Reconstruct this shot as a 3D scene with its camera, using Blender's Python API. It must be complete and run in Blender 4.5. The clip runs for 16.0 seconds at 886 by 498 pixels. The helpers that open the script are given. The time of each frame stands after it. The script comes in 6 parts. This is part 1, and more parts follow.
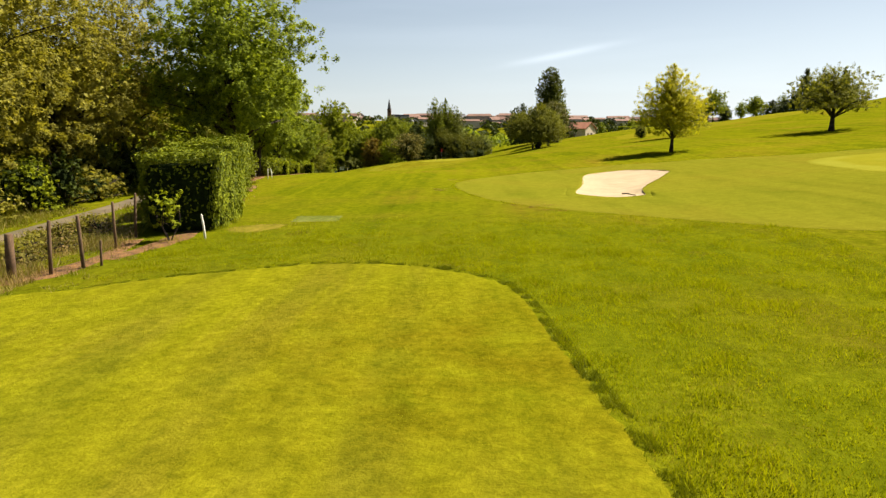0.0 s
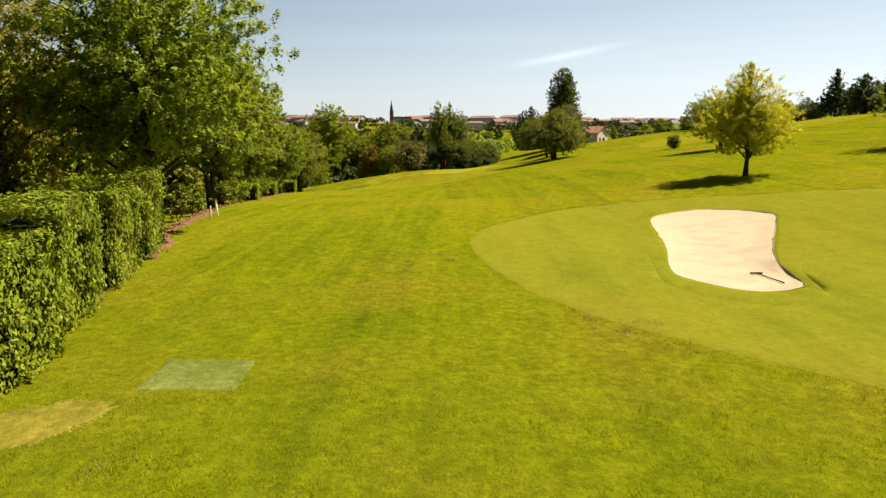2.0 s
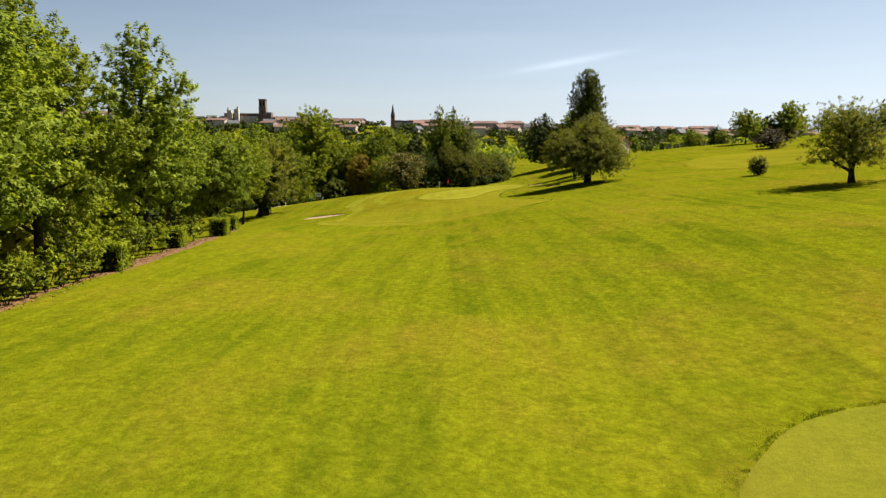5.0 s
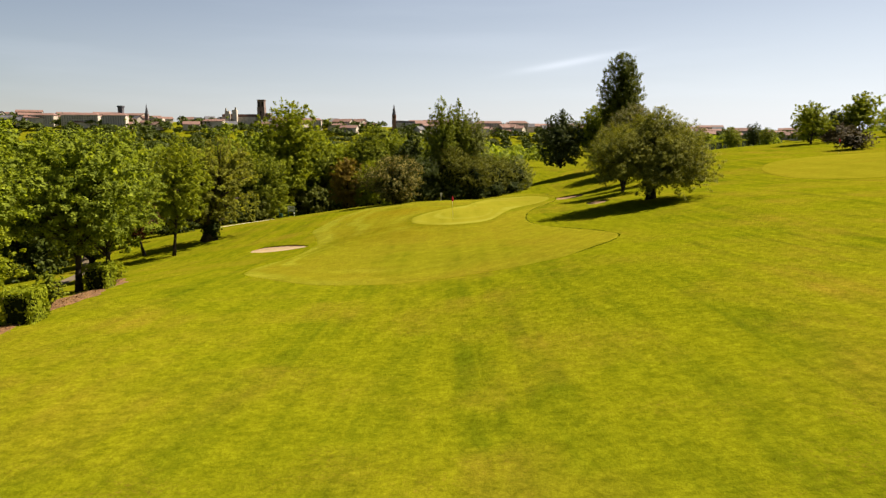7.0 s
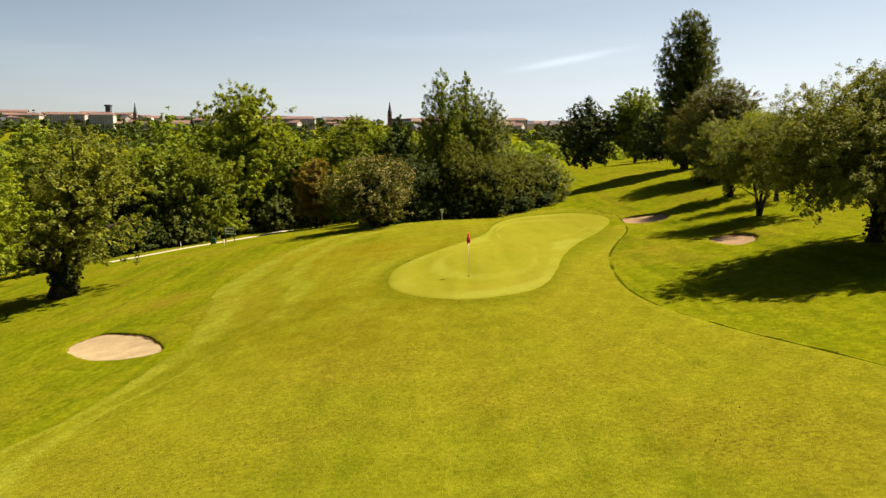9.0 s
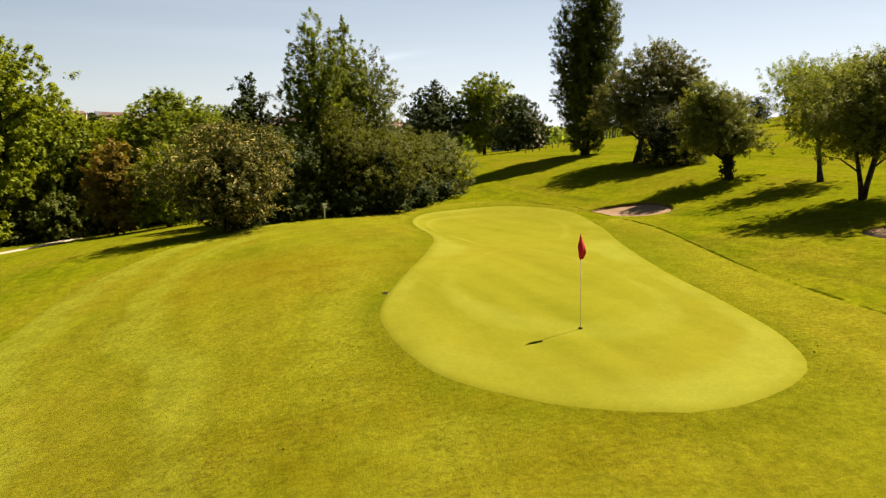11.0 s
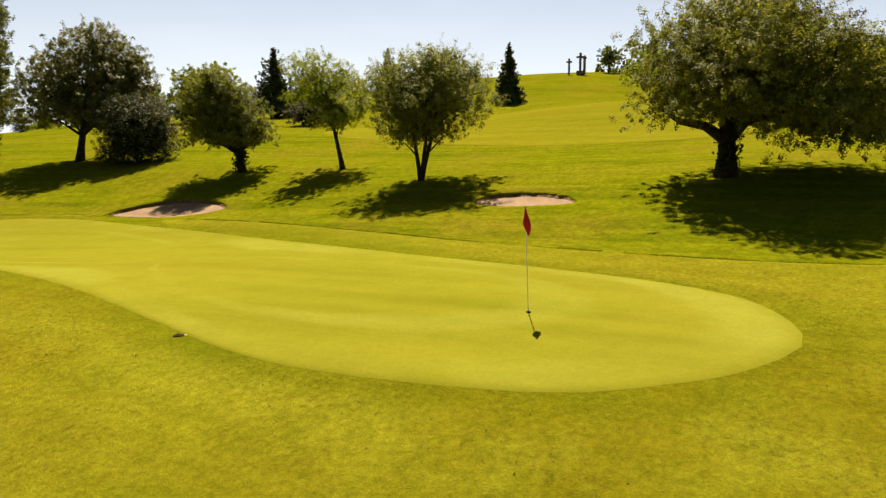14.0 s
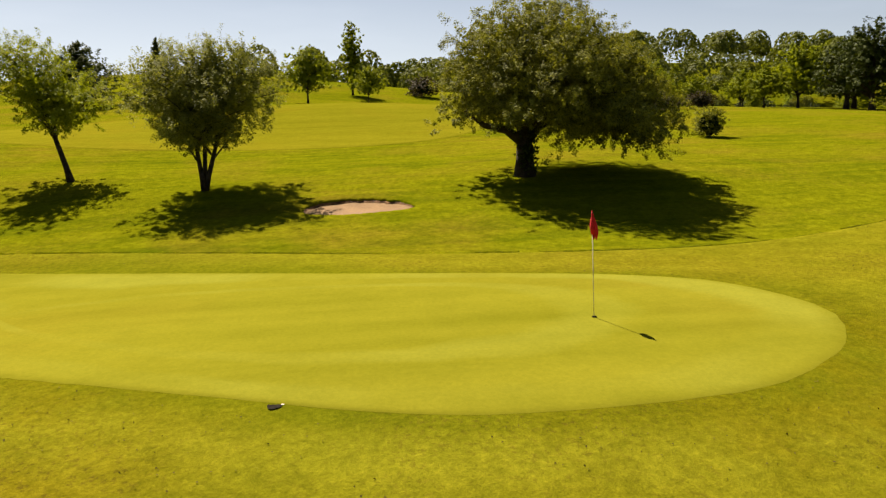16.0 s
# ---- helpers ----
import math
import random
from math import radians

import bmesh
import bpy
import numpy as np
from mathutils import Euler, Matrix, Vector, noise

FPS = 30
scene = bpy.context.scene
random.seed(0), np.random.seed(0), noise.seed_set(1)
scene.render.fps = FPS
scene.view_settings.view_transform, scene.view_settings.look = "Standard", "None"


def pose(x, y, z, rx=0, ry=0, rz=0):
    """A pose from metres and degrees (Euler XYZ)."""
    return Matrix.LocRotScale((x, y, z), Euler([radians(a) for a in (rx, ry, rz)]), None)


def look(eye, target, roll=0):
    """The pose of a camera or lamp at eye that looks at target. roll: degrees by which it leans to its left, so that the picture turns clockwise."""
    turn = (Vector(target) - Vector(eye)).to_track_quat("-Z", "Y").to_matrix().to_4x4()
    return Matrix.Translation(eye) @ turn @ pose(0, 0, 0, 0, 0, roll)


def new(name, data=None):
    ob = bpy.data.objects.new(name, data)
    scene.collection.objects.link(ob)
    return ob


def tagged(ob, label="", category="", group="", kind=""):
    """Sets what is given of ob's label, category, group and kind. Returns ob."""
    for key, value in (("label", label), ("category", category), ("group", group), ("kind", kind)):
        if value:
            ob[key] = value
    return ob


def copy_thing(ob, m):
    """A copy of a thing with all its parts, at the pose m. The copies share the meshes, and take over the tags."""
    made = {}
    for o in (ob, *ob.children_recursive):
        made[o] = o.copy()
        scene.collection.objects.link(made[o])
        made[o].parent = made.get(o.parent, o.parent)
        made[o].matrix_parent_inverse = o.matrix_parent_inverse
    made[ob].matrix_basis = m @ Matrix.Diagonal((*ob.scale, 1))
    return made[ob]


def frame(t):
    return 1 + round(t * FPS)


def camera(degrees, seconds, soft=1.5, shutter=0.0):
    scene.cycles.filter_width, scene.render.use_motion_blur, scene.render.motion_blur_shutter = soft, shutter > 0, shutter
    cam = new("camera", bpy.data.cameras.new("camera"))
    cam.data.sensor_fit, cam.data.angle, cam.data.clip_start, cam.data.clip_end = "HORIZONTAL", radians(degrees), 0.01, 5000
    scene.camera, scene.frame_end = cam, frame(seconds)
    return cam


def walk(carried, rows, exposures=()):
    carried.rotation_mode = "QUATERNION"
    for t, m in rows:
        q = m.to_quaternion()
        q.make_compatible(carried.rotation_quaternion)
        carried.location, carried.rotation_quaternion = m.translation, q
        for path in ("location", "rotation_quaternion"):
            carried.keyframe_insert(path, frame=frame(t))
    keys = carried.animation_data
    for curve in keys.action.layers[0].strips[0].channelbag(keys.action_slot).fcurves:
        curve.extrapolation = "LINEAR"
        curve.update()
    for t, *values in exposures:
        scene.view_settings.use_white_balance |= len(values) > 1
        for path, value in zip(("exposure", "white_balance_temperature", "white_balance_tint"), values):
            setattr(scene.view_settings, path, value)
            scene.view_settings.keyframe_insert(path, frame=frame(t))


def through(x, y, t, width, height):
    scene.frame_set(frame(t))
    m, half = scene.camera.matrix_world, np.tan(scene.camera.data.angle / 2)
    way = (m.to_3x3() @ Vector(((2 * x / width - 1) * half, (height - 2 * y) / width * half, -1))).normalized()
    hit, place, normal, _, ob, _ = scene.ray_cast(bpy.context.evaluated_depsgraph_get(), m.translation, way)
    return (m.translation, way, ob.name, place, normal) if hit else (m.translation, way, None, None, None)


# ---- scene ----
cam = camera(63.3, 16.0, soft=1.35)

PATH = [
    (0, (0.339, -65.999, 3.322), (0.325, -64.025, 3.003), -0.5),
    (0.5, (0.13, -62.191, 3.459), (0.111, -60.216, 3.141), -0.8),
    (1, (0.113, -58.639, 3.702), (0.092, -56.664, 3.385), -0.9),
    (1.5, (0.064, -54.844, 4.13), (0.042, -52.869, 3.814), -0.9),
    (2, (0.027, -50.908, 4.522), (0.005, -48.933, 4.207), -0.6),
    (2.5, (-0.01, -46.881, 5.012), (-0.032, -44.906, 4.698), -0.5),
    (3, (-0.038, -42.869, 5.711), (-0.06, -40.894, 5.396), -0.4),
    (3.5, (-0.06, -38.329, 5.947), (-0.081, -36.353, 5.636), -0.1),
    (4, (-0.07, -33.808, 5.881), (-0.09, -31.832, 5.573), 0.1),
    (4.2, (-0.103, -31.93, 5.766), (-0.12, -29.954, 5.46), 0.3),
    (6.3, (-0.551, -6.082, 5.812), (-0.576, -4.106, 5.509), 0.4),
    (6.5, (-0.577, -3.168, 5.819), (-0.604, -1.192, 5.514), 0.3),
    (7, (-0.647, 4.34, 5.658), (-0.676, 6.317, 5.356), 0.2),
    (7.5, (-0.707, 12.426, 5.566), (-0.741, 14.403, 5.262), 0.3),
    (8, (-0.876, 21.25, 5.398), (-0.913, 23.226, 5.094), 0.0),
    (8.2, (-0.929, 24.59, 5.406), (-0.966, 26.566, 5.099), -0.1),
    (10.3, (-5.372, 55.15, 3.191), (-5.187, 57.118, 2.888), 0.4),
    (10.5, (-6.296, 56.332, 2.968), (-6.029, 58.291, 2.66), 0.7),
    (11, (-8.058, 58.856, 2.357), (-7.524, 60.76, 2.057), 0.5),
    (11.5, (-9.525, 60.614, 2.015), (-8.657, 62.391, 1.72), 0.6),
    (12, (-10.576, 62.031, 1.715), (-9.423, 63.639, 1.425), 0.4),
    (12.5, (-11.69, 63.378, 1.592), (-10.299, 64.787, 1.308), 0.4),
    (13, (-12.866, 65.039, 1.527), (-11.293, 66.242, 1.248), 0.4),
    (13.5, (-13.924, 67.122, 1.505), (-12.206, 68.107, 1.227), 0.2),
    (14, (-14.723, 69.5, 1.435), (-12.89, 70.252, 1.161), 0.0),
    (14.5, (-15.259, 71.977, 1.441), (-13.343, 72.483, 1.169), -0.1),
    (15, (-15.516, 74.294, 1.444), (-13.55, 74.545, 1.173), -0.3),
    (15.5, (-15.291, 76.532, 1.468), (-13.31, 76.514, 1.197), -0.4),
    (16, (-14.412, 78.442, 1.531), (-12.452, 78.155, 1.259), -0.8),
]
walk(cam, [(t, look(eye, target, roll)) for t, eye, target, roll in PATH], [(0, 1.51, 6700, 10), (1.5, 1.55, 6700, 10), (2.2, 1.50, 6700, 10), (3.2, 1.39, 6150, 10), (4.2, 1.34, 5950, 9), (6.3, 1.40, 6850, 16), (8.2, 1.43, 6750, 13), (10.4, 1.51, 6750, 12), (11.5, 1.50, 6950, 14), (13.5, 1.50, 7000, 14), (16, 1.37, 7000, 14)])


# ---------------------------------------------------------------- world, sun
SUN_ELEVATION, SUN_TURN = radians(53), radians(66)   # turn from +y towards +x
STREAK = (0.0630, 0.0860, 0.2290, 0.1140)   # bearing and height of its two ends, radians
world = bpy.data.worlds.new("sky")
scene.world = world
world.use_nodes = True
wn = world.node_tree
wn.nodes.clear()
w_out = wn.nodes.new("ShaderNodeOutputWorld")
w_bg = wn.nodes.new("ShaderNodeBackground")
w_sky = wn.nodes.new("ShaderNodeTexSky")
w_sky.sky_type = "NISHITA"
w_sky.sun_disc = False
w_sky.sun_elevation, w_sky.sun_rotation = SUN_ELEVATION, SUN_TURN
w_sky.air_density, w_sky.dust_density, w_sky.ozone_density = 1.0, 0.8, 1.2
w_sky.altitude = 250
w_bg.inputs[1].default_value = 0.0285
# thin cirrus
w_tc = wn.nodes.new("ShaderNodeTexCoord")
w_map = wn.nodes.new("ShaderNodeMapping")
w_map.inputs["Scale"].default_value = (1.2, 2.6, 14.0)
w_map.inputs["Rotation"].default_value = (0.0, radians(-9), 0.0)
w_noise = wn.nodes.new("ShaderNodeTexNoise")
w_noise.inputs["Scale"].default_value = 1.6
w_noise.inputs["Detail"].default_value = 6
w_ramp = wn.nodes.new("ShaderNodeValToRGB")
w_ramp.color_ramp.elements[0].position, w_ramp.color_ramp.elements[1].position = 0.48, 0.8
w_ramp.color_ramp.elements[1].color = (0.06, 0.06, 0.06, 1)
w_mix = wn.nodes.new("ShaderNodeMix")
w_mix.data_type = "RGBA"
w_mix.inputs[7].default_value = (15.0, 16.8, 18.8, 1)
wn.links.new(w_tc.outputs["Generated"], w_map.inputs[0])
wn.links.new(w_map.outputs[0], w_noise.inputs["Vector"])
wn.links.new(w_noise.outputs[0], w_ramp.inputs[0])
# haze thickening towards the horizon and the sun
w_split = wn.nodes.new("ShaderNodeSeparateXYZ")
w_low = wn.nodes.new("ShaderNodeMapRange")
w_low.inputs["From Min"].default_value, w_low.inputs["From Max"].default_value = 0.0, 0.34
w_low.inputs["To Min"].default_value, w_low.inputs["To Max"].default_value = 1.0, 0.0
w_dot = wn.nodes.new("ShaderNodeVectorMath")
w_dot.operation = "DOT_PRODUCT"
w_dot.inputs[1].default_value = (math.sin(SUN_TURN), math.cos(SUN_TURN), 0.0)
w_side = wn.nodes.new("ShaderNodeMapRange")
w_side.inputs["From Min"].default_value, w_side.inputs["From Max"].default_value = -0.4, 1.0
w_side.inputs["To Min"].default_value, w_side.inputs["To Max"].default_value = 0.12, 0.70
w_times = wn.nodes.new("ShaderNodeMath")
w_times.operation = "MULTIPLY"
w_add = wn.nodes.new("ShaderNodeMath")
w_add.operation = "ADD"
w_add.use_clamp = True
wn.links.new(w_tc.outputs["Generated"], w_split.inputs[0])
wn.links.new(w_split.outputs[2], w_low.inputs[0])
wn.links.new(w_tc.outputs["Generated"], w_dot.inputs[0])
wn.links.new(w_dot.outputs["Value"], w_side.inputs[0])
wn.links.new(w_low.outputs[0], w_times.inputs[0])
wn.links.new(w_side.outputs[0], w_times.inputs[1])
wn.links.new(w_times.outputs[0], w_add.inputs[0])
wn.links.new(w_ramp.outputs[0], w_add.inputs[1])
# one thin slanting streak of cirrus, low over the far trees


def sky_math(kind, a, b=0.0, c=0.0):
    n = wn.nodes.new("ShaderNodeMath")
    n.operation = kind
    for key, value in enumerate((a, b, c)):
        if isinstance(value, bpy.types.NodeSocket):
            wn.links.new(value, n.inputs[key])
        else:
            n.inputs[key].default_value = value
    return n.outputs[0]


w_round = sky_math("ARCTAN2", w_split.outputs[0], w_split.outputs[1])
w_up = sky_math("ARCSINE", w_split.outputs[2])
w_along = sky_math("DIVIDE", sky_math("SUBTRACT", w_round, STREAK[0]), STREAK[2] - STREAK[0])
w_off = sky_math("DIVIDE", sky_math("SUBTRACT", w_up, sky_math("MULTIPLY_ADD", w_along, STREAK[3] - STREAK[1], STREAK[1])), 0.0045)
w_band = sky_math("POWER", 2.718, sky_math("MULTIPLY", sky_math("MULTIPLY", w_off, w_off), -1.0))
w_mid = sky_math("SUBTRACT", w_along, 0.55)
w_fade = sky_math("POWER", 2.718, sky_math("MULTIPLY", sky_math("MULTIPLY", w_mid, w_mid), -7.0))
w_wisp = sky_math("MULTIPLY", sky_math("MULTIPLY", w_band, w_fade), sky_math("MULTIPLY_ADD", w_noise.outputs[0], 0.34, 0.0))
w_all = sky_math("ADD", w_add.outputs[0], w_wisp)
wn.links.new(w_all, w_mix.inputs[0])
wn.links.new(w_sky.outputs[0], w_mix.inputs[6])
wn.links.new(w_mix.outputs[2], w_bg.inputs[0])
wn.links.new(w_bg.outputs[0], w_out.inputs[0])

sun = new("sun", bpy.data.lights.new("sun", "SUN"))
sun.data.energy, sun.data.angle, sun.data.color = 5.0, radians(0.6), (1.0, 0.92, 0.78)
sun_way = Vector((math.cos(SUN_ELEVATION) * math.sin(SUN_TURN), math.cos(SUN_ELEVATION) * math.cos(SUN_TURN), math.sin(SUN_ELEVATION)))
sun.matrix_world = look(sun_way * 100, (0, 0, 0))


# ---------------------------------------------------------------- materials
def material(name):
    m = bpy.data.materials.new(name)
    m.use_nodes = True
    m.node_tree.nodes.clear()
    return m, m.node_tree


def node(tree, kind, links=None, **values):
    """A node with its inputs set by position or name; a value that is an output socket is linked."""
    n = tree.nodes.new(kind)
    for key, value in values.items():
        n[key] = value
    for key, value in (links or {}).items():
        if isinstance(value, bpy.types.NodeSocket):
            tree.links.new(value, n.inputs[key])
        else:
            n.inputs[key].default_value = value
    return n


def noise_of(tree, vector, scale, detail=3.0, rough=0.55, stretch=None):
    if stretch:
        vector = node(tree, "ShaderNodeMapping", {0: vector, 3: stretch}).outputs[0]
    return node(tree, "ShaderNodeTexNoise", {0: vector, "Scale": scale, "Detail": detail, "Roughness": rough}).outputs[0]


def ramp_of(tree, value, low, high, a=(0, 0, 0, 1), b=(1, 1, 1, 1)):
    r = node(tree, "ShaderNodeValToRGB", {0: value})
    e = r.color_ramp.elements
    e[0].position, e[1].position, e[0].color, e[1].color = low, high, a, b
    return r.outputs[0]


def blend(tree, factor, a, b, kind="MIX"):
    m = tree.nodes.new("ShaderNodeMix")
    m.data_type, m.blend_type = "RGBA", kind
    for key, value in ((0, factor), (6, a), (7, b)):
        if isinstance(value, bpy.types.NodeSocket):
            tree.links.new(value, m.inputs[key])
        else:
            m.inputs[key].default_value = value
    return m.outputs[2]


def finish(m, tree, colour, rough=0.8, bump=None, bump_strength=0.3, bump_distance=0.02, metal=0.0, specular=0.5):
    p = node(tree, "ShaderNodeBsdfPrincipled", {"Base Color": colour, "Roughness": rough, "Metallic": metal, "Specular IOR Level": specular})
    if bump is not None:
        b = node(tree, "ShaderNodeBump", {"Strength": bump_strength, "Distance": bump_distance, "Height": bump})
        tree.links.new(b.outputs[0], p.inputs["Normal"])
    tree.links.new(p.outputs[0], node(tree, "ShaderNodeOutputMaterial").inputs[0])
    return m


def rgb(r, g, b):
    return (r, g, b, 1.0)


def turf(name, dark, light, dry, fine=26.0, clump=1.1, bump=0.6, distance=0.04, stripe=0.0, mottle=0.75, dry_from=0.56, lanes=0.0, contrast=0.45, turns=0.0, ring=0.0, rim=None, lush=None, turn_side=(90.0, 99.0), worn=None, worn_from=0.48, thatch=(), halo=0.0, blotch=0.2, lumps=0.0):
    """Mown grass: blade grain, clumps drawn out along y, broad drier patches, narrow mower streaks, wide mower lanes,
    mower turns that follow the mown edge (turns) a lusher ring round the green (ring), longer grass at the mown rim (rim) and lusher growth towards low y (lush)."""
    m, t = material(name)
    at = node(t, "ShaderNodeNewGeometry").outputs["Position"]
    flat = node(t, "ShaderNodeMapping", {0: at, 3: (1, 1, 0.25)}).outputs[0]
    grain = noise_of(t, flat, fine, 4, 0.75)
    tufts = noise_of(t, flat, fine * 0.28, 3, 0.65)
    clumps = noise_of(t, flat, clump, 5, 0.6, (1.0, 0.28, 0.5))
    broad = noise_of(t, flat, 0.11, 4, 0.55)
    wide = noise_of(t, flat, 0.045, 3, 0.5)
    c = blend(t, ramp_of(t, clumps, 0.5 - mottle * 0.25, 0.5 + mottle * 0.25), dark, light)
    c = blend(t, ramp_of(t, broad, dry_from - 0.06, dry_from + 0.16, rgb(0, 0, 0), rgb(0.8, 0.8, 0.8)), c, dry)
    c = blend(t, 1.0, c, ramp_of(t, wide, 0.35, 0.65, rgb(0.93, 0.95, 0.93), rgb(1.06, 1.04, 1.05)), "MULTIPLY")
    if stripe:
        band = noise_of(t, flat, 1.0, 3, 0.55, (1.1, 0.03, 0.1))
        c = blend(t, ramp_of(t, band, 0.44, 0.6, rgb(0, 0, 0), rgb(stripe, stripe, stripe)), c, light)
    if lanes:
        lane = noise_of(t, flat, 1.0, 2, 0.5, (0.5, 0.016, 0.05))
        c = blend(t, ramp_of(t, lane, 0.45, 0.53, rgb(0, 0, 0), rgb(lanes, lanes, lanes)), c, light)
    if turns:
        inset = node(t, "ShaderNodeAttribute")
        inset.attribute_name = "inset"
        warp = node(t, "ShaderNodeMath", {0: noise_of(t, flat, 0.5, 3, 0.6), 1: 1.6, 2: -0.8})
        warp.operation = "MULTIPLY_ADD"
        run = node(t, "ShaderNodeMath", {0: inset.outputs["Fac"], 1: warp.outputs[0]})
        run.operation = "ADD"
        far = node(t, "ShaderNodeMath", {0: run.outputs[0], 1: 0.1})
        far.operation = "MULTIPLY"
        r = node(t, "ShaderNodeValToRGB", {0: far.outputs[0]})
        steps = r.color_ramp.elements
        steps[0].position, steps[0].color = 0.0, rgb(1, 1, 1)
        steps[1].position, steps[1].color = 1.0, rgb(0, 0, 0)
        for place, value in ((0.14, 1.0), (0.20, 0.1), (0.38, 0.0), (0.43, 0.75), (0.52, 0.75), (0.58, 0.0)):
            steps.new(place).color = rgb(value, value, value)
        patch = ramp_of(t, noise_of(t, flat, 0.14, 2, 0.5), 0.38, 0.56, rgb(0.15, 0.15, 0.15), rgb(1, 1, 1))
        aside = node(t, "ShaderNodeMapRange", {0: node(t, "ShaderNodeSeparateXYZ", {0: at}).outputs[0], 1: turn_side[0], 2: turn_side[1], 3: turns, 4: 0.12 * turns})
        amount = node(t, "ShaderNodeMath", {0: blend(t, 1.0, r.outputs[0], patch, "MULTIPLY"), 1: aside.outputs[0]})
        amount.operation = "MULTIPLY"
        c = blend(t, amount.outputs[0], c, (light[0] * 1.12, light[1] * 1.19, light[2] * 1.8, 1.0))
    if ring:
        beyond = node(t, "ShaderNodeAttribute")
        beyond.attribute_name = "beyond_green"
        sway = node(t, "ShaderNodeMath", {0: noise_of(t, flat, 0.45, 3, 0.6), 1: 3.0, 2: -1.5})
        sway.operation = "MULTIPLY_ADD"
        run2 = node(t, "ShaderNodeMath", {0: beyond.outputs["Fac"], 1: sway.outputs[0]})
        run2.operation = "ADD"
        near = node(t, "ShaderNodeMath", {0: run2.outputs[0], 1: 0.25})
        near.operation = "MULTIPLY"
        wave = node(t, "ShaderNodeMath", {0: run2.outputs[0], 1: 2.7})
        wave.operation = "MULTIPLY"
        swell = node(t, "ShaderNodeMath", {0: wave.outputs[0]})
        swell.operation = "SINE"
        c = blend(t, 1.0, c, ramp_of(t, swell.outputs[0], -0.6, 0.9, rgb(0.97, 0.97, 0.97), rgb(1.035, 1.035, 1.05)), "MULTIPLY")
        c = blend(t, ramp_of(t, near.outputs[0], 0.06, 0.55, rgb(ring, ring, ring), rgb(0, 0, 0)), c, dark)
    if halo:
        collar = node(t, "ShaderNodeAttribute")
        collar.attribute_name = "beyond_green"
        drift = node(t, "ShaderNodeMath", {0: noise_of(t, flat, 0.7, 3, 0.6), 1: 1.4, 2: -0.7})
        drift.operation = "MULTIPLY_ADD"
        reach = node(t, "ShaderNodeMath", {0: collar.outputs["Fac"], 1: drift.outputs[0]})
        reach.operation = "ADD"
        rising = node(t, "ShaderNodeMapRange", {0: reach.outputs[0], 1: 0.7, 2: 2.0, 3: 0.0, 4: 1.0})
        falling = node(t, "ShaderNodeMapRange", {0: reach.outputs[0], 1: 3.0, 2: 4.6, 3: 1.0, 4: 0.0})
        close = node(t, "ShaderNodeMath", {0: rising.outputs[0], 1: falling.outputs[0]})
        close.operation = "MULTIPLY"
        west = node(t, "ShaderNodeMapRange", {0: node(t, "ShaderNodeSeparateXYZ", {0: at}).outputs[0], 1: -5.0, 2: -1.0, 3: halo, 4: 0.25 * halo})
        both = node(t, "ShaderNodeMath", {0: close.outputs[0], 1: west.outputs[0]})
        both.operation = "MULTIPLY"
        c = blend(t, both.outputs[0], c, (light[0] * 1.04, light[1] * 1.06, light[2] * 1.3, 1.0))
    for tone, cx_, cy_, inner, outer in thatch:
        gap = node(t, "ShaderNodeVectorMath", {0: at, 1: (cx_, cy_, 0.0)})
        gap.operation = "SUBTRACT"
        level = node(t, "ShaderNodeVectorMath", {0: gap.outputs[0], 1: (1.0, 1.0, 0.0)})
        level.operation = "MULTIPLY"
        away = node(t, "ShaderNodeVectorMath", {0: level.outputs[0]})
        away.operation = "LENGTH"
        here = node(t, "ShaderNodeMapRange", {0: away.outputs["Value"], 1: inner, 2: outer, 3: 0.75, 4: 0.0})
        blot = ramp_of(t, noise_of(t, flat, 0.6, 4, 0.6), 0.36, 0.62, rgb(0.15, 0.15, 0.15), rgb(1, 1, 1))
        share = node(t, "ShaderNodeMath", {0: here.outputs[0], 1: blot})
        share.operation = "MULTIPLY"
        c = blend(t, share.outputs[0], c, tone)
    if worn:
        where = ramp_of(t, noise_of(t, flat, 0.22, 4, 0.6), worn_from, worn_from + 0.22)
        specks = ramp_of(t, noise_of(t, flat, 9.0, 4, 0.7), 0.52, 0.66, rgb(0, 0, 0), rgb(0.75, 0.75, 0.75))
        c = blend(t, blend(t, 1.0, where, specks, "MULTIPLY"), c, worn)
    if rim:
        edge = node(t, "ShaderNodeAttribute")
        edge.attribute_name = "inset"
        fray = node(t, "ShaderNodeMath", {0: noise_of(t, flat, 2.2, 3, 0.6), 1: -0.5, 2: 0.25})
        fray.operation = "MULTIPLY_ADD"
        run3 = node(t, "ShaderNodeMath", {0: edge.outputs["Fac"], 1: fray.outputs[0]})
        run3.operation = "ADD"
        c = blend(t, ramp_of(t, run3.outputs[0], -0.05, 0.45, rgb(0.75, 0.75, 0.75), rgb(0, 0, 0)), c, rim)
    if lush:
        along_y = node(t, "ShaderNodeSeparateXYZ", {0: at}).outputs[1]
        low_y = node(t, "ShaderNodeMapRange", {0: along_y, 1: -48.0, 2: -8.0, 3: 0.34, 4: 0.0})
        c = blend(t, low_y.outputs[0], c, lush)
    # uneven growth: half-metre blotches, hand-sized tufts, blades
    warped = noise_of(t, flat, 1.7, 5, 0.68, (1.0, 0.7, 0.5))
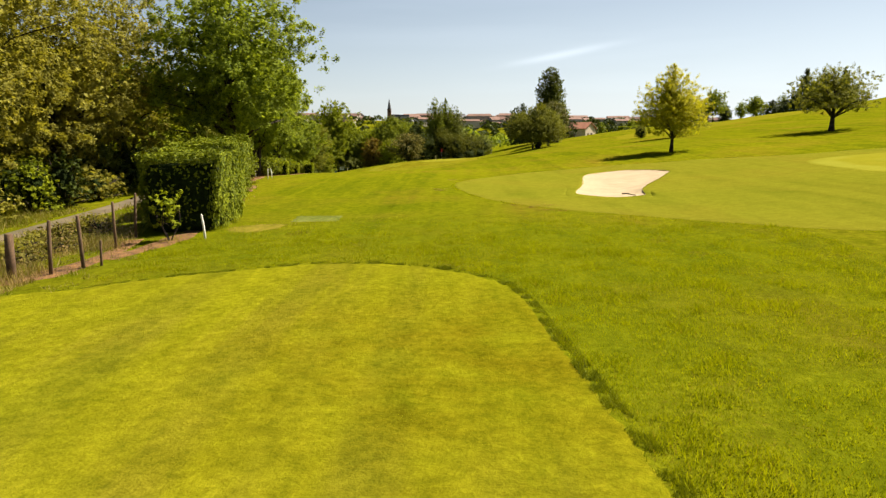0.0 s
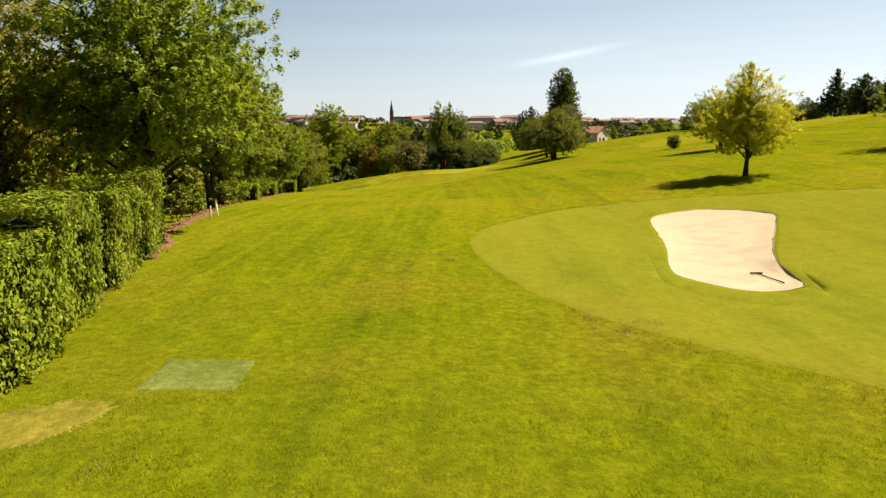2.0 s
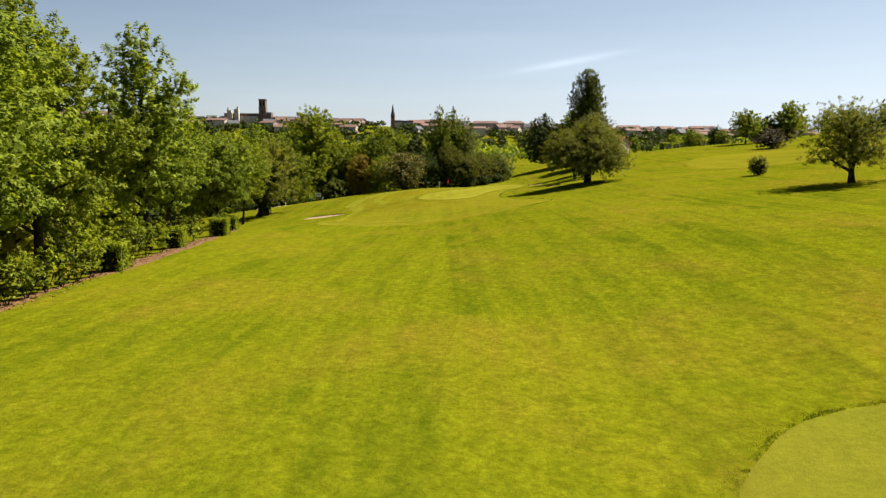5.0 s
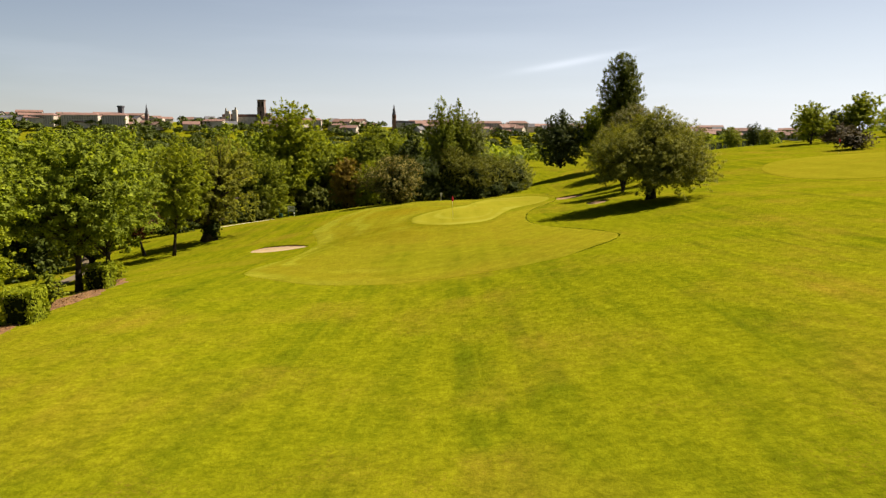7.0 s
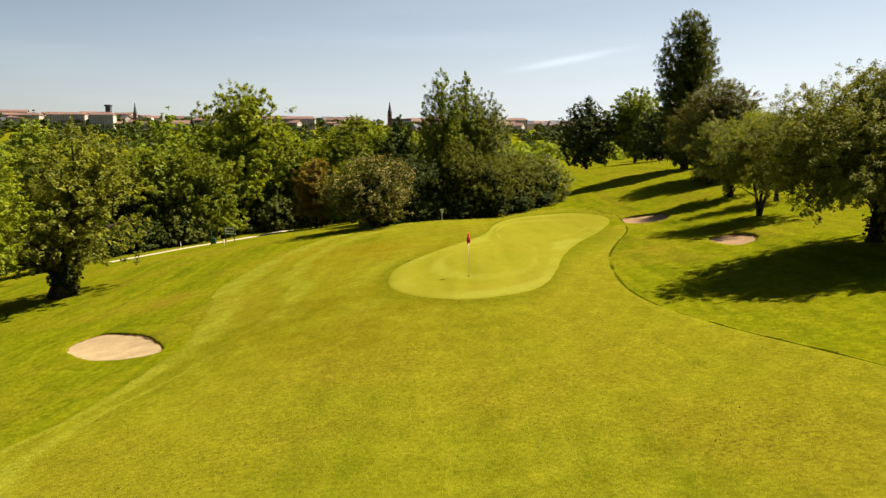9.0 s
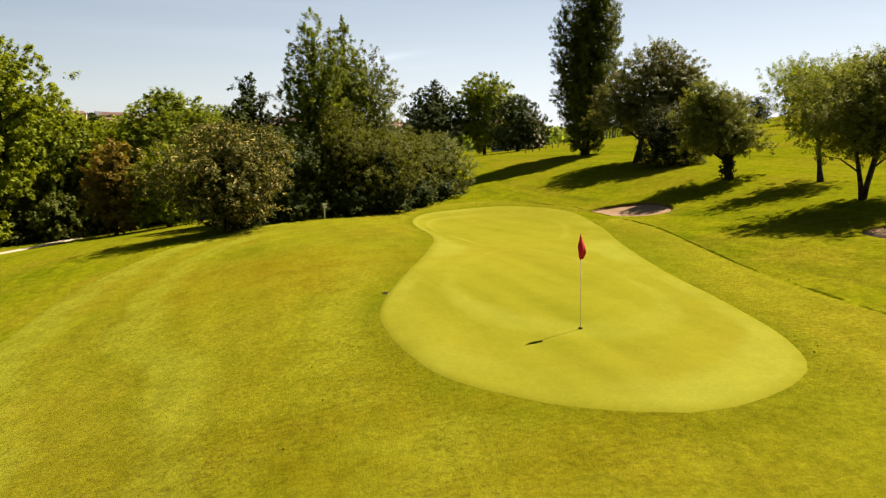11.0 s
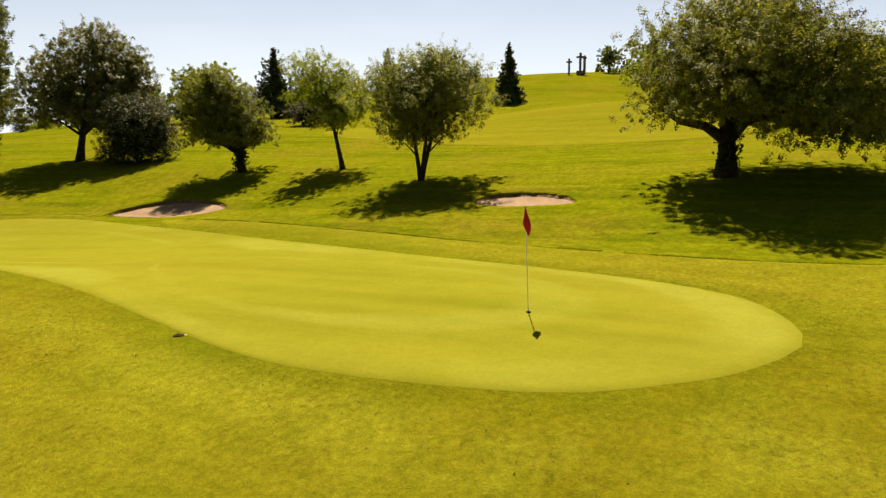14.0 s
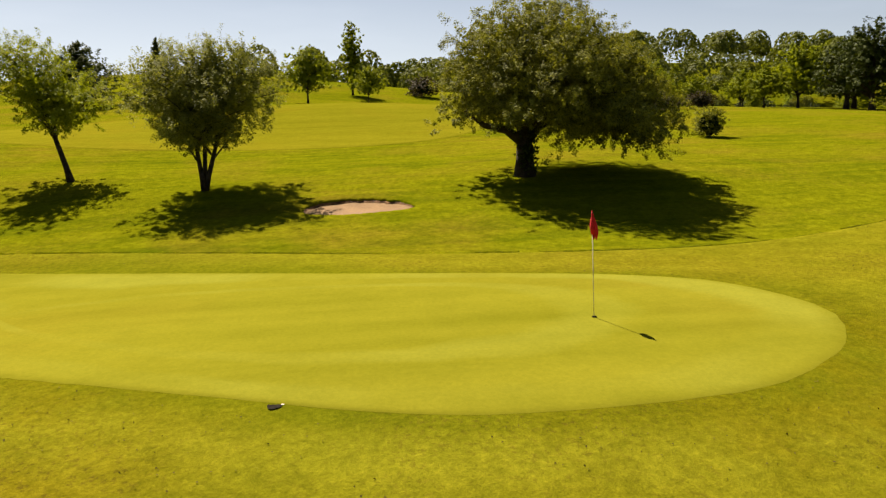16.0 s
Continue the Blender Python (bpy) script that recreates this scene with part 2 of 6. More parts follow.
    c = blend(t, 1.0, c, ramp_of(t, warped, 0.36, 0.64, rgb(1 - blotch, 1 - blotch * 0.85, 1 - blotch), rgb(1 + blotch * 0.75, 1 + blotch * 0.7, 1 + blotch)), "MULTIPLY")
    clots = ramp_of(t, noise_of(t, flat, 5.5, 3, 0.6), 0.56, 0.72, rgb(1, 1, 1), rgb(1 - blotch * 0.9, 1 - blotch * 0.7, 1 - blotch * 0.9))
    c = blend(t, 1.0, c, clots, "MULTIPLY")
    g2 = ramp_of(t, tufts, 0.3, 0.7, rgb(1 - contrast * 0.6, 1 - contrast * 0.56, 1 - contrast * 0.6), rgb(1 + contrast * 0.54, 1 + contrast * 0.5, 1 + contrast * 0.5))
    c = blend(t, 1.0, c, g2, "MULTIPLY")
    g = ramp_of(t, grain, 0.3, 0.7, rgb(1 - contrast * 0.5, 1 - contrast * 0.5, 1 - contrast * 0.6), rgb(1 + contrast * 0.45, 1 + contrast * 0.42, 1 + contrast * 0.45))
    c = blend(t, 1.0, c, g, "MULTIPLY")
    high = node(t, "ShaderNodeMath", {0: grain, 1: tufts})
    high.operation = "ADD"
    if lumps:
        # tussocks a hand to half a metre across
        tussock = node(t, "ShaderNodeMath", {0: noise_of(t, flat, 2.6, 4, 0.62), 1: lumps, 2: high.outputs[0]})
        tussock.operation = "MULTIPLY_ADD"
        high = tussock
    return finish(m, t, c, 0.75, high.outputs[0], bump, distance, specular=0.0)


ROUGH = turf("rough_grass", rgb(0.0480, 0.0660, 0.0022), rgb(0.1220, 0.1260, 0.0036), rgb(0.1507, 0.1133, 0.0094), fine=15, clump=0.8, bump=0.55, distance=0.05, stripe=0.6, mottle=1.1, dry_from=0.52, lanes=0.36, contrast=0.40, blotch=0.17, lumps=2.2, worn=rgb(0.1171, 0.0778, 0.0113), lush=rgb(0.0413, 0.0566, 0.0019))
FAIRWAY = turf("fairway_grass", rgb(0.0837, 0.0936, 0.0063), rgb(0.1296, 0.1278, 0.0100), rgb(0.1332, 0.1161, 0.0107), fine=24, clump=0.6, bump=0.5, distance=0.025, stripe=0.3, mottle=0.95, dry_from=0.48, lanes=0.5, contrast=0.2, blotch=0.09)
APRON = turf("apron_grass", rgb(0.0830, 0.0925, 0.0036), rgb(0.1430, 0.1365, 0.0068), rgb(0.1430, 0.1185, 0.0075), fine=26, clump=0.32, bump=0.7, distance=0.03, stripe=0.3, mottle=1.0, dry_from=0.45, lanes=0.35, contrast=0.36, blotch=0.13, worn_from=0.40, worn=rgb(0.0700, 0.0500, 0.0070), turns=0.9, ring=0.62, halo=0.75, thatch=((rgb(0.0989, 0.0835, 0.0030), -6.0, 68.5, 2.5, 9.5), (rgb(0.1220, 0.0930, 0.0036), -6.4, 86.0, 1.5, 7.5)), turn_side=(-8.5, -4.0))
GREEN = turf("green_grass", rgb(0.1240, 0.1215, 0.0078), rgb(0.1625, 0.1535, 0.0118), rgb(0.1537, 0.1314, 0.0109), fine=45, clump=0.4, bump=0.2, distance=0.008, stripe=0.4, mottle=0.7, lanes=0.4, contrast=0.12, blotch=0.05, turns=0.75, rim=rgb(0.1360, 0.1300, 0.0090))
TEE = turf("tee_grass", rgb(0.0810, 0.0915, 0.0024), rgb(0.1420, 0.1380, 0.0050), rgb(0.1269, 0.1113, 0.0089), fine=20, clump=0.9, bump=0.7, distance=0.035, stripe=0.8, mottle=0.65, dry_from=0.5, lanes=0.65, contrast=0.36, blotch=0.18, lumps=1.5, worn=rgb(0.1000, 0.0800, 0.0040), worn_from=0.46, thatch=((rgb(0.0960, 0.0790, 0.0030), 0.6, -55.5, 1.5, 6.0),))
UPPER_TURF = turf("upper_fairway_grass", rgb(0.1135, 0.1097, 0.0053), rgb(0.1497, 0.1386, 0.0080), rgb(0.1442, 0.1172, 0.0073), fine=24, clump=0.5, bump=0.4, distance=0.02, stripe=0.3, mottle=0.9, contrast=0.2, blotch=0.08)
FADED_TURF = turf("faded_painted_grass", rgb(0.078, 0.094, 0.014), rgb(0.125, 0.135, 0.032), rgb(0.125, 0.130, 0.034), fine=20, clump=1.6, bump=0.6, distance=0.02, contrast=0.4)
STRAW_TURF = turf("dry_bare_grass", rgb(0.092, 0.089, 0.0059), rgb(0.178, 0.141, 0.022), rgb(0.163, 0.122, 0.022), fine=18, clump=2.0, bump=0.6, distance=0.02, contrast=0.4)


def mixed(name, a, b, scale, low, high, rough=0.85, bump=0.3, distance=0.02, grain=None, specular=0.4):
    """A two-tone material with relief at two scales."""
    m, t = material(name)
    at = node(t, "ShaderNodeTexCoord").outputs["Object"]
    n = noise_of(t, at, scale, 5, 0.6)
    fine = noise_of(t, at, grain or scale * 9, 3, 0.6)
    c = blend(t, ramp_of(t, n, low, high), a, b)
    c = blend(t, 1.0, c, ramp_of(t, fine, 0.3, 0.7, rgb(0.75, 0.75, 0.75), rgb(1.2, 1.2, 1.2)), "MULTIPLY")
    high_ = node(t, "ShaderNodeMath", {0: n, 1: fine})
    high_.operation = "ADD"
    return finish(m, t, c, rough, high_.outputs[0], bump, distance, specular=specular)


SAND = mixed("sand", rgb(0.272, 0.203, 0.114), rgb(0.330, 0.250, 0.150), 0.8, 0.35, 0.65, 0.95, 0.35, 0.03, 18)
SOIL = mixed("soil", rgb(0.068, 0.031, 0.008), rgb(0.195, 0.094, 0.026), 3.5, 0.35, 0.65, 0.95, 1.0, 0.06, 16)
TAN_SAND = mixed("tan_sand", rgb(0.235, 0.165, 0.075), rgb(0.310, 0.225, 0.110), 0.9, 0.35, 0.65, 0.95, 0.4, 0.03, 18)
RED_SAND = mixed("reddish_sand", rgb(0.155, 0.087, 0.033), rgb(0.226, 0.133, 0.053), 0.9, 0.35, 0.65, 0.95, 0.4, 0.03, 18)
PATH_STONE = mixed("pale_gravel", rgb(0.30, 0.25, 0.15), rgb(0.39, 0.33, 0.21), 1.5, 0.35, 0.65, 0.9, 0.3, 0.02, 30)
ASPHALT = mixed("worn_asphalt", rgb(0.070, 0.052, 0.028), rgb(0.130, 0.098, 0.055), 0.7, 0.35, 0.65, 0.9, 0.3, 0.01, 40)
BARK = mixed("bark", rgb(0.016, 0.0118, 0.0081), rgb(0.056, 0.042, 0.030), 3.0, 0.35, 0.65, 0.95, 0.9, 0.03, 14, 0.2)
POST_WOOD = mixed("weathered_post_wood", rgb(0.060, 0.034, 0.018), rgb(0.150, 0.088, 0.046), 4.0, 0.35, 0.65, 0.9, 0.6, 0.01, 30)
WHITE_PAINT = mixed("white_paint", rgb(0.62, 0.58, 0.50), rgb(0.78, 0.75, 0.68), 6.0, 0.3, 0.6, 0.6, 0.15, 0.004, 40)
# near-black colour that stands in for shade deep inside foliage
SHADE_CORE = mixed("painted_inner_shade", rgb(0.0074, 0.0118, 0.0030), rgb(0.018, 0.028, 0.0059), 4.0, 0.35, 0.65, 1.0, 1.0, 0.1, 12, 0.05)
RUST = mixed("rusty_wire", rgb(0.044, 0.030, 0.022), rgb(0.096, 0.067, 0.044), 8.0, 0.3, 0.7, 0.8, 0.1, 0.002)
PLASTER = mixed("pale_render", rgb(0.46, 0.38, 0.28), rgb(0.60, 0.51, 0.40), 0.6, 0.35, 0.65, 0.9, 0.3, 0.02)
ROOF_TILE = mixed("terracotta_tile", rgb(0.192, 0.067, 0.037), rgb(0.311, 0.133, 0.074), 0.9, 0.35, 0.65, 0.85, 0.4, 0.03)
TOWN_WALL = mixed("town_stone", rgb(0.36, 0.31, 0.24), rgb(0.52, 0.46, 0.37), 0.03, 0.35, 0.65, 0.9, 0.1, 0.1, 0.3)
TOWN_DARK = mixed("dark_town_stone", rgb(0.115, 0.080, 0.066), rgb(0.20, 0.145, 0.12), 0.08, 0.35, 0.65, 0.9, 0.1, 0.1, 0.3)
BRICK = mixed("far_brick", rgb(0.17, 0.085, 0.055), rgb(0.26, 0.14, 0.095), 0.05, 0.35, 0.65, 0.9, 0.1, 0.1, 0.3)
TOWN_ROOF = mixed("town_tile", rgb(0.122, 0.065, 0.049), rgb(0.185, 0.107, 0.081), 0.03, 0.35, 0.65, 0.9, 0.1, 0.1, 0.3)
TOWN_SLATE = mixed("town_slate", rgb(0.052, 0.052, 0.059), rgb(0.096, 0.096, 0.104), 0.03, 0.35, 0.65, 0.8, 0.1, 0.1, 0.3)
RED_CLOTH = mixed("red_cloth", rgb(0.459, 0.0044, 0.0089), rgb(0.592, 0.0089, 0.015), 4.0, 0.3, 0.7, 0.8, 0.2, 0.01)
BLACK = mixed("blackened_hole", rgb(0.0089, 0.0074, 0.0059), rgb(0.022, 0.018, 0.0118), 8.0, 0.3, 0.7, 0.95, 0.3, 0.01, specular=0.03)
MAT_GREY = mixed("faded_marking_paint", rgb(0.056, 0.074, 0.0074), rgb(0.083, 0.096, 0.016), 3.0, 0.3, 0.7, 0.9, 0.4, 0.01)
BOARD_GREEN = mixed("dark_green_paint", rgb(0.0089, 0.052, 0.030), rgb(0.018, 0.074, 0.044), 3.0, 0.3, 0.7, 0.5, 0.1, 0.003)
STRAW = mixed("straw_grass", rgb(0.148, 0.141, 0.022), rgb(0.281, 0.215, 0.067), 2.0, 0.35, 0.65, 0.9, 0.5, 0.03)


def foliage(name, dark, light, through=0.3, gloss=0.6, odd=None, odd_share=0.0, shine=0.08):
    """Leaves: each leaf its own tone, light passing through it."""
    m, t = material(name)
    geo = node(t, "ShaderNodeNewGeometry")
    each = geo.outputs["Random Per Island"]
    where = noise_of(t, node(t, "ShaderNodeTexCoord").outputs["Object"], 0.55, 3, 0.6)
    c = blend(t, each, dark, light)
    c = blend(t, ramp_of(t, where, 0.42, 0.68, rgb(0, 0, 0), rgb(0.6, 0.6, 0.6)), c, light)
    if odd:
        c = blend(t, ramp_of(t, each, 1 - odd_share, min(1.0, 1.02 - odd_share)), c, odd)
    p = node(t, "ShaderNodeBsdfPrincipled", {"Base Color": c, "Roughness": gloss, "Specular IOR Level": shine})
    tr = node(t, "ShaderNodeBsdfTranslucent", {0: blend(t, 1.0, c, rgb(1.25, 1.2, 0.5), "MULTIPLY")})
    mix = node(t, "ShaderNodeMixShader", {0: through, 1: p.outputs[0], 2: tr.outputs[0]})
    t.links.new(mix.outputs[0], node(t, "ShaderNodeOutputMaterial").inputs[0])
    return m


LEAF = foliage("broad_leaf", rgb(0.040, 0.064, 0.006), rgb(0.230, 0.262, 0.022), 0.42, gloss=0.6, shine=0.05)
LEAF_MAPLE = foliage("maple_leaf", rgb(0.0378, 0.0650, 0.0060), rgb(0.2773, 0.3306, 0.0340), 0.5, gloss=0.6, shine=0.05)
LEAF_LIGHT = foliage("light_leaf", rgb(0.0907, 0.1232, 0.0058), rgb(0.2778, 0.3102, 0.0179), 0.42, gloss=0.6, shine=0.05)
LEAF_ROAD = foliage("roadside_leaf", rgb(0.080, 0.080, 0.010), rgb(0.320, 0.290, 0.050), 0.45, gloss=0.6, shine=0.05)
LEAF_BRAMBLE = foliage("bramble_leaf", rgb(0.050, 0.044, 0.010), rgb(0.190, 0.165, 0.032), 0.3, gloss=0.6, odd=rgb(0.24, 0.16, 0.06), odd_share=0.15, shine=0.05)
LEAF_YELLOW = foliage("golden_leaf", rgb(0.230, 0.240, 0.012), rgb(0.500, 0.470, 0.030), 0.55)
LEAF_DARK = foliage("dark_leaf", rgb(0.016, 0.028, 0.0037), rgb(0.063, 0.080, 0.0081), 0.2)
LEAF_POPLAR = foliage("poplar_leaf", rgb(0.0280, 0.0430, 0.0051), rgb(0.1400, 0.1560, 0.0160), 0.34, gloss=0.6, shine=0.05)
LEAF_OLIVE = foliage("olive_leaf", rgb(0.056, 0.068, 0.009), rgb(0.260, 0.264, 0.036), 0.45, gloss=0.6, shine=0.05)
LEAF_OAK = foliage("oak_leaf", rgb(0.042, 0.054, 0.010), rgb(0.250, 0.262, 0.052), 0.45, gloss=0.6, shine=0.05)
LEAF_HOLM = foliage("holm_oak_leaf", rgb(0.024, 0.031, 0.004), rgb(0.250, 0.255, 0.036), 0.38, gloss=0.6, shine=0.05)
LEAF_CREAM = foliage("cream_tipped_leaf", rgb(0.030, 0.038, 0.008), rgb(0.110, 0.108, 0.018), 0.3, 0.5, rgb(0.400, 0.325, 0.095), 0.24, 0.05)
LEAF_THICKET = foliage("thicket_leaf", rgb(0.014, 0.021, 0.003), rgb(0.165, 0.168, 0.016), 0.3, 0.6, shine=0.05)
LEAF_SILVER = foliage("silvery_leaf", rgb(0.056, 0.074, 0.0104), rgb(0.167, 0.178, 0.033), 0.3)
LEAF_FLOWER = foliage("flowering_leaf", rgb(0.0410, 0.0520, 0.0067), rgb(0.1740, 0.1760, 0.0300), 0.3, 0.5, rgb(0.326, 0.266, 0.141), 0.14, 0.1)
LEAF_RED = foliage("copper_leaf", rgb(0.0576, 0.0216, 0.0125), rgb(0.1248, 0.0492, 0.0228), 0.35)
LEAF_LAUREL = foliage("laurel_leaf", rgb(0.0252, 0.0456, 0.0036), rgb(0.2004, 0.2268, 0.0125), 0.16, 0.5)
LEAF_AUTUMN = foliage("bronze_leaf", rgb(0.100, 0.075, 0.008), rgb(0.27, 0.19, 0.03), 0.35)
LEAF_BLOSSOM = foliage("dark_blossoming_leaf", rgb(0.012, 0.018, 0.004), rgb(0.064, 0.072, 0.014), 0.2, 0.5, rgb(0.40, 0.33, 0.22), 0.07, 0.03)
LEAF_HILL = foliage("hillside_leaf", rgb(0.034, 0.048, 0.008), rgb(0.150, 0.166, 0.024), 0.25)
LEAF_PURPLE = foliage("plum_leaf", rgb(0.026, 0.022, 0.010), rgb(0.080, 0.062, 0.026), 0.25)
LEAF_PINE = foliage("conifer_leaf", rgb(0.026, 0.040, 0.009), rgb(0.090, 0.108, 0.024), 0.18)


# ---------------------------------------------------------------- land form
X_LINES = np.array([-70, -35, -18, -4, 8, 18, 34, 62, 100, 150.0])
Y_LINES = np.array([-80, -45, -18, 12, 42, 64, 82, 102, 135, 200.0])
SPOT_HEIGHTS = np.array([
    [-2.5, -0.9, -0.4, -0.4, -0.7, -0.6, 0.2, 2.2, 5.1, 8.6],
    [-4.5, -1.6, -0.7, -0.1, 0.2, 0.7, 1.8, 4.1, 6.6, 9.7],
    [-6.2, -1.5, -0.1, 0.2, 0.2, 0.8, 2.0, 4.1, 7.6, 10.6],
    [-9.0, -3.1, -1.1, -0.6, 0.4, 1.5, 2.6, 5.1, 7.6, 12.0],
    [-12.1, -5.1, -2.6, -2.1, -0.2, 0.8, 2.6, 5.2, 7.1, 14.0],
    [-13.1, -6.6, -4.4, -2.2, -1.2, 0.5, 2.1, 6.0, 8.3, 15.9],
    [-13.4, -7.4, -4.6, -2.2, -1.6, -0.2, 1.5, 6.0, 9.0, 17.5],
    [-13.1, -7.2, -4.4, -2.9, -2.7, -1.1, 1.6, 4.5, 9.7, 18.9],
    [-12.4, -9.1, -7.0, -4.6, -2.4, -0.6, 1.6, 4.8, 7.7, 18.1],
    [-12.7, -10.3, -8.7, -7.0, -5.3, -3.7, -1.3, 1.8, 6.0, 13.1]])


def spline_weights(k, x):
    """Weights of a natural cubic spline through lines k, at the places x."""
    n, h = len(k), np.diff(k)
    a_, b_ = np.zeros((n, n)), np.zeros((n, n))
    a_[0, 0] = a_[-1, -1] = 1
    for i in range(1, n - 1):
        a_[i, i - 1:i + 2] = h[i - 1], 2 * (h[i - 1] + h[i]), h[i]
        b_[i, i - 1:i + 2] = 6 / h[i - 1], -6 / h[i - 1] - 6 / h[i], 6 / h[i]
    curve = np.linalg.solve(a_, b_)
    x = np.clip(x, k[0], k[-1])
    i = np.clip(np.searchsorted(k, x) - 1, 0, n - 2)
    a = (k[i + 1] - x) / h[i]
    b, one = 1 - a, np.eye(n)
    return (a[:, None] * one[i] + b[:, None] * one[i + 1] + ((a**3 - a) * h[i]**2 / 6)[:, None] * curve[i]
            + ((b**3 - b) * h[i]**2 / 6)[:, None] * curve[i + 1])


def smooth(a, b, x):
    t = np.clip((x - a) / (b - a), 0, 1)
    return t * t * (3 - 2 * t)


def mound(x, y, cx, cy, sx, sy, h):
    return h * np.exp(-(((x - cx) / sx)**2 + ((y - cy) / sy)**2))


def land(x, y):
    """The height of the unbroken turf at arrays x, y."""
    x, y = np.atleast_1d(np.asarray(x, float)), np.atleast_1d(np.asarray(y, float))
    z = np.empty(len(x))
    for s in range(0, len(x), 20000):
        e = slice(s, s + 20000)
        z[e] = np.einsum("ij,jk,ik->i", spline_weights(Y_LINES, y[e]), SPOT_HEIGHTS, spline_weights(X_LINES, x[e]))
    z = z + mound(x, y, 22.8, 101, 4.5, 15, 0.6) + mound(x, y, 17.5, 70, 4, 5, 0.15) + mound(x, y, 18, 84, 2.6, 4.5, 0.2)
    off = np.hypot(np.maximum(0, np.maximum(X_LINES[0] - x, x - X_LINES[-1])), np.maximum(0, np.maximum(Y_LINES[0] - y, y - Y_LINES[-1])))
    far = (-12 + np.interp(x, (-2200, -900, -340, 150, 500, 1800), (20, 56, 44, 35, 28, 10)) * np.exp(-((y - 1350) / 150)**2)
           + mound(x, y, 300, -90, 160, 190, 52) + mound(x, y, 330, 250, 260, 260, 8))
    w = smooth(0, 160, off)
    return z * (1 - w) + far * w


def land_at(x, y):
    return float(land(x, y)[0])


class Outline:
    """A closed smooth outline, seen from a centre inside it."""

    def __init__(self, centre, points):
        self.c = np.array(centre, float)
        p = np.array(points, float)
        n, fine = len(p), []
        for i in range(n):
            a, b, c, d = p[i - 1], p[i], p[(i + 1) % n], p[(i + 2) % n]
            for s in np.linspace(0, 1, 14, endpoint=False):
                fine.append(0.5 * (2 * b + (c - a) * s + (2 * a - 5 * b + 4 * c - d) * s * s + (3 * b - a - 3 * c + d) * s**3))
        q = np.array(fine) - self.c
        ang, rad = np.arctan2(q[:, 1], q[:, 0]), np.hypot(q[:, 0], q[:, 1])
        o = np.argsort(ang)
        self.ang, self.rad = ang[o], rad[o]

    def radius(self, ang):
        return np.interp(ang, self.ang, self.rad, period=2 * np.pi)

    def inside(self, x, y, more=0.0):
        dx, dy = x - self.c[0], y - self.c[1]
        return np.hypot(dx, dy) < self.radius(np.arctan2(dy, dx)) + more


TEE_EDGE = Outline((-4, -57), [(-11, -50.4), (-8.5, -49.1), (-6.8, -48.2), (-4.3, -47.45), (-3.2, -47.2), (-1.3, -47.5), (0.4, -48.6), (1.45, -50), (1.9, -51.9),
                               (2.05, -54), (2.3, -57), (2.5, -60), (2.5, -67), (-4, -70), (-12, -68), (-13, -58)])
COLLAR_EDGE = Outline((16, -26), [(32, -12.9), (25.5, -12.4), (20.2, -10.2), (17.3, -9.8), (13.5, -8.4), (9.5, -8.5), (6, -10.2), (2.4, -15.8), (1, -20), (0.83, -23.5),
                                  (1.4, -27.8), (2.6, -32.1), (4.3, -35.3), (6, -37.6), (8.5, -40.7), (12.7, -45.2), (22, -50), (33, -45), (39, -30), (37, -17)])
FIRST_GREEN_EDGE = Outline((31, -25), [(23, -25), (24.2, -17.9), (29.8, -16.6), (36, -19), (38, -27), (34, -35), (27, -35), (23.4, -29)])
APRON_EDGE = Outline((-2, 78), [(-14.1, 49.6), (-12.1, 46.8), (-9.2, 44.1), (-6.1, 43), (-3, 42.4), (1.2, 42.2), (4.9, 43), (7.2, 45.2), (8.9, 47.5), (9.9, 50), (9.8, 52.4),
                                (8.9, 56.4), (7.3, 61.2), (6.1, 66), (6, 70.5), (6.9, 76.7), (8.4, 81.8), (11, 89.7), (12.8, 99.5), (13, 104), (11, 113), (4, 116),
                                (-2, 113), (-6.4, 107), (-11.7, 98.8), (-14.6, 90.5), (-15.4, 84.7), (-15.7, 80.4), (-14.5, 75.5), (-12.8, 67), (-13, 59.3), (-14.3, 54)])
GREEN_EDGE = Outline((2.5, 86), [(-0.55, 68.3), (1.62, 69.1), (2.85, 71.0), (3.7, 74), (4.9, 79), (6.9, 85), (10, 93), (12.3, 102), (10.8, 109), (7, 111), (4.4, 109.4), (2.4, 103.5),
                                 (0.95, 93), (-0.9, 86.8), (-3.3, 81), (-4.5, 77.8), (-4.8, 75.5), (-4.55, 72.3), (-3.65, 70.3), (-2.3, 68.9)])
UPPER_EDGE = Outline((52, 84), [(36, 76), (44, 66), (58, 62), (70, 72), (70, 92), (62, 106), (48, 108), (38, 96)])
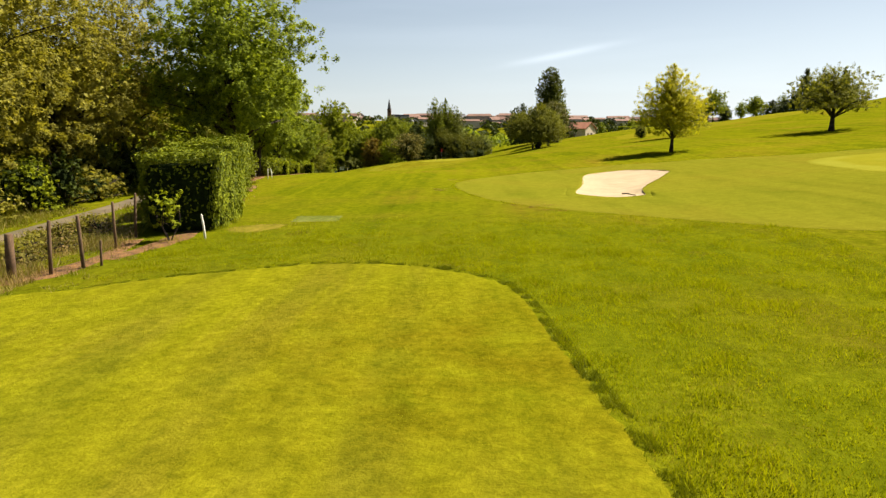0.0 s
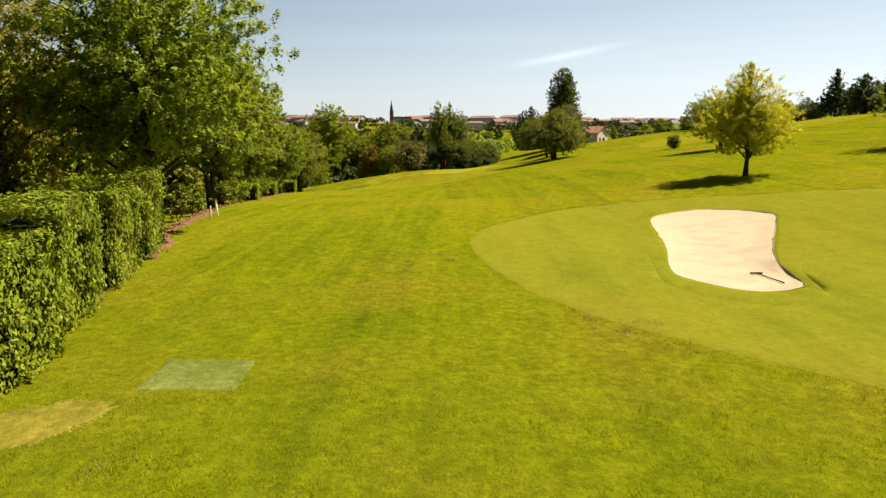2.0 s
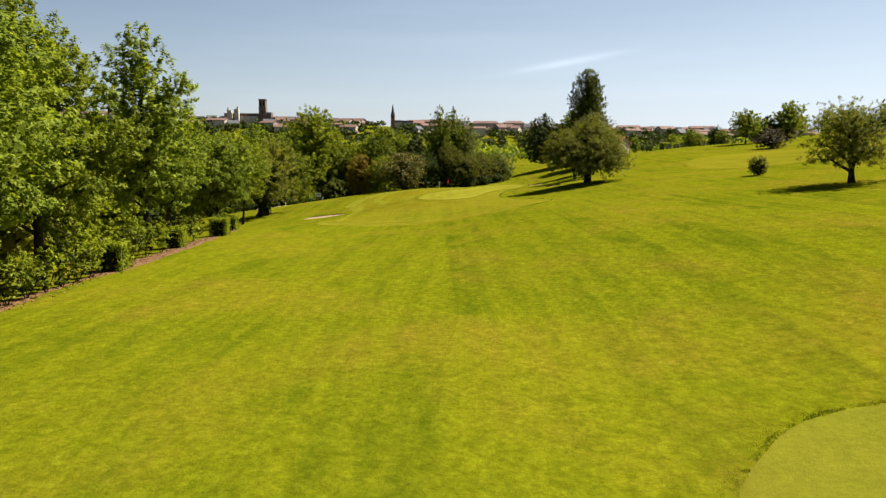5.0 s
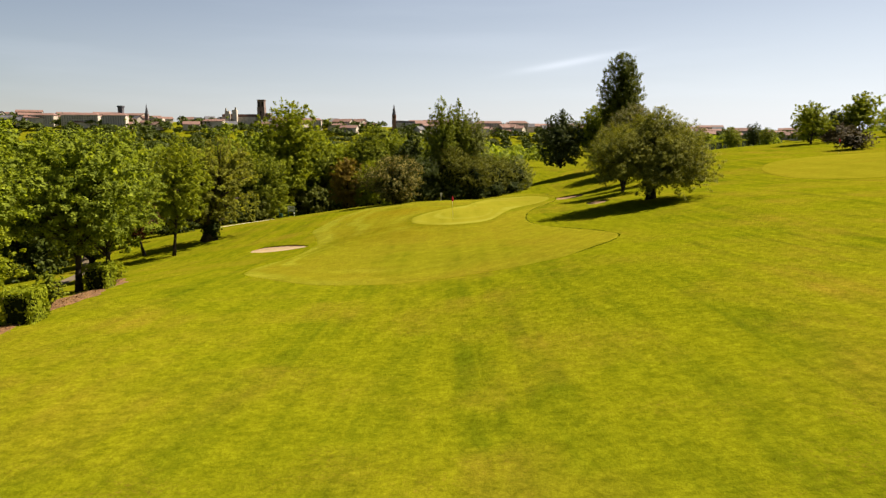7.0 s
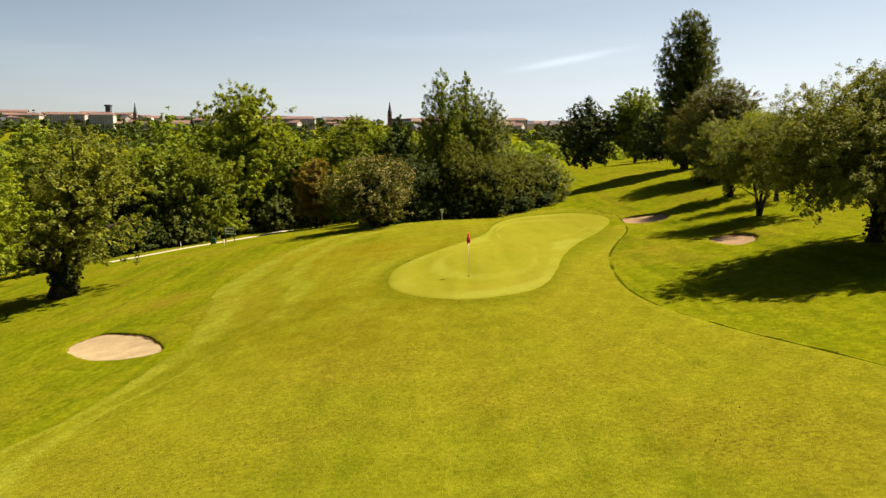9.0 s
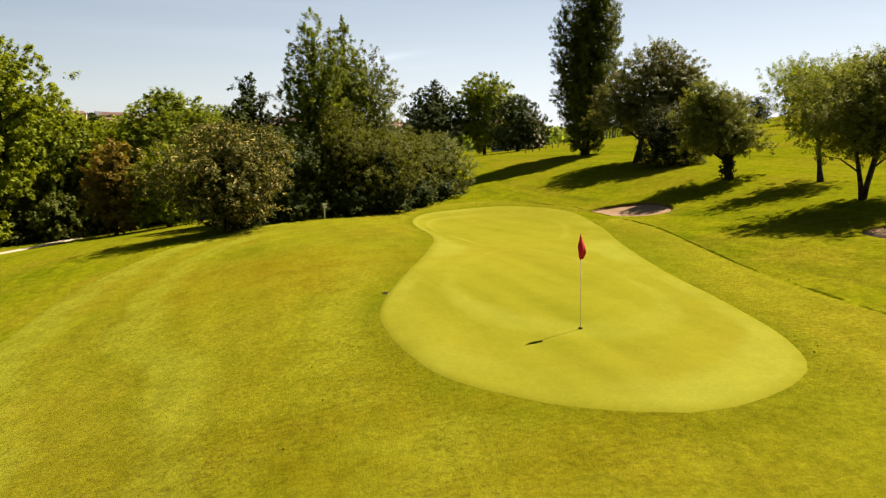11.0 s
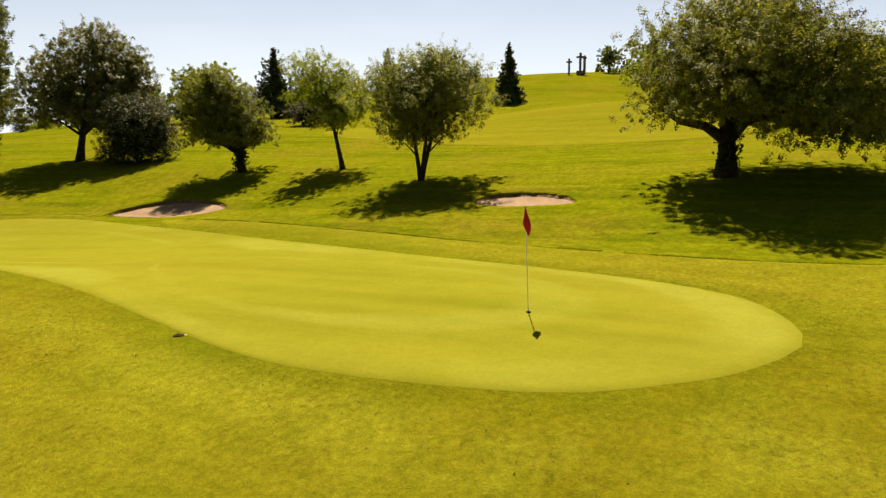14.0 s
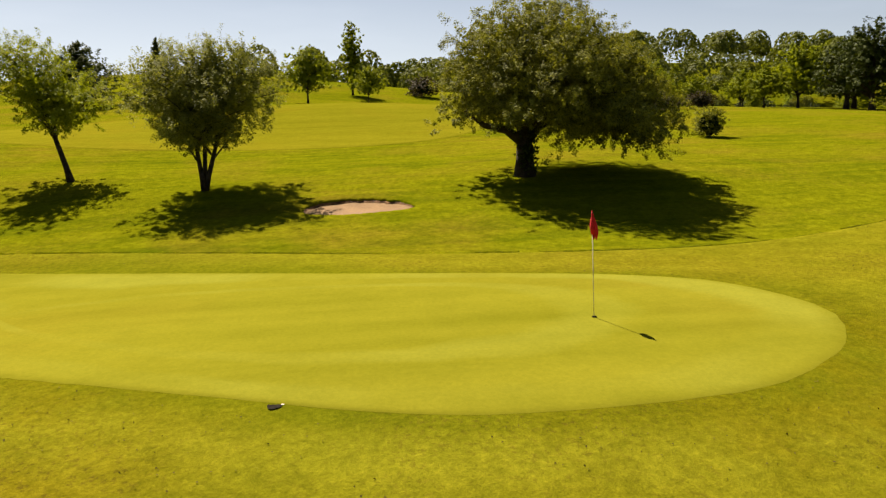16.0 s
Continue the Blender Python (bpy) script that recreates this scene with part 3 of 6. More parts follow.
BUNKERS = [
    ("main", Outline((10.6, -21.5), [(9.9, -15.6), (11.2, -13.9), (13.4, -13.5), (15.4, -16.2), (14.3, -19.4), (11.9, -24.6), (10.5, -28.3), (10, -31.1), (8.3, -31.8), (7, -29.6), (7.2, -27.6), (8.2, -23.9), (8.9, -20.4)]), 0.30, 0.07),
    ("far", Outline((14.2, 97), [(13, 99.8), (14.6, 99.6), (16, 97.6), (15.6, 94.8), (14.2, 93), (12.9, 93.6), (12.4, 96)]), 0.35, 0.16),
    ("near", Outline((14, 77.6), [(13.6, 79.8), (14.9, 79.3), (15.2, 77.6), (14.3, 75.8), (13.3, 75.4), (12.9, 76.8), (12.9, 78.6)]), 0.30, 0.16),
    ("low", Outline((-17.0, 69.7), [(-19.9, 71.2), (-19.3, 73.4), (-16.2, 71.2), (-13.7, 67.4), (-14, 66.2), (-16.8, 67.4)]), 0.25, 0.10)]


def ground_height(x, y):
    """The turf sheet: sunk under the bunkers, whose own meshes fill them."""
    z = land(x, y)
    for _, edge, deep, _ in BUNKERS:
        z = z - (deep + 0.5) * edge.inside(x, y, 0.75)
    return z


# ---------------------------------------------------------------- mesh helpers
def mesh_of(name, verts, faces, mat, smooth_shade=False):
    me = bpy.data.meshes.new(name)
    me.from_pydata([tuple(v) for v in verts], [], [tuple(f) for f in faces])
    me.materials.append(mat)
    if smooth_shade:
        me.polygons.foreach_set("use_smooth", [True] * len(me.polygons))
    me.update()
    return me


def quads_mesh(name, verts, mat):
    """A mesh of loose faces from an array (n, corners, 3)."""
    n, k = verts.shape[:2]
    me = bpy.data.meshes.new(name)
    me.vertices.add(k * n)
    me.vertices.foreach_set("co", np.ascontiguousarray(verts, np.float32).ravel())
    me.loops.add(k * n)
    me.loops.foreach_set("vertex_index", np.arange(k * n, dtype=np.int32))
    me.polygons.add(n)
    me.polygons.foreach_set("loop_start", np.arange(0, k * n, k, dtype=np.int32))
    me.materials.append(mat)
    me.update(calc_edges=True)
    return me


def child(name, me, parent, label=""):
    ob = new(name, me)
    ob.parent = parent
    if label:
        tagged(ob, label)
    return ob


def part(name, bm, mat, parent, label=""):
    me = bpy.data.meshes.new(name)
    bm.to_mesh(me)
    bm.free()
    me.materials.append(mat)
    return child(name, me, parent, label)


def thing(name, at, label, category, group="", turn=0.0):
    ob = new(name)
    ob.empty_display_size = 0.3
    ob.matrix_basis = pose(*at, 0, 0, turn)
    return tagged(ob, label, category, group)


def box_bm(sx, sy, sz, at=(0, 0, 0), bevel=0.0, bm=None):
    bm = bm or bmesh.new()
    made = bmesh.ops.create_cube(bm, size=1.0, matrix=Matrix.Translation(at) @ Matrix.Diagonal((sx, sy, sz, 1)))
    if bevel:
        edges = list({e for v in made["verts"] for e in v.link_edges})
        bmesh.ops.bevel(bm, geom=edges, offset=bevel, segments=2, affect="EDGES")
    return bm


def tube(points, radii, sides=7):
    """Rings of a tapering tube along points."""
    verts, faces = [], []
    pts = [Vector(p) for p in points]
    for i, p in enumerate(pts):
        way = (pts[min(i + 1, len(pts) - 1)] - pts[max(i - 1, 0)]).normalized()
        side = way.cross(Vector((0.31, 0.95, 0.1))).normalized()
        up = way.cross(side)
        for k in range(sides):
            a = 2 * math.pi * k / sides
            verts.append(p + float(radii[i]) * (math.cos(a) * side + math.sin(a) * up))
    for i in range(len(pts) - 1):
        for k in range(sides):
            faces.append((i * sides + k, i * sides + (k + 1) % sides, (i + 1) * sides + (k + 1) % sides, (i + 1) * sides + k))
    faces.append(tuple(range(sides - 1, -1, -1)))
    faces.append(tuple((len(pts) - 1) * sides + k for k in range(sides)))
    return verts, faces


def join(pieces):
    verts, faces = [], []
    for v, f in pieces:
        o = len(verts)
        verts += v
        faces += [tuple(i + o for i in face) for face in f]
    return verts, faces


# ---------------------------------------------------------------- ground
def lines(fine_from, fine_to, step, far_from, far_to):
    inner = np.arange(fine_from, fine_to + step / 2, step)
    grow = step * 1.16 ** np.arange(1, 80)
    up, down = fine_to + np.cumsum(grow), fine_from - np.cumsum(grow)
    return np.r_[down[down > far_from][::-1], inner, up[up < far_to]]


gx, gy = lines(-34, 46, 0.8, -3000, 3000), lines(-70, 128, 0.8, -2500, 3500)
GX, GY = np.meshgrid(gx, gy)
GZ = ground_height(GX.ravel(), GY.ravel())
gv = np.c_[GX.ravel(), GY.ravel(), GZ]
nx, ny = len(gx), len(gy)
first = (np.arange(ny - 1)[:, None] * nx + np.arange(nx - 1)[None]).ravel()
gf = np.c_[first, first + 1, first + 1 + nx, first + nx]
ground_mesh = mesh_of("ground", gv.tolist(), gf.tolist(), ROUGH, True)
tagged(new("ground", ground_mesh), "rolling rough grass of the golf course", "ground", kind="structure")


def sheet(name, edge, mat, lift, label, rings=30, spokes=220, ragged=0.0, grow=0.0, under=0.0):
    """A mown area draped on the land, its rim running out level with what lies under it."""
    ang = np.linspace(-np.pi, np.pi, spokes, endpoint=False)
    rad = edge.radius(ang) + grow + ragged * np.random.RandomState(spokes).normal(0, 1, spokes)
    rows = [rad * s for s in np.linspace(0, 0.9, rings)[1:]] + [np.maximum(rad - 0.35, 0.92 * rad), rad - 0.03, rad]
    r = np.concatenate(rows)
    x = edge.c[0] + r * np.tile(np.cos(ang), len(rows))
    y = edge.c[1] + r * np.tile(np.sin(ang), len(rows))
    z = ground_height(x, y) + lift
    z[-2 * spokes:-spokes] -= (lift - under) * 0.4
    z[-spokes:] -= lift - under - 0.001
    v = np.r_[[[*edge.c, land_at(*edge.c) + lift]], np.c_[x, y, z]].tolist()
    f = [(0, 1 + k, 1 + (k + 1) % spokes) for k in range(spokes)]
    for r in range(len(rows) - 1):
        o = 1 + r * spokes
        f += [(o + k, o + spokes + k, o + spokes + (k + 1) % spokes, o + (k + 1) % spokes) for k in range(spokes)]
    me = mesh_of(name, v, f, mat, True)
    inset = np.r_[[rad.mean()], (np.tile(rad, len(rows)) - np.concatenate(rows))]
    me.attributes.new("inset", "FLOAT", "POINT").data.foreach_set("value", inset.astype(np.float32))
    gx_, gy_ = np.r_[edge.c[0], x] - GREEN_EDGE.c[0], np.r_[edge.c[1], y] - GREEN_EDGE.c[1]
    beyond = np.hypot(gx_, gy_) - GREEN_EDGE.radius(np.arctan2(gy_, gx_))
    me.attributes.new("beyond_green", "FLOAT", "POINT").data.foreach_set("value", beyond.astype(np.float32))
    return tagged(new(name, me), label, "grass", kind="structure")


sheet("tee_box", TEE_EDGE, TEE, 0.014, "closely mown tee with worn mowing stripes", 26, 420, 0.03)
sheet("fairway", COLLAR_EDGE, FAIRWAY, 0.014, "mown fairway round the sand bunker", 44, 360, 0.03)
sheet("first_green", FIRST_GREEN_EDGE, GREEN, 0.026, "pale smooth putting green beyond the bunker", 20, 160, 0, 0, 0.014)
sheet("apron", APRON_EDGE, APRON, 0.014, "mown apron round the putting green", 70, 420, 0.04)
sheet("putting_green", GREEN_EDGE, GREEN, 0.026, "pale yellow-green smooth putting green", 40, 300, 0.012, 0, 0.014)
sheet("upper_fairway", UPPER_EDGE, UPPER_TURF, 0.03, "mown fairway on the upper terrace", 24, 160)


# ---------------------------------------------------------------- bunkers
def ring_mesh(name, edge, outs, zs, mat, spokes=180, wobble=0.0, seed=0, uphill=False, bank=0.0, slope_way=0.0, shares=None):
    """A band round an outline: outs are metres beyond the outline (negative: inside), zs the heights over the land there."""
    ang = np.linspace(-np.pi, np.pi, spokes, endpoint=False)
    rad = edge.radius(ang)
    rng = np.random.RandomState(seed)
    shake = np.convolve(np.tile(rng.normal(0, 1, spokes), 3), np.ones(5) / 5, "same")[spokes:2 * spokes] * wobble
    rows = []
    lift = bank * np.clip(np.cos(ang - slope_way) * 1.3, 0, 1)**0.7
    for out, z, share in zip(outs, zs, shares or [0.0] * len(outs)):
        r = np.maximum(rad + out + shake * (abs(out) < 0.3), 0.05)
        x, y = edge.c[0] + r * np.cos(ang), edge.c[1] + r * np.sin(ang)
        rows.append(np.c_[x, y, land(x, y) + z + lift * share])
    v = np.concatenate(rows).tolist()
    f = []
    for i in range(len(outs) - 1):
        o = i * spokes
        f += [(o + k, o + (k + 1) % spokes, o + spokes + (k + 1) % spokes, o + spokes + k) for k in range(spokes) if not uphill or math.cos(ang[k] - slope_way) > -0.15]
    return mesh_of(name, v, f, mat, True)


def bunker(edge, deep, lip, sand, turf_mat, label, seed, bank=0.0, slope_way=0.0):
    """Sand bowl, cut soil edge and turf lip."""
    b = thing("bunker", (0, 0, 0), label, "bunker")
    spokes, rings = 140, 30
    ang = np.linspace(-np.pi, np.pi, spokes, endpoint=False)
    rad = edge.radius(ang)
    s = np.linspace(0, 1, rings + 1)[1:]
    x = edge.c[0] + (s[:, None] * (rad - 0.01) * np.cos(ang)).ravel()
    y = edge.c[1] + (s[:, None] * (rad - 0.01) * np.sin(ang)).ravel()
    drop = lip + deep * (1 - np.repeat(s, spokes)**2.2)
    ripple = np.array([noise.noise((a * 1.1, b_ * 1.1, seed)) for a, b_ in zip(x, y)]) * 0.035
    z = land(x, y) - drop + ripple
    v = np.r_[[[*edge.c, land_at(*edge.c) - lip - deep]], np.c_[x, y, z]].tolist()
    f = [(0, 1 + k, 1 + (k + 1) % spokes) for k in range(spokes)]
    for r in range(rings - 1):
        o = 1 + r * spokes
        f += [(o + k, o + spokes + k, o + spokes + (k + 1) % spokes, o + (k + 1) % spokes) for k in range(spokes)]
    child("sand", mesh_of("sand", v, f, sand, True), b)
    if bank:
        child("soil_edge", ring_mesh("soil_edge", edge, (-0.01, -0.05, -0.10, -0.20), (-0.02, -0.05, -lip * 0.6, -lip - 0.05), SOIL, 180, 0.035, seed, True, bank, slope_way, (0.8, 0.5, 0.25, 0.0)), b, "crumbling brown soil edge")
        child("turf_lip", ring_mesh("turf_lip", edge, (2.2, 1.5, 0.8, 0.3, 0.05, -0.05, -0.07), (-0.03, 0.01, 0.02, 0.025, 0.015, -0.012, -0.07), turf_mat, 180, 0.06, seed, False, bank, slope_way, (0.0, 0.25, 0.7, 1.0, 1.0, 0.9, 0.6)), b, "rounded turf lip")
    else:
        child("soil_edge", ring_mesh("soil_edge", edge, (0.03, 0.012, -0.02, -0.05), (0.012, 0.016, 0.0, -lip - 0.03), STRAW, 180, 0.05, seed), b, "thin straw-coloured turf edge")
        child("turf_lip", ring_mesh("turf_lip", edge, (1.9, 1.6, 0.9, 0.3, 0.05, 0.0), (-0.03, 0.0145, 0.0165, 0.016, 0.010, -lip - 0.02), turf_mat, 180, 0.05, seed), b, "rounded turf lip")
    return b


bunker(BUNKERS[0][1], 0.26, 0.02, SAND, FAIRWAY, "long pale sand bunker in the fairway", 1)
bunker(BUNKERS[1][1], 0.08, 0.13, RED_SAND, ROUGH, "small reddish sand bunker under the trees", 2, 0.06, 0.2)
bunker(BUNKERS[2][1], 0.08, 0.11, RED_SAND, ROUGH, "small reddish sand bunker on the bank", 3, 0.03)
bunker(BUNKERS[3][1], 0.08, 0.05, TAN_SAND, ROUGH, "shallow sand bunker below the apron", 4, 0.04, 1.0)


# ---------------------------------------------------------------- trees
ENVELOPES = {
    "round": lambda h: np.sqrt(np.clip(1 - (2 * h - 1)**2, 0, 1)) ** 0.8,
    "dome": lambda h: np.sqrt(np.clip(1 - np.clip((h - 0.32) / 0.68, -0.9, 1)**2, 0, 1)),
    "tall": lambda h: np.clip(np.sin(np.pi * np.clip(h, 0.02, 0.98)**0.8), 0, 1) ** 0.7,
    "column": lambda h: np.clip(1 - (np.abs(h - 0.42) / 0.585)**3.2, 0, 1) ** 0.75,
    "block": lambda h: np.clip(1 - (np.abs(h - 0.36) / 0.66)**3.4, 0, 1) ** 0.6,
    "spindle": lambda h: np.clip(1 - (np.abs(h - 0.45) / 0.57)**2.7, 0, 1) ** 0.65 * (0.7 + 0.3 * np.clip(h / 0.25, 0, 1)),
    "yew": lambda h: np.clip(np.sin(np.pi * np.clip(0.22 + 0.76 * h, 0, 1)), 0, 1) ** 0.9,
    "cone": lambda h: (1 - h) ** 0.85 + 0.03,
    "tiers": lambda h: ((1 - h) ** 0.9 + 0.02) * (0.62 + 0.38 * (1 - (h * 8.5) % 1.0)),
    "vase": lambda h: (0.42 + 0.58 * np.clip(h / 0.45, 0, 1)**0.7) * np.clip((1.04 - h) / 0.42, 0, 1) ** 0.55,
    "fan": lambda h: 0.35 + 0.65 * np.sqrt(np.clip(1 - ((h - 0.66) / 0.66)**2, 0, 1)) * np.clip((1 - h) / 0.25, 0, 1) ** 0.5,
}


def leaf_quads(rng, at, normal, size, slim=0.55, corners=4):
    """Folded leaf blades (four corners) or plain leaf clumps (three) at places, facing normals."""
    n = len(at)
    normal = normal / (np.linalg.norm(normal, axis=1, keepdims=True) + 1e-9)
    t = np.cross(normal, rng.normal(size=(n, 3)))
    t /= np.linalg.norm(t, axis=1, keepdims=True) + 1e-9
    b = np.cross(normal, t)
    s = (size * rng.uniform(0.65, 1.35, n))[:, None]
    if corners == 3:
        return np.stack([at - t * s * 0.4, at + b * s * 0.55, at + t * s * 0.45 - b * s * 0.35], 1)
    fold = normal * s * 0.12
    return np.stack([at - t * s * 0.5, at + b * s * slim * 0.5 + fold, at + t * s * 0.5, at - b * s * slim * 0.5 + fold], 1)


def crown_points(rng, kind, height, low, radius, clumps, leaves, clump_size, lean=(0, 0), squash=1.0, droop=0.0, rough=0.28, hollow=0.6, rise=0.25, loose_share=0.16, bough=0.19):
    """Leaf places, directions, size factors and the twig bases of a crown from low to height: boughs spread over the crown's
    outside, each a flattened cushion of leafy twigs that shades the next one."""
    env = ENVELOPES[kind]
    phase = rng.uniform(0, 6.28, 6)
    rb = min(bough * radius, 0.3 * (height - low))

    def spots(n, deep):
        h = rng.uniform(0, 1, n * 8)
        h = h[rng.uniform(0, 1, len(h)) < env(h) + 0.08][:n]
        a = rng.uniform(0, 2 * np.pi, len(h))
        bulge = 1 + rough * (np.sin(2 * a + phase[0] + 3 * h) * 0.4 + np.sin(3 * a + phase[1] - 7 * h) * 0.4 + np.sin(5 * a + phase[2] + 11 * h) * 0.35 + rng.normal(0, 0.25, len(h)))
        r = np.maximum(radius * env(h) * bulge * (1 - deep * rng.uniform(0, 1, len(h))**1.6) - 0.45 * rb, 0.03 * radius)
        top = height - 0.3 * rb
        return np.c_[r * np.cos(a), r * np.sin(a) * squash, low + 0.25 * rb + h * (top - low - 0.25 * rb)]

    # bough middles, kept apart from one another
    tries = spots(900, 0.55 * hollow)
    kept = [tries[0]]
    for q in tries[1:]:
        if np.min(np.sum(((np.array(kept) - q) / np.array([1, 1, 0.75]))**2, axis=1)) > (0.8 * rb)**2:
            kept.append(q)
    mid = np.array(kept)
    which_bough = rng.randint(0, len(mid), clumps)
    size_of = rb * rng.uniform(0.65, 1.25, len(mid))
    d = rng.normal(size=(clumps, 3))
    d /= np.linalg.norm(d, axis=1, keepdims=True)
    d[:, 2] = np.abs(d[:, 2]) * np.where(rng.uniform(0, 1, clumps) < 0.78, 1, -0.6)
    c = mid[which_bough] + d * np.array([1, 1, 0.62]) * (size_of[which_bough] * rng.uniform(0.45, 1.0, clumps))[:, None]
    loose = rng.uniform(0, 1, clumps) < loose_share
    free = spots(clumps, hollow)
    c = np.where(loose[:, None], free[rng.randint(0, len(free), clumps)], c)
    base = np.where(loose[:, None], c - d * 0.5 * rb, mid[which_bough])
    h = np.clip((c[:, 2] - low) / (height - low), 0, 1)
    r = np.hypot(c[:, 0], c[:, 1])
    sag = droop * (r / radius)**2 * radius
    z = c[:, 2] - sag
    shift = np.c_[lean[0] * h, lean[1] * h, -sag]
    c, base = c + shift, base + shift
    axis = np.c_[lean[0] * h, lean[1] * h, (z + low + (height - low) * 0.4) / 2]
    out = c - axis
    out /= np.linalg.norm(out, axis=1, keepdims=True) + 1e-9
    twig = 0.6 * out + 0.6 * d + 0.5 * rng.normal(size=c.shape) + np.array([0, 0, rise - droop])
    twig /= np.linalg.norm(twig, axis=1, keepdims=True)
    long = np.minimum(clump_size * 0.75, rb * 0.8) * rng.uniform(0.5, 1.6, len(c))
    which = rng.randint(0, len(c), leaves)
    u = rng.uniform(0, 1, leaves)**0.8
    jit = rng.normal(size=(leaves, 3))
    p = c[which] + twig[which] * (u * long[which])[:, None] + jit * (min(clump_size, rb) * 0.2 * (1.05 - 0.6 * u))[:, None]
    lobe = (p - base[which]) * np.array([1, 1, 1.5])
    lobe /= np.linalg.norm(lobe, axis=1, keepdims=True) + 1e-9
    normal = 0.6 * lobe + 0.2 * out[which] + np.array([0, 0, 0.65]) + 0.42 * rng.normal(size=(leaves, 3))
    # sparser, broader leaves filling the shaded inside
    k = rng.uniform(0, 1, leaves) < 0.14
    inner = rng.uniform(0.25, 0.8, leaves)[:, None]
    p = np.where(k[:, None], axis[which] + (p - axis[which]) * inner, p)
    return p, normal, np.where(k, 2.1, 1.0), c


def tree(name, at, label, category, height, low, radius, kind, leaf, leaves=9000, size=0.26, clumps=170, clump_size=0.6, trunk=0.2, bark=None,
         lean=(0, 0), squash=1.0, droop=0.0, stems=1, seed=1, bend=0.15, group="", rough=0.28, hollow=0.8, limbs=26, slim=0.55, splay=0.9, lobes=(), main_limbs=0, rise=0.25, corners=4, loose=0.16, forks=()):
    """A tree: tapered trunk or stems, limbs to the leaf clumps, and a crown of single leaves."""
    rng = np.random.RandomState(seed)
    bark = bark or BARK
    t = thing(name, (at[0], at[1], land_at(*at) - 0.03), label, category, group)
    p, n, s, c = crown_points(rng, kind, height, low, radius, clumps, leaves, clump_size, lean, squash, droop, rough, hollow, rise, loose)
    for dx, dy, l_height, l_low, l_radius, share, l_droop in lobes:
        p2, n2, s2, c2 = crown_points(rng, kind, l_height, l_low, l_radius, int(share * clumps), int(share * leaves), clump_size, (0, 0), 1.0, l_droop, rough, hollow, rise, loose)
        shift = np.array([dx, dy, 0])
        p, n, s, c = np.r_[p, p2 + shift], np.r_[n, n2], np.r_[s, s2], np.r_[c, c2 + shift]
    p[:, 2] = np.maximum(p[:, 2], 0.1)
    child("crown", quads_mesh("crown", leaf_quads(rng, p, n, size * s, slim, corners), leaf), t)
    tops, branches = [], []
    for s in range(stems):
        a = 2 * math.pi * s / stems + rng.uniform(0, 1)
        spread = splay if stems > 1 else 0.0
        fork = low + (height - low) * 0.18
        top_h = height * 0.86 if kind in ("cone", "column", "tall") else low + (height - low) * 0.62
        pts, rad = [], []
        for i, h in enumerate(np.linspace(0, 1, 8)):
            z = h * top_h
            k = z / height
            wob = bend * math.sin(2.6 * h + a) * min(1, h * 2)
            pts.append((spread * math.cos(a) * h * 1.3 + lean[0] * k * 0.9 + wob, spread * math.sin(a) * h * 1.3 + lean[1] * k * 0.9 + wob * 0.6, z - 0.1 if i == 0 else z))
            flare = 1.3 if i == 0 else 1.0
            rad.append(max(trunk * (1 - 0.8 * h) / (stems**0.45), 0.02) * flare)
        v, f = tube(pts, rad, 9)
        child("trunk" if stems == 1 else "stem", mesh_of("trunk", v, f, bark, True), t)
        tops.append((np.array(pts), rad))
    for line in forks:
        v, f = tube(line, [trunk * 0.62 * (1 - 0.75 * k / (len(line) - 1)) for k in range(len(line))], 7)
        child("limb", mesh_of("limb", v, f, bark, True), t)
    order = rng.permutation(len(c))[:limbs]
    for count, k in enumerate(order):
        target = c[k]
        pts, rad = tops[k % stems]
        zs = np.clip(target[2] - 0.45 * np.hypot(target[0], target[1]) - 0.3, low * 0.75, pts[-1][2] * 0.96)
        i = min(int(np.searchsorted(pts[:, 2], zs)), len(pts) - 1)
        i0 = max(i - 1, 0)
        w = (zs - pts[i0][2]) / max(pts[i][2] - pts[i0][2], 1e-3)
        start = pts[i0] * (1 - w) + pts[i] * w
        r0 = (rad[i0] * (1 - w) + rad[i] * w) * 0.5
        mid = (start + target) / 2 + np.array([0, 0, 0.12]) * np.linalg.norm(target - start)
        if count < main_limbs:
            v, f = tube([start, mid, target], [r0 * 1.25, r0 * 0.7, 0.015], 6)
            child("limb", mesh_of("limb", v, f, bark, True), t)
        else:
            branches.append(tube([start, mid, target], [r0, r0 * 0.6, 0.012], 5))
    if branches:
        v, f = join(branches)
        tagged(child("branchwork", mesh_of("branchwork", v, f, bark, True), t), "fine branches inside the crown", kind="stuff")
    return t


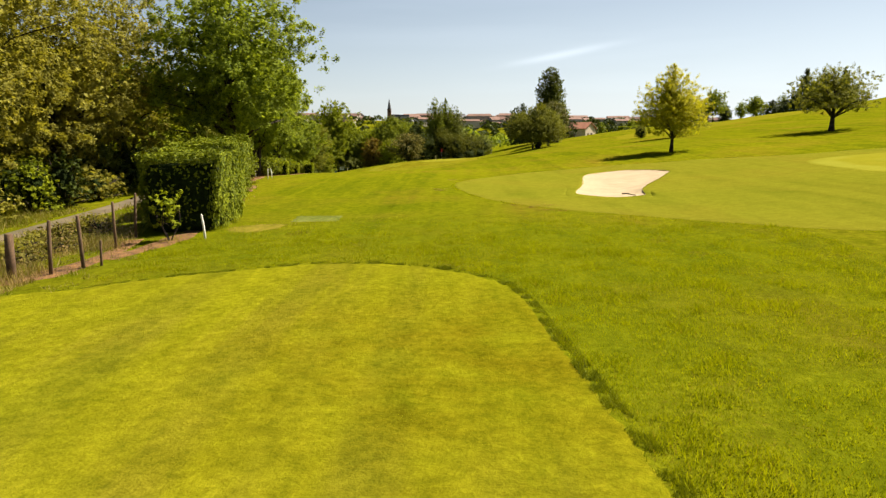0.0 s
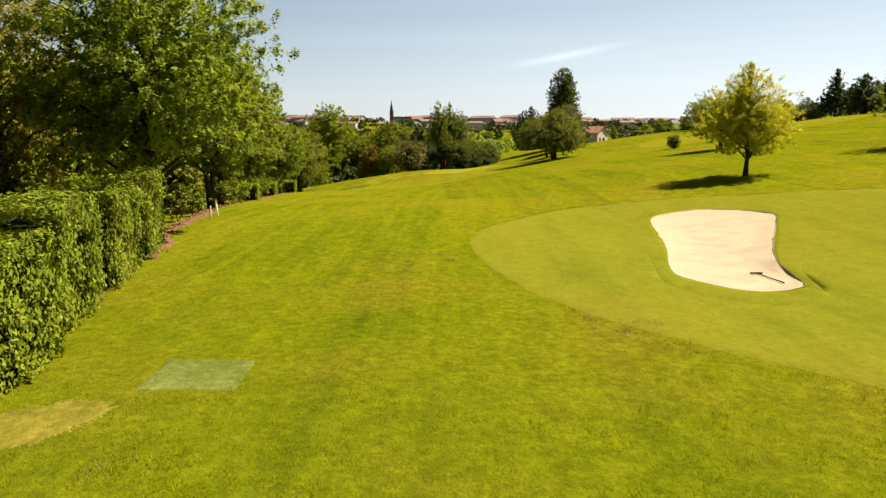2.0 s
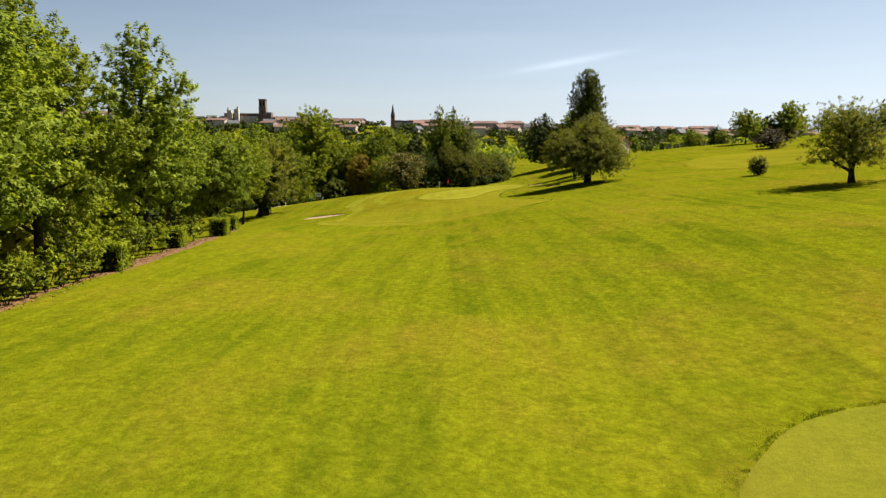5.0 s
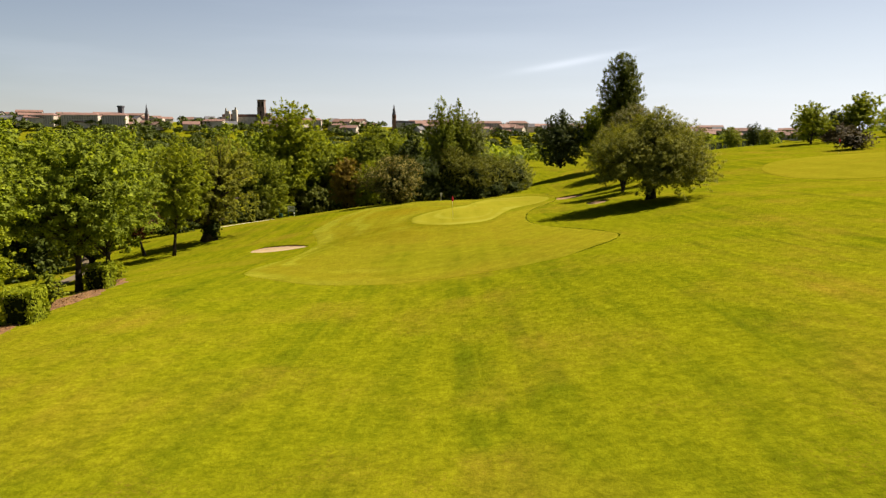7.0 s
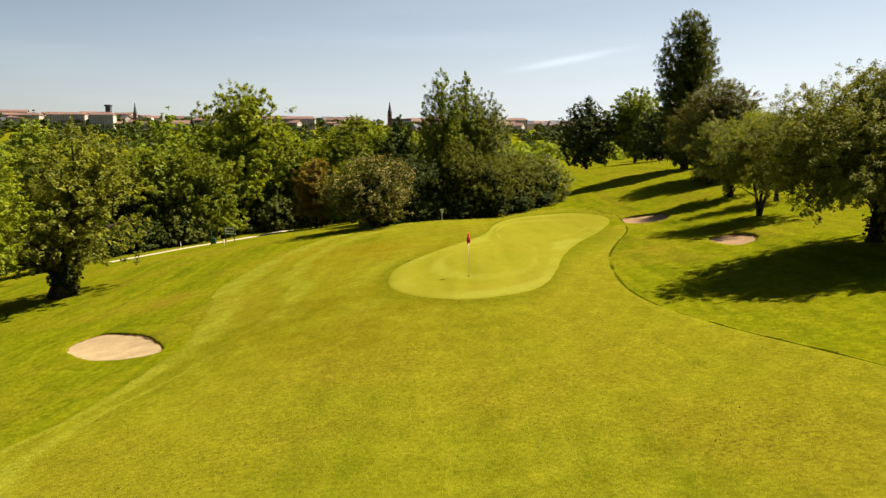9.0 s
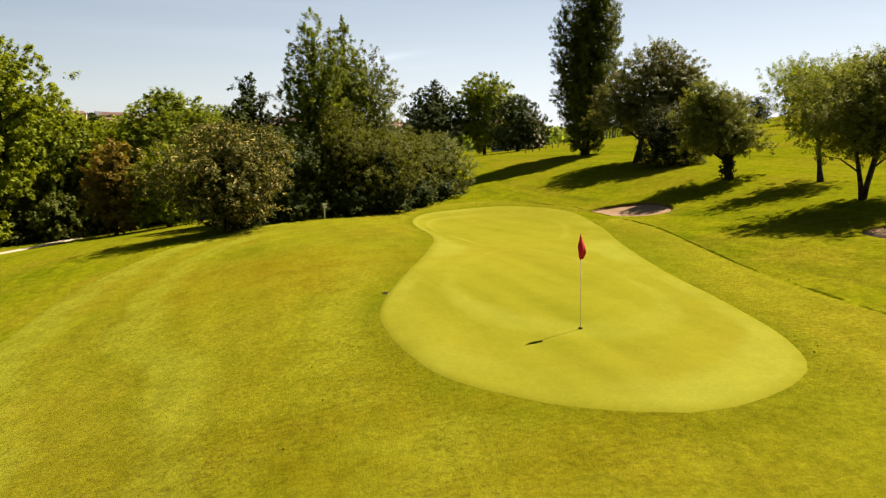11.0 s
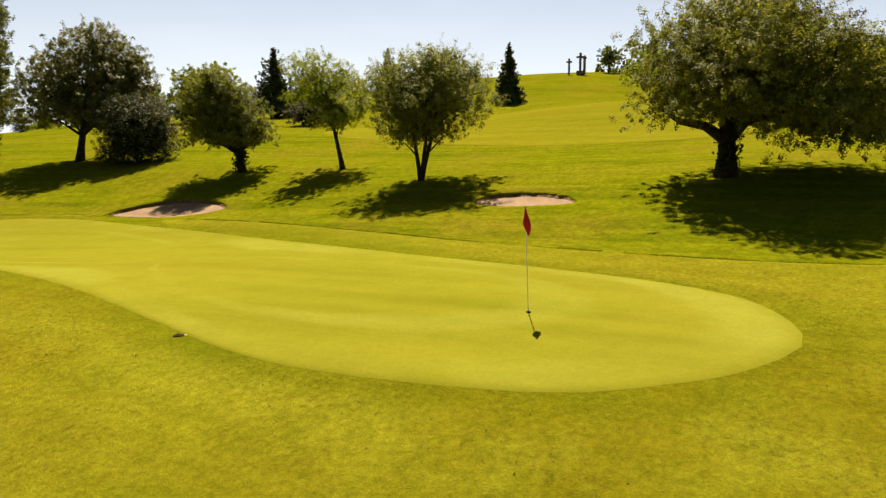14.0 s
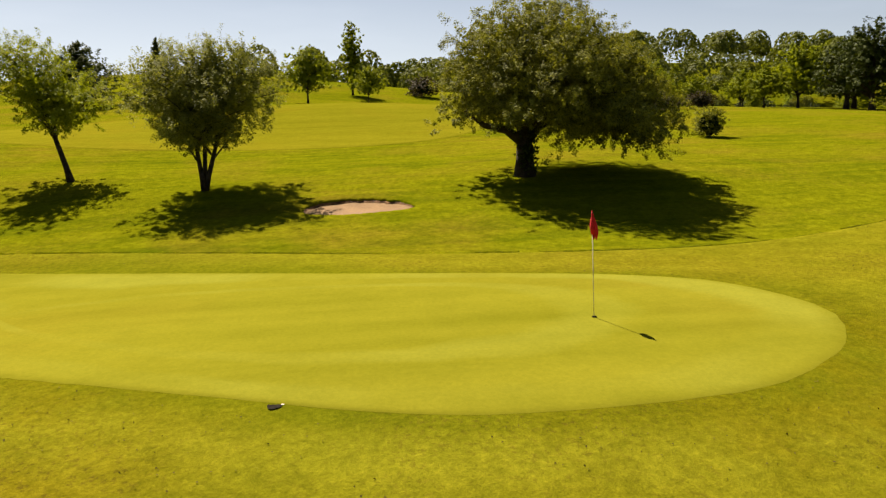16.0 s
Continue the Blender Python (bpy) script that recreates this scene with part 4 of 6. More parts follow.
def bush(name, at, label, height, radius, leaf, leaves=3500, size=0.17, seed=1, group="", squash=1.0, low=0.05, kind="dome", category="bush", turn=0.0, corners=4, core=0.5, rough=0.22):
    """A low shrub: short stems, a near-black core painted for the inner shade, and leaves to the ground."""
    rng = np.random.RandomState(seed)
    t = thing(name, (at[0], at[1], land_at(*at) - 0.03), label, category, group, turn)
    p, n, s, c = crown_points(rng, kind, height, low, radius, max(160, leaves // 26), leaves, max(0.2, radius * 0.17), squash=squash, rough=rough, hollow=0.28, loose_share=0.6)
    p[:, 2] = np.maximum(p[:, 2], 0.03)
    child("foliage", quads_mesh("foliage", leaf_quads(rng, p, n, size * s, 0.55, corners), leaf), t)
    stems = [tube([(0, 0, -0.05), tuple(q * np.array([0.4, 0.4, 0.55])), tuple(q)], [0.05, 0.035, 0.01], 5) for q in c[:16]]
    v, f = join(stems)
    child("stemwork", mesh_of("stemwork", v, f, BARK, True), t)
    # solid dark core: shade between the leaves put into its colour
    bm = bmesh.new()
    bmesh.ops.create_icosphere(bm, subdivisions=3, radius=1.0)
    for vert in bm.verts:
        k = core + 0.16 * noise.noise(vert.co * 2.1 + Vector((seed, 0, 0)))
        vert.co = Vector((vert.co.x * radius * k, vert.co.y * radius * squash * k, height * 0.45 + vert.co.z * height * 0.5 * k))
    part("shade_core", bm, SHADE_CORE, t, "near-black core standing in for shade among the leaves")
    return t


# the trees standing on the open grass
tree("oak_tree", (17.3, 70.0), "broad low holm oak with drooping crown and ivy-clad trunk", "tree", 7.9, 2.6, 3.9, "dome", LEAF_HOLM, 76000, 0.082, 900, 0.5, 0.42,
     lean=(0.0, 0.0), squash=1.0, droop=0.10, seed=11, rough=0.36, hollow=0.7, limbs=50, main_limbs=7, rise=0.15, corners=3, loose=0.3,
     lobes=[(0.4, -4.4, 5.8, 1.8, 2.6, 0.6, 0.4), (0.2, -1.4, 8.2, 2.4, 2.8, 0.5, 0.1), (-0.4, 1.7, 7.0, 2.3, 2.2, 0.35, 0.2), (2.0, -1.2, 7.3, 2.2, 2.7, 0.5, 0.18),
            (-3.3, -0.8, 6.9, 2.3, 2.8, 0.5, 0.2), (-2.6, -3.2, 5.8, 2.1, 2.3, 0.36, 0.3), (1.8, -3.6, 6.0, 2.0, 2.4, 0.35, 0.3)],
     forks=[[(0, 0.1, 1.5), (-0.1, 0.9, 2.05), (-0.2, 1.9, 2.25), (-0.3, 2.8, 2.9)], [(0, -0.1, 1.6), (0.1, -0.9, 2.6), (0.2, -2.4, 3.4), (0.3, -4.4, 4.0)],
            [(0, 0, 1.9), (-0.9, 0.2, 3.0), (-2.4, 0, 4.0)], [(0.1, 0, 1.9), (1.0, -0.2, 3.0), (2.6, -0.6, 4.2)]])
bush("ivy", (17.15, 69.95), "dark ivy clinging to the oak trunk", 2.3, 0.55, LEAF_DARK, 2200, 0.1, 12, kind="column", category="ivy")
bush("ivy", (21.15, 97.45), "dark ivy clinging to the slim trunk", 2.9, 0.5, LEAF_DARK, 2600, 0.1, 13, kind="column", category="ivy", corners=3)
bush("ivy", (-29.7, 89.4), "dark ivy wrapping the thick leaning trunk", 3.9, 1.35, LEAF_DARK, 5000, 0.16, 14, kind="fan", category="ivy", corners=3, core=0.7)
tree("golden_tree", (20.4, -0.9), "golden-leaved locust tree with slim trunk", "tree", 7.6, 1.5, 3.0, "yew", LEAF_YELLOW, 70000, 0.085, 900, 0.45, 0.17, seed=21, rough=0.22, hollow=0.75, droop=0.04, main_limbs=8, loose=0.4, corners=3)
tree("hawthorn_tree", (32.2, 35.6), "small spreading green tree with short trunk", "tree", 6.8, 1.2, 3.4, "dome", LEAF_OLIVE, 42000, 0.1, 700, 0.45, 0.26, lean=(-1.0, 0), seed=22, rough=0.36, main_limbs=8, corners=3)
bush("round_bush", (32.0, 53.2), "small round clipped bush on the slope", 2.05, 1.05, LEAF_OLIVE, 9000, 0.085, 23, kind="round", corners=3, core=0.62)
tree("field_maple", (18.0, 84.1), "multi-stemmed small tree with airy crown", "tree", 6.4, 1.6, 3.1, "vase", LEAF_OAK, 84000, 0.082, 1300, 0.5, 0.2, stems=3, seed=31, rough=0.45, lean=(0, -0.4), splay=0.8, limbs=40, main_limbs=8, rise=0.6, hollow=0.75, corners=3, loose=0.3)
tree("leaning_tree", (22.1, 90.9), "thin leaning tree with sparse light crown", "tree", 6.7, 2.2, 2.4, "round", LEAF_LIGHT, 36000, 0.085, 520, 0.5, 0.15, lean=(0.2, 1.9), seed=32, rough=0.55, bend=0.3, main_limbs=8, hollow=0.85, corners=3)
tree("rounded_tree", (21.3, 97.4), "small rounded dark green tree", "tree", 6.1, 1.5, 2.2, "dome", LEAF_OAK, 56000, 0.09, 900, 0.45, 0.24, corners=3, seed=33, lean=(-1.3, 1.2), rough=0.32, main_limbs=8, lobes=[(-0.8, 2.2, 4.9, 1.6, 1.5, 0.25, 0.1)])
bush("laurel_bush", (24.8, 109.2), "large dark glossy flowering bush", 4.6, 2.75, LEAF_BLOSSOM, 40000, 0.1, 34, kind="block", core=0.7, rough=0.12, corners=3)
tree("dense_tree", (25.6, 115.8), "dense round flowering tree", "tree", 10.3, 2.6, 4.5, "dome", LEAF_FLOWER, 80000, 0.13, 1300, 0.55, 0.3, corners=3, seed=35, lean=(1.2, -1.0), rough=0.16, main_limbs=8, hollow=0.4, loose=0.5, lobes=[(1.8, -3.0, 8.4, 2.6, 2.6, 0.35, 0.05)])
tree("poplar_tree", (28.2, 131.0), "tall dark columnar poplar", "tree", 19.3, 0.3, 3.6, "spindle", LEAF_POPLAR, 110000, 0.19, 2200, 0.7, 0.42, seed=36, rough=0.3, limbs=50, main_limbs=8, rise=0.9, hollow=0.4, loose=0.45, corners=3)
tree("slope_tree", (41.3, 11.9), "spreading tree with dark trunk on the slope", "tree", 6.8, 1.9, 4.0, "dome", LEAF_OLIVE, 26000, 0.13, 480, 0.5, 0.28, seed=37, rough=0.36, main_limbs=8, corners=3)

# the row along the boundary
tree("boundary_tree", (-14.4, -16.4), "big dark-green maple standing in the hedge line", "tree", 14.2, 2.6, 5.5, "round", LEAF_MAPLE, 66000, 0.165, 760, 0.8, 0.3, seed=41, rough=0.32, loose=0.06, corners=3, group="boundary trees", limbs=46, main_limbs=8, hollow=0.5)
tree("boundary_tree", (-16.9, -0.4), "tall maple with paired trunks in the hedge line", "tree", 12.2, 2.6, 4.5, "tall", LEAF_MAPLE, 60000, 0.165, 700, 0.75, 0.28, stems=2, seed=42, corners=3, group="boundary trees", splay=0.5, main_limbs=8, hollow=0.5)
tree("boundary_tree", (-19.2, 9.0), "tall light-green tree in the boundary row", "tree", 13.0, 2.2, 3.6, "tall", LEAF, 40000, 0.18, 640, 0.7, 0.24, seed=43, corners=3, group="boundary trees", main_limbs=8, hollow=0.5)
tree("boundary_tree", (-20.8, 24.5), "tall green poplar in the boundary row", "tree", 14.8, 2.0, 3.4, "tall", LEAF_MAPLE, 28000, 0.2, 520, 0.7, 0.24, seed=44, corners=3, group="boundary trees", rough=0.35, main_limbs=8, hollow=0.5)
tree("boundary_tree", (-24.5, 37.5), "dark pointed tree in the boundary row", "tree", 11.6, 2.4, 3.4, "tall", LEAF_MAPLE, 20000, 0.22, 380, 0.7, 0.24, seed=45, corners=3, group="boundary trees", main_limbs=8, hollow=0.5)
tree("boundary_tree", (-23.2, 46.5), "young spreading maple beside a clipped box hedge", "tree", 9.6, 2.5, 4.0, "round", LEAF_MAPLE, 30000, 0.19, 560, 0.65, 0.22, seed=46, corners=3, group="boundary trees", main_limbs=8, hollow=0.5)
tree("boundary_tree", (-29.0, 62.0), "green maple in the boundary row", "tree", 10.5, 2.2, 4.0, "round", LEAF_MAPLE, 20000, 0.23, 380, 0.7, 0.22, seed=47, corners=3, group="boundary trees", main_limbs=8, hollow=0.5)
tree("young_tree", (-30.2, 79.0), "slender young tree with light crown", "tree", 12.6, 2.4, 3.3, "tall", LEAF_LIGHT, 26000, 0.17, 460, 0.6, 0.17, seed=48, rough=0.4, main_limbs=8, lean=(1.1, 0.0), corners=3)
tree("copper_tree", (-35.5, 84.0), "slim copper-leaved ornamental tree", "tree", 9.0, 1.8, 3.4, "tall", LEAF_RED, 18000, 0.17, 300, 0.5, 0.18, seed=49, main_limbs=8, lean=(-3.4, 0.0), corners=3)
tree("leaning_oak", (-30.0, 89.5), "thick-trunked tree leaning over the grass", "tree", 12.4, 2.2, 4.8, "dome", LEAF_OLIVE, 26000, 0.2, 520, 0.7, 0.85, seed=50, lean=(2.4, 0.3), rough=0.36, main_limbs=8)

# the tall trees beyond the road
for rx_, ry_, rh_, rr_, rs_ in ((-20.6, -42.0, 11.5, 4.4, 51), (-22.2, -33.0, 14.0, 4.8, 52), (-22.6, -24.0, 12.0, 4.0, 53), (-23.0, -14.0, 15.0, 4.6, 54)):
    tree("roadside_tree", (rx_, ry_), "tall yellow-green tree beyond the road", "tree", rh_, 1.6, rr_, "round", LEAF_ROAD, 50000, 0.15, 700, 0.7, 0.26, seed=rs_, rough=0.35, corners=3, group="roadside trees", main_limbs=8, hollow=0.55)

# the thicket behind the green
bush("thicket_bush", (-8.9, 104.4), "tall bush with creamy leaf tips at the thicket edge", 6.6, 3.4, LEAF_CREAM, 30000, 0.15, 61, "thicket bushes", core=0.5, rough=0.5, corners=3, kind="round", low=0.3)
bush("thicket_bush", (-6.2, 111.8), "dense dark bush at the thicket edge", 6.8, 3.4, LEAF_DARK, 22000, 0.16, 62, "thicket bushes", core=0.5, rough=0.45, corners=3, kind="round", low=0.2)
bush("thicket_bush", (-1.3, 113.9), "tall yellow-green bush overhanging the thicket edge", 8.2, 3.1, LEAF_THICKET, 30000, 0.14, 69, "thicket bushes", core=0.62, rough=0.5, corners=3, kind="round", low=0.6)
tree("young_poplar", (-2.5, 115.8), "tall pointed light-green tree above the thicket", "tree", 15.6, 0.6, 2.8, "tall", LEAF, 56000, 0.15, 800, 0.6, 0.22, seed=63, rough=0.3, limbs=40, hollow=0.5, main_limbs=8, rise=0.7, corners=3)
tree("young_poplar", (0.0, 117.6), "tall slim light-green tree above the thicket", "tree", 15.2, 0.8, 2.4, "tall", LEAF, 40000, 0.15, 700, 0.6, 0.2, seed=60, rough=0.3, limbs=40, hollow=0.5, main_limbs=8, rise=0.7, corners=3)
tree("thicket_poplar", (2.2, 119.0), "airy silvery tree above the thicket", "tree", 13.2, 2.0, 3.0, "round", LEAF_SILVER, 30000, 0.15, 520, 0.7, 0.2, seed=64, rough=0.34, main_limbs=8, corners=3)
tree("thicket_poplar", (-7.3, 117.5), "dark narrow tree in the thicket", "tree", 11.4, 0.8, 2.8, "tall", LEAF_DARK, 26000, 0.18, 420, 0.6, 0.2, seed=65, main_limbs=8, corners=3)
bush("thicket_bush", (1.8, 114.4), "dense dark green bush beside the apron", 6.4, 3.2, LEAF_THICKET, 26000, 0.14, 66, "thicket bushes", core=0.62, rough=0.42, corners=3, kind="round", low=0.3)
bush("thicket_bush", (5.4, 119.0), "dense green bush beside the apron", 6.2, 3.3, LEAF_THICKET, 26000, 0.14, 67, "thicket bushes", core=0.62, rough=0.4, corners=3, kind="round", low=0.3)
bush("thicket_bush", (9.0, 122.2), "rounded olive bush at the end of the thicket", 5.5, 3.1, LEAF_SILVER, 22000, 0.14, 68, "thicket bushes", core=0.58, rough=0.3, corners=3)
# low dark-leaved bushes added to stand for the shade under the overhanging thicket
for i, (bx_, by_, bh_) in enumerate([(-8.4, 107.0, 2.6), (-5.4, 109.6, 2.8), (-3.6, 111.6, 2.9), (-0.4, 111.7, 2.3), (2.7, 113.0, 2.4), (5.6, 115.8, 2.3), (8.2, 118.8, 2.2)]):
    bush("thicket_undergrowth", (bx_, by_), "low dark bush added for the shade at the thicket foot", bh_, 1.9, LEAF_DARK, 6000, 0.13, 600 + i, "thicket undergrowth", core=0.7, rough=0.35, corners=3)
tree("backdrop_yew", (26.7, 190.0), "dark broad conifer behind the fairway", "tree", 15.0, 0.6, 5.8, "yew", LEAF_PINE, 26000, 0.36, 700, 0.9, 0.3, seed=70, hollow=0.35, corners=3, loose=0.45, main_limbs=8)
tree("backdrop_maple", (36.8, 190.0), "round leafy tree beside the house", "tree", 15.0, 1.6, 5.5, "round", LEAF_LIGHT, 26000, 0.36, 600, 0.9, 0.28, seed=71, hollow=0.4, corners=3, loose=0.3, main_limbs=8)
tree("backdrop_pine", (37.6, 175.2), "bushy pine beside the house", "tree", 9.2, 0.1, 4.8, "dome", LEAF_PINE, 22000, 0.32, 600, 0.6, 0.2, seed=72, hollow=0.35, rise=0.6, corners=3, loose=0.5, main_limbs=8)

tree("bronze_tree", (-21.0, 141.0), "bronze-tinted bush at the wood edge", "tree", 10.0, 0.5, 3.4, "round", LEAF_AUTUMN, 14000, 0.3, 320, 0.8, 0.2, corners=3, seed=76, rough=0.4)
tree("tall_wood_tree", (-33.0, 148.0), "tall light-green tree rising above the wood", "tree", 22.4, 4.5, 6.2, "round", LEAF_LIGHT, 36000, 0.33, 560, 1.0, 0.35, corners=3, seed=75, rough=0.4, main_limbs=8)

# woods: a few grown kinds, repeated
WOOD = [
    tree("wood_tree", (-42, 136), "leafy tree of the wood edge", "tree", 13.0, 0.8, 5.0, "round", LEAF, 9000, 0.42, 420, 1.0, 0.3, seed=81, group="wood trees", hollow=0.45, corners=3),
    tree("wood_tree", (-31, 154), "tall leafy tree of the wood edge", "tree", 15.5, 1.0, 4.6, "tall", LEAF_MAPLE, 9000, 0.42, 420, 1.0, 0.3, seed=82, group="wood trees", hollow=0.45, corners=3),
    tree("wood_tree", (-20, 156), "light-green tree of the wood edge", "tree", 12.0, 0.6, 4.8, "dome", LEAF_LIGHT, 9000, 0.42, 420, 1.0, 0.3, seed=83, group="wood trees", hollow=0.45, corners=3),
    tree("wood_tree", (-50, 126), "dark tree of the wood edge", "tree", 12.5, 0.5, 4.6, "dome", LEAF_DARK, 9000, 0.42, 420, 1.0, 0.3, seed=84, group="wood trees", hollow=0.45, corners=3),
    tree("wood_tree", (-60, 120), "olive-green tree of the wood edge", "tree", 11.0, 0.5, 4.2, "round", LEAF_OLIVE, 9000, 0.42, 420, 1.0, 0.3, seed=85, group="wood trees", hollow=0.45, corners=3),
]
FINE_WOOD = [
    tree("wood_tree", (-46, 141), "leafy tree of the wood edge", "tree", 13.5, 0.6, 5.0, "round", LEAF, 18000, 0.33, 520, 0.9, 0.3, seed=86, group="wood trees", hollow=0.45, corners=3, loose=0.3),
    tree("wood_tree", (-36, 143), "light-green tree of the wood edge", "tree", 12.0, 0.5, 4.8, "dome", LEAF_LIGHT, 18000, 0.33, 520, 0.9, 0.3, seed=87, group="wood trees", hollow=0.45, corners=3, loose=0.3),
]
UNDER = [
    bush("undergrowth_bush", (-40, 133), "dark bush under the wood edge", 4.6, 3.4, LEAF_DARK, 7000, 0.24, 91, "undergrowth", corners=3),
    bush("undergrowth_bush", (-24, 153), "dark green bush under the wood edge", 4.8, 3.2, LEAF_HILL, 7000, 0.24, 92, "undergrowth", corners=3),
]


def plant(kind, x, y, k, turn):
    return copy_thing(kind, pose(x, y, land_at(x, y) - 0.05, 0, 0, turn) @ Matrix.Diagonal((k, k, k * (0.92 + 0.16 * ((turn * 7) % 1)), 1)))


wood_rng = np.random.RandomState(5)


def wood_band(points, kinds, low, high):
    for x, y in points:
        k = wood_rng.uniform(low, high)
        plant(kinds[wood_rng.randint(len(kinds))], x + wood_rng.uniform(-1.5, 1.5), y + wood_rng.uniform(-1.5, 1.5), k, wood_rng.uniform(0, 360))


# behind the green and the gravel path, which curves round their foot
wood_band([(-54 + 4.2 * i, 131.0 + 1.0 * (i % 3)) for i in range(5)] + [(-36 + 4.0 * i, 146 + 1.5 * i) for i in range(6)], UNDER, 0.8, 1.2)
wood_band([(-58 + 5.2 * i, 138 + 2.0 * (i % 2)) for i in range(5)] + [(-34 + 5.0 * i, 152 + 1.5 * (i % 2)) for i in range(5)], FINE_WOOD, 0.8, 1.05)
plant(FINE_WOOD[1], -22.0, 156.5, 1.25, 30)
plant(FINE_WOOD[0], -16.0, 158.5, 1.3, 130)
plant(FINE_WOOD[1], -15.5, 139.0, 0.8, 70)
plant(WOOD[0], -9.0, 151.0, 1.0, 200)
wood_band([(-72 + 7.0 * i, 160 + 4.0 * (i % 2)) for i in range(10)], WOOD, 1.15, 1.45)
# closing the valley to the west
wood_band([(-62 - 9 * (i % 4), 100 + 10 * (i // 4) + 4 * (i % 2)) for i in range(16)], WOOD, 0.9, 1.3)
wood_band([(-42.5, 113.0), (-46.0, 117.0), (-44.0, 122.0), (-41.0, 126.0)], UNDER, 0.7, 0.95)
# along the road
wood_band([(-40 - 3.0 * (i % 2) - 0.06 * i * i, 26 + 9.5 * i) for i in range(10)], WOOD, 0.75, 1.0)
wood_band([(-26 - 2.5 * (i % 2) - 0.35 * i, -18 + 8.5 * i) for i in range(5)], [WOOD[2], WOOD[4], WOOD[0]], 0.75, 1.0)
wood_band([(-33, -52 + 9 * i) for i in range(9)], WOOD, 0.9, 1.15)
wood_band([(-21.5 - 0.25 * i, -38 + 5.5 * i) for i in range(9)], UNDER, 0.45, 0.75)

# on and beyond the upper slope
FIELD = [
    tree("field_tree", (96.0, 82.2), "light olive-green tree on the upper fairway", "tree", 8.2, 2.0, 3.7, "dome", LEAF_LIGHT, 14000, 0.24, 320, 0.55, 0.16, seed=101, group="field trees", rough=0.4, corners=3, loose=0.4),
    tree("field_tree", (152.0, 97.7), "round tree on the skyline", "tree", 5.6, 1.6, 2.7, "round", LEAF, 5000, 0.3, 110, 0.5, 0.2, seed=102, group="field trees", corners=3),
    tree("field_conifer", (92.0, 112.5), "broad dark clipped conifer on the slope", "tree", 8.8, 0.1, 4.3, "yew", LEAF_PINE, 15000, 0.3, 400, 0.7, 0.3, seed=103, loose=0.6, hollow=0.4, group="field trees", corners=3),
    tree("field_conifer", (91.0, 102.2), "pointed dark spruce on the slope", "tree", 8.8, 0.1, 2.9, "tiers", LEAF_PINE, 16000, 0.3, 700, 0.5, 0.22, seed=104, loose=0.6, hollow=0.45, rough=0.12, rise=0.0, group="field trees", corners=3),
    bush("field_bush", (130, 60.7), "dark round bush on the slope", 4.1, 3.4, LEAF_PURPLE, 5500, 0.26, 105, "field bushes", corners=3),
]
plant(FIELD[0], 113, 72.4, 0.8, 40)
tree("field_poplar", (125.0, 74.8), "tall slim light-green poplar on the slope", "tree", 13.6, 1.0, 2.3, "spindle", LEAF_LIGHT, 9000, 0.34, 300, 0.6, 0.2, seed=107, corners=3, rough=0.4, rise=0.9)
tree("cedar_tree", (109.1, 157.0), "tall dark cedar with layered branches", "tree", 14.0, 0.4, 8.0, "tiers", LEAF_PINE, 16000, 0.45, 900, 0.7, 0.35, seed=108, corners=3, rough=0.14, rise=0.0, hollow=0.5, loose=0.6)
plant(FIELD[2], 101.0, 160.9, 0.75, 10)
plant(FIELD[2], 106.0, 164.0, 0.7, 130)
plant(FIELD[2], 112.0, 143.0, 1.05, 230)
plant(FIELD[4], 61.4, 118.2, 0.85, 10)
plant(FIELD[3], 130, 142.0, 1.3, 75)
plant(FIELD[0], 65, 139.0, 1.0, 310)
plant(FIELD[0], 84, 134.0, 0.8, 95)
plant(FIELD[0], 77.1, 145.3, 1.2, 160)
plant(FIELD[2], 73.0, 147.0, 0.75, 60)
plant(FIELD[4], 70, 138.0, 0.9, 120)
# the park trees beyond the round bush: pale ones in the open, darker ones in their shade
plant(FIELD[0], 105.0, -3.2, 1.5, 15)
plant(FIELD[0], 108.0, 1.5, 0.95, 140)
for kind, x, y, k, turn in ((0, 122.0, -2.2, 0.95, 60), (0, 126.0, -5.0, 0.8, 200), (1, 140.0, 6.5, 1.5, 310), (0, 136.0, 0.5, 0.9, 85), (0, 118.0, 20.5, 1.2, 20),
                            (0, 150.0, 11.0, 1.2, 170), (0, 128.0, 13.0, 1.05, 250), (4, 120.0, 7.3, 0.85, 300), (4, 100.0, 24.0, 0.75, 50)):
    plant(FIELD[kind], x, y, k, turn)
PARK = tree("park_tree", (86.0, -2.5), "dark ivy-clad tree of the park edge", "tree", 13.5, 2.4, 5.2, "dome", LEAF_DARK, 18000, 0.3, 420, 0.8, 0.45, seed=109, corners=3, group="park trees", rough=0.3)
plant(PARK, 93.0, -3.5, 0.92, 140)
plant(PARK, 82.5, -6.0, 1.0, 220)
plant(PARK, 97.0, -8.0, 0.9, 300)
plant(PARK, 90.0, -14.0, 1.05, 80)
wood_band([(168 + 9 * (i % 3), -62 + 10.0 * i) for i in range(12)], [WOOD[0], WOOD[2], WOOD[4]], 0.40, 0.55)
wood_band([(184 + 6 * (i % 2), -70 + 7.0 * i) for i in range(14)], [WOOD[0], WOOD[1], WOOD[4]], 0.42, 0.54)
wood_band([(176 + 6 * (i % 2), -66 + 7.0 * i) for i in range(13)], UNDER, 0.7, 1.0)
wood_band([(42 + 9.0 * i, 204 + 6 * (i % 3)) for i in range(11)], WOOD, 0.36, 0.52)
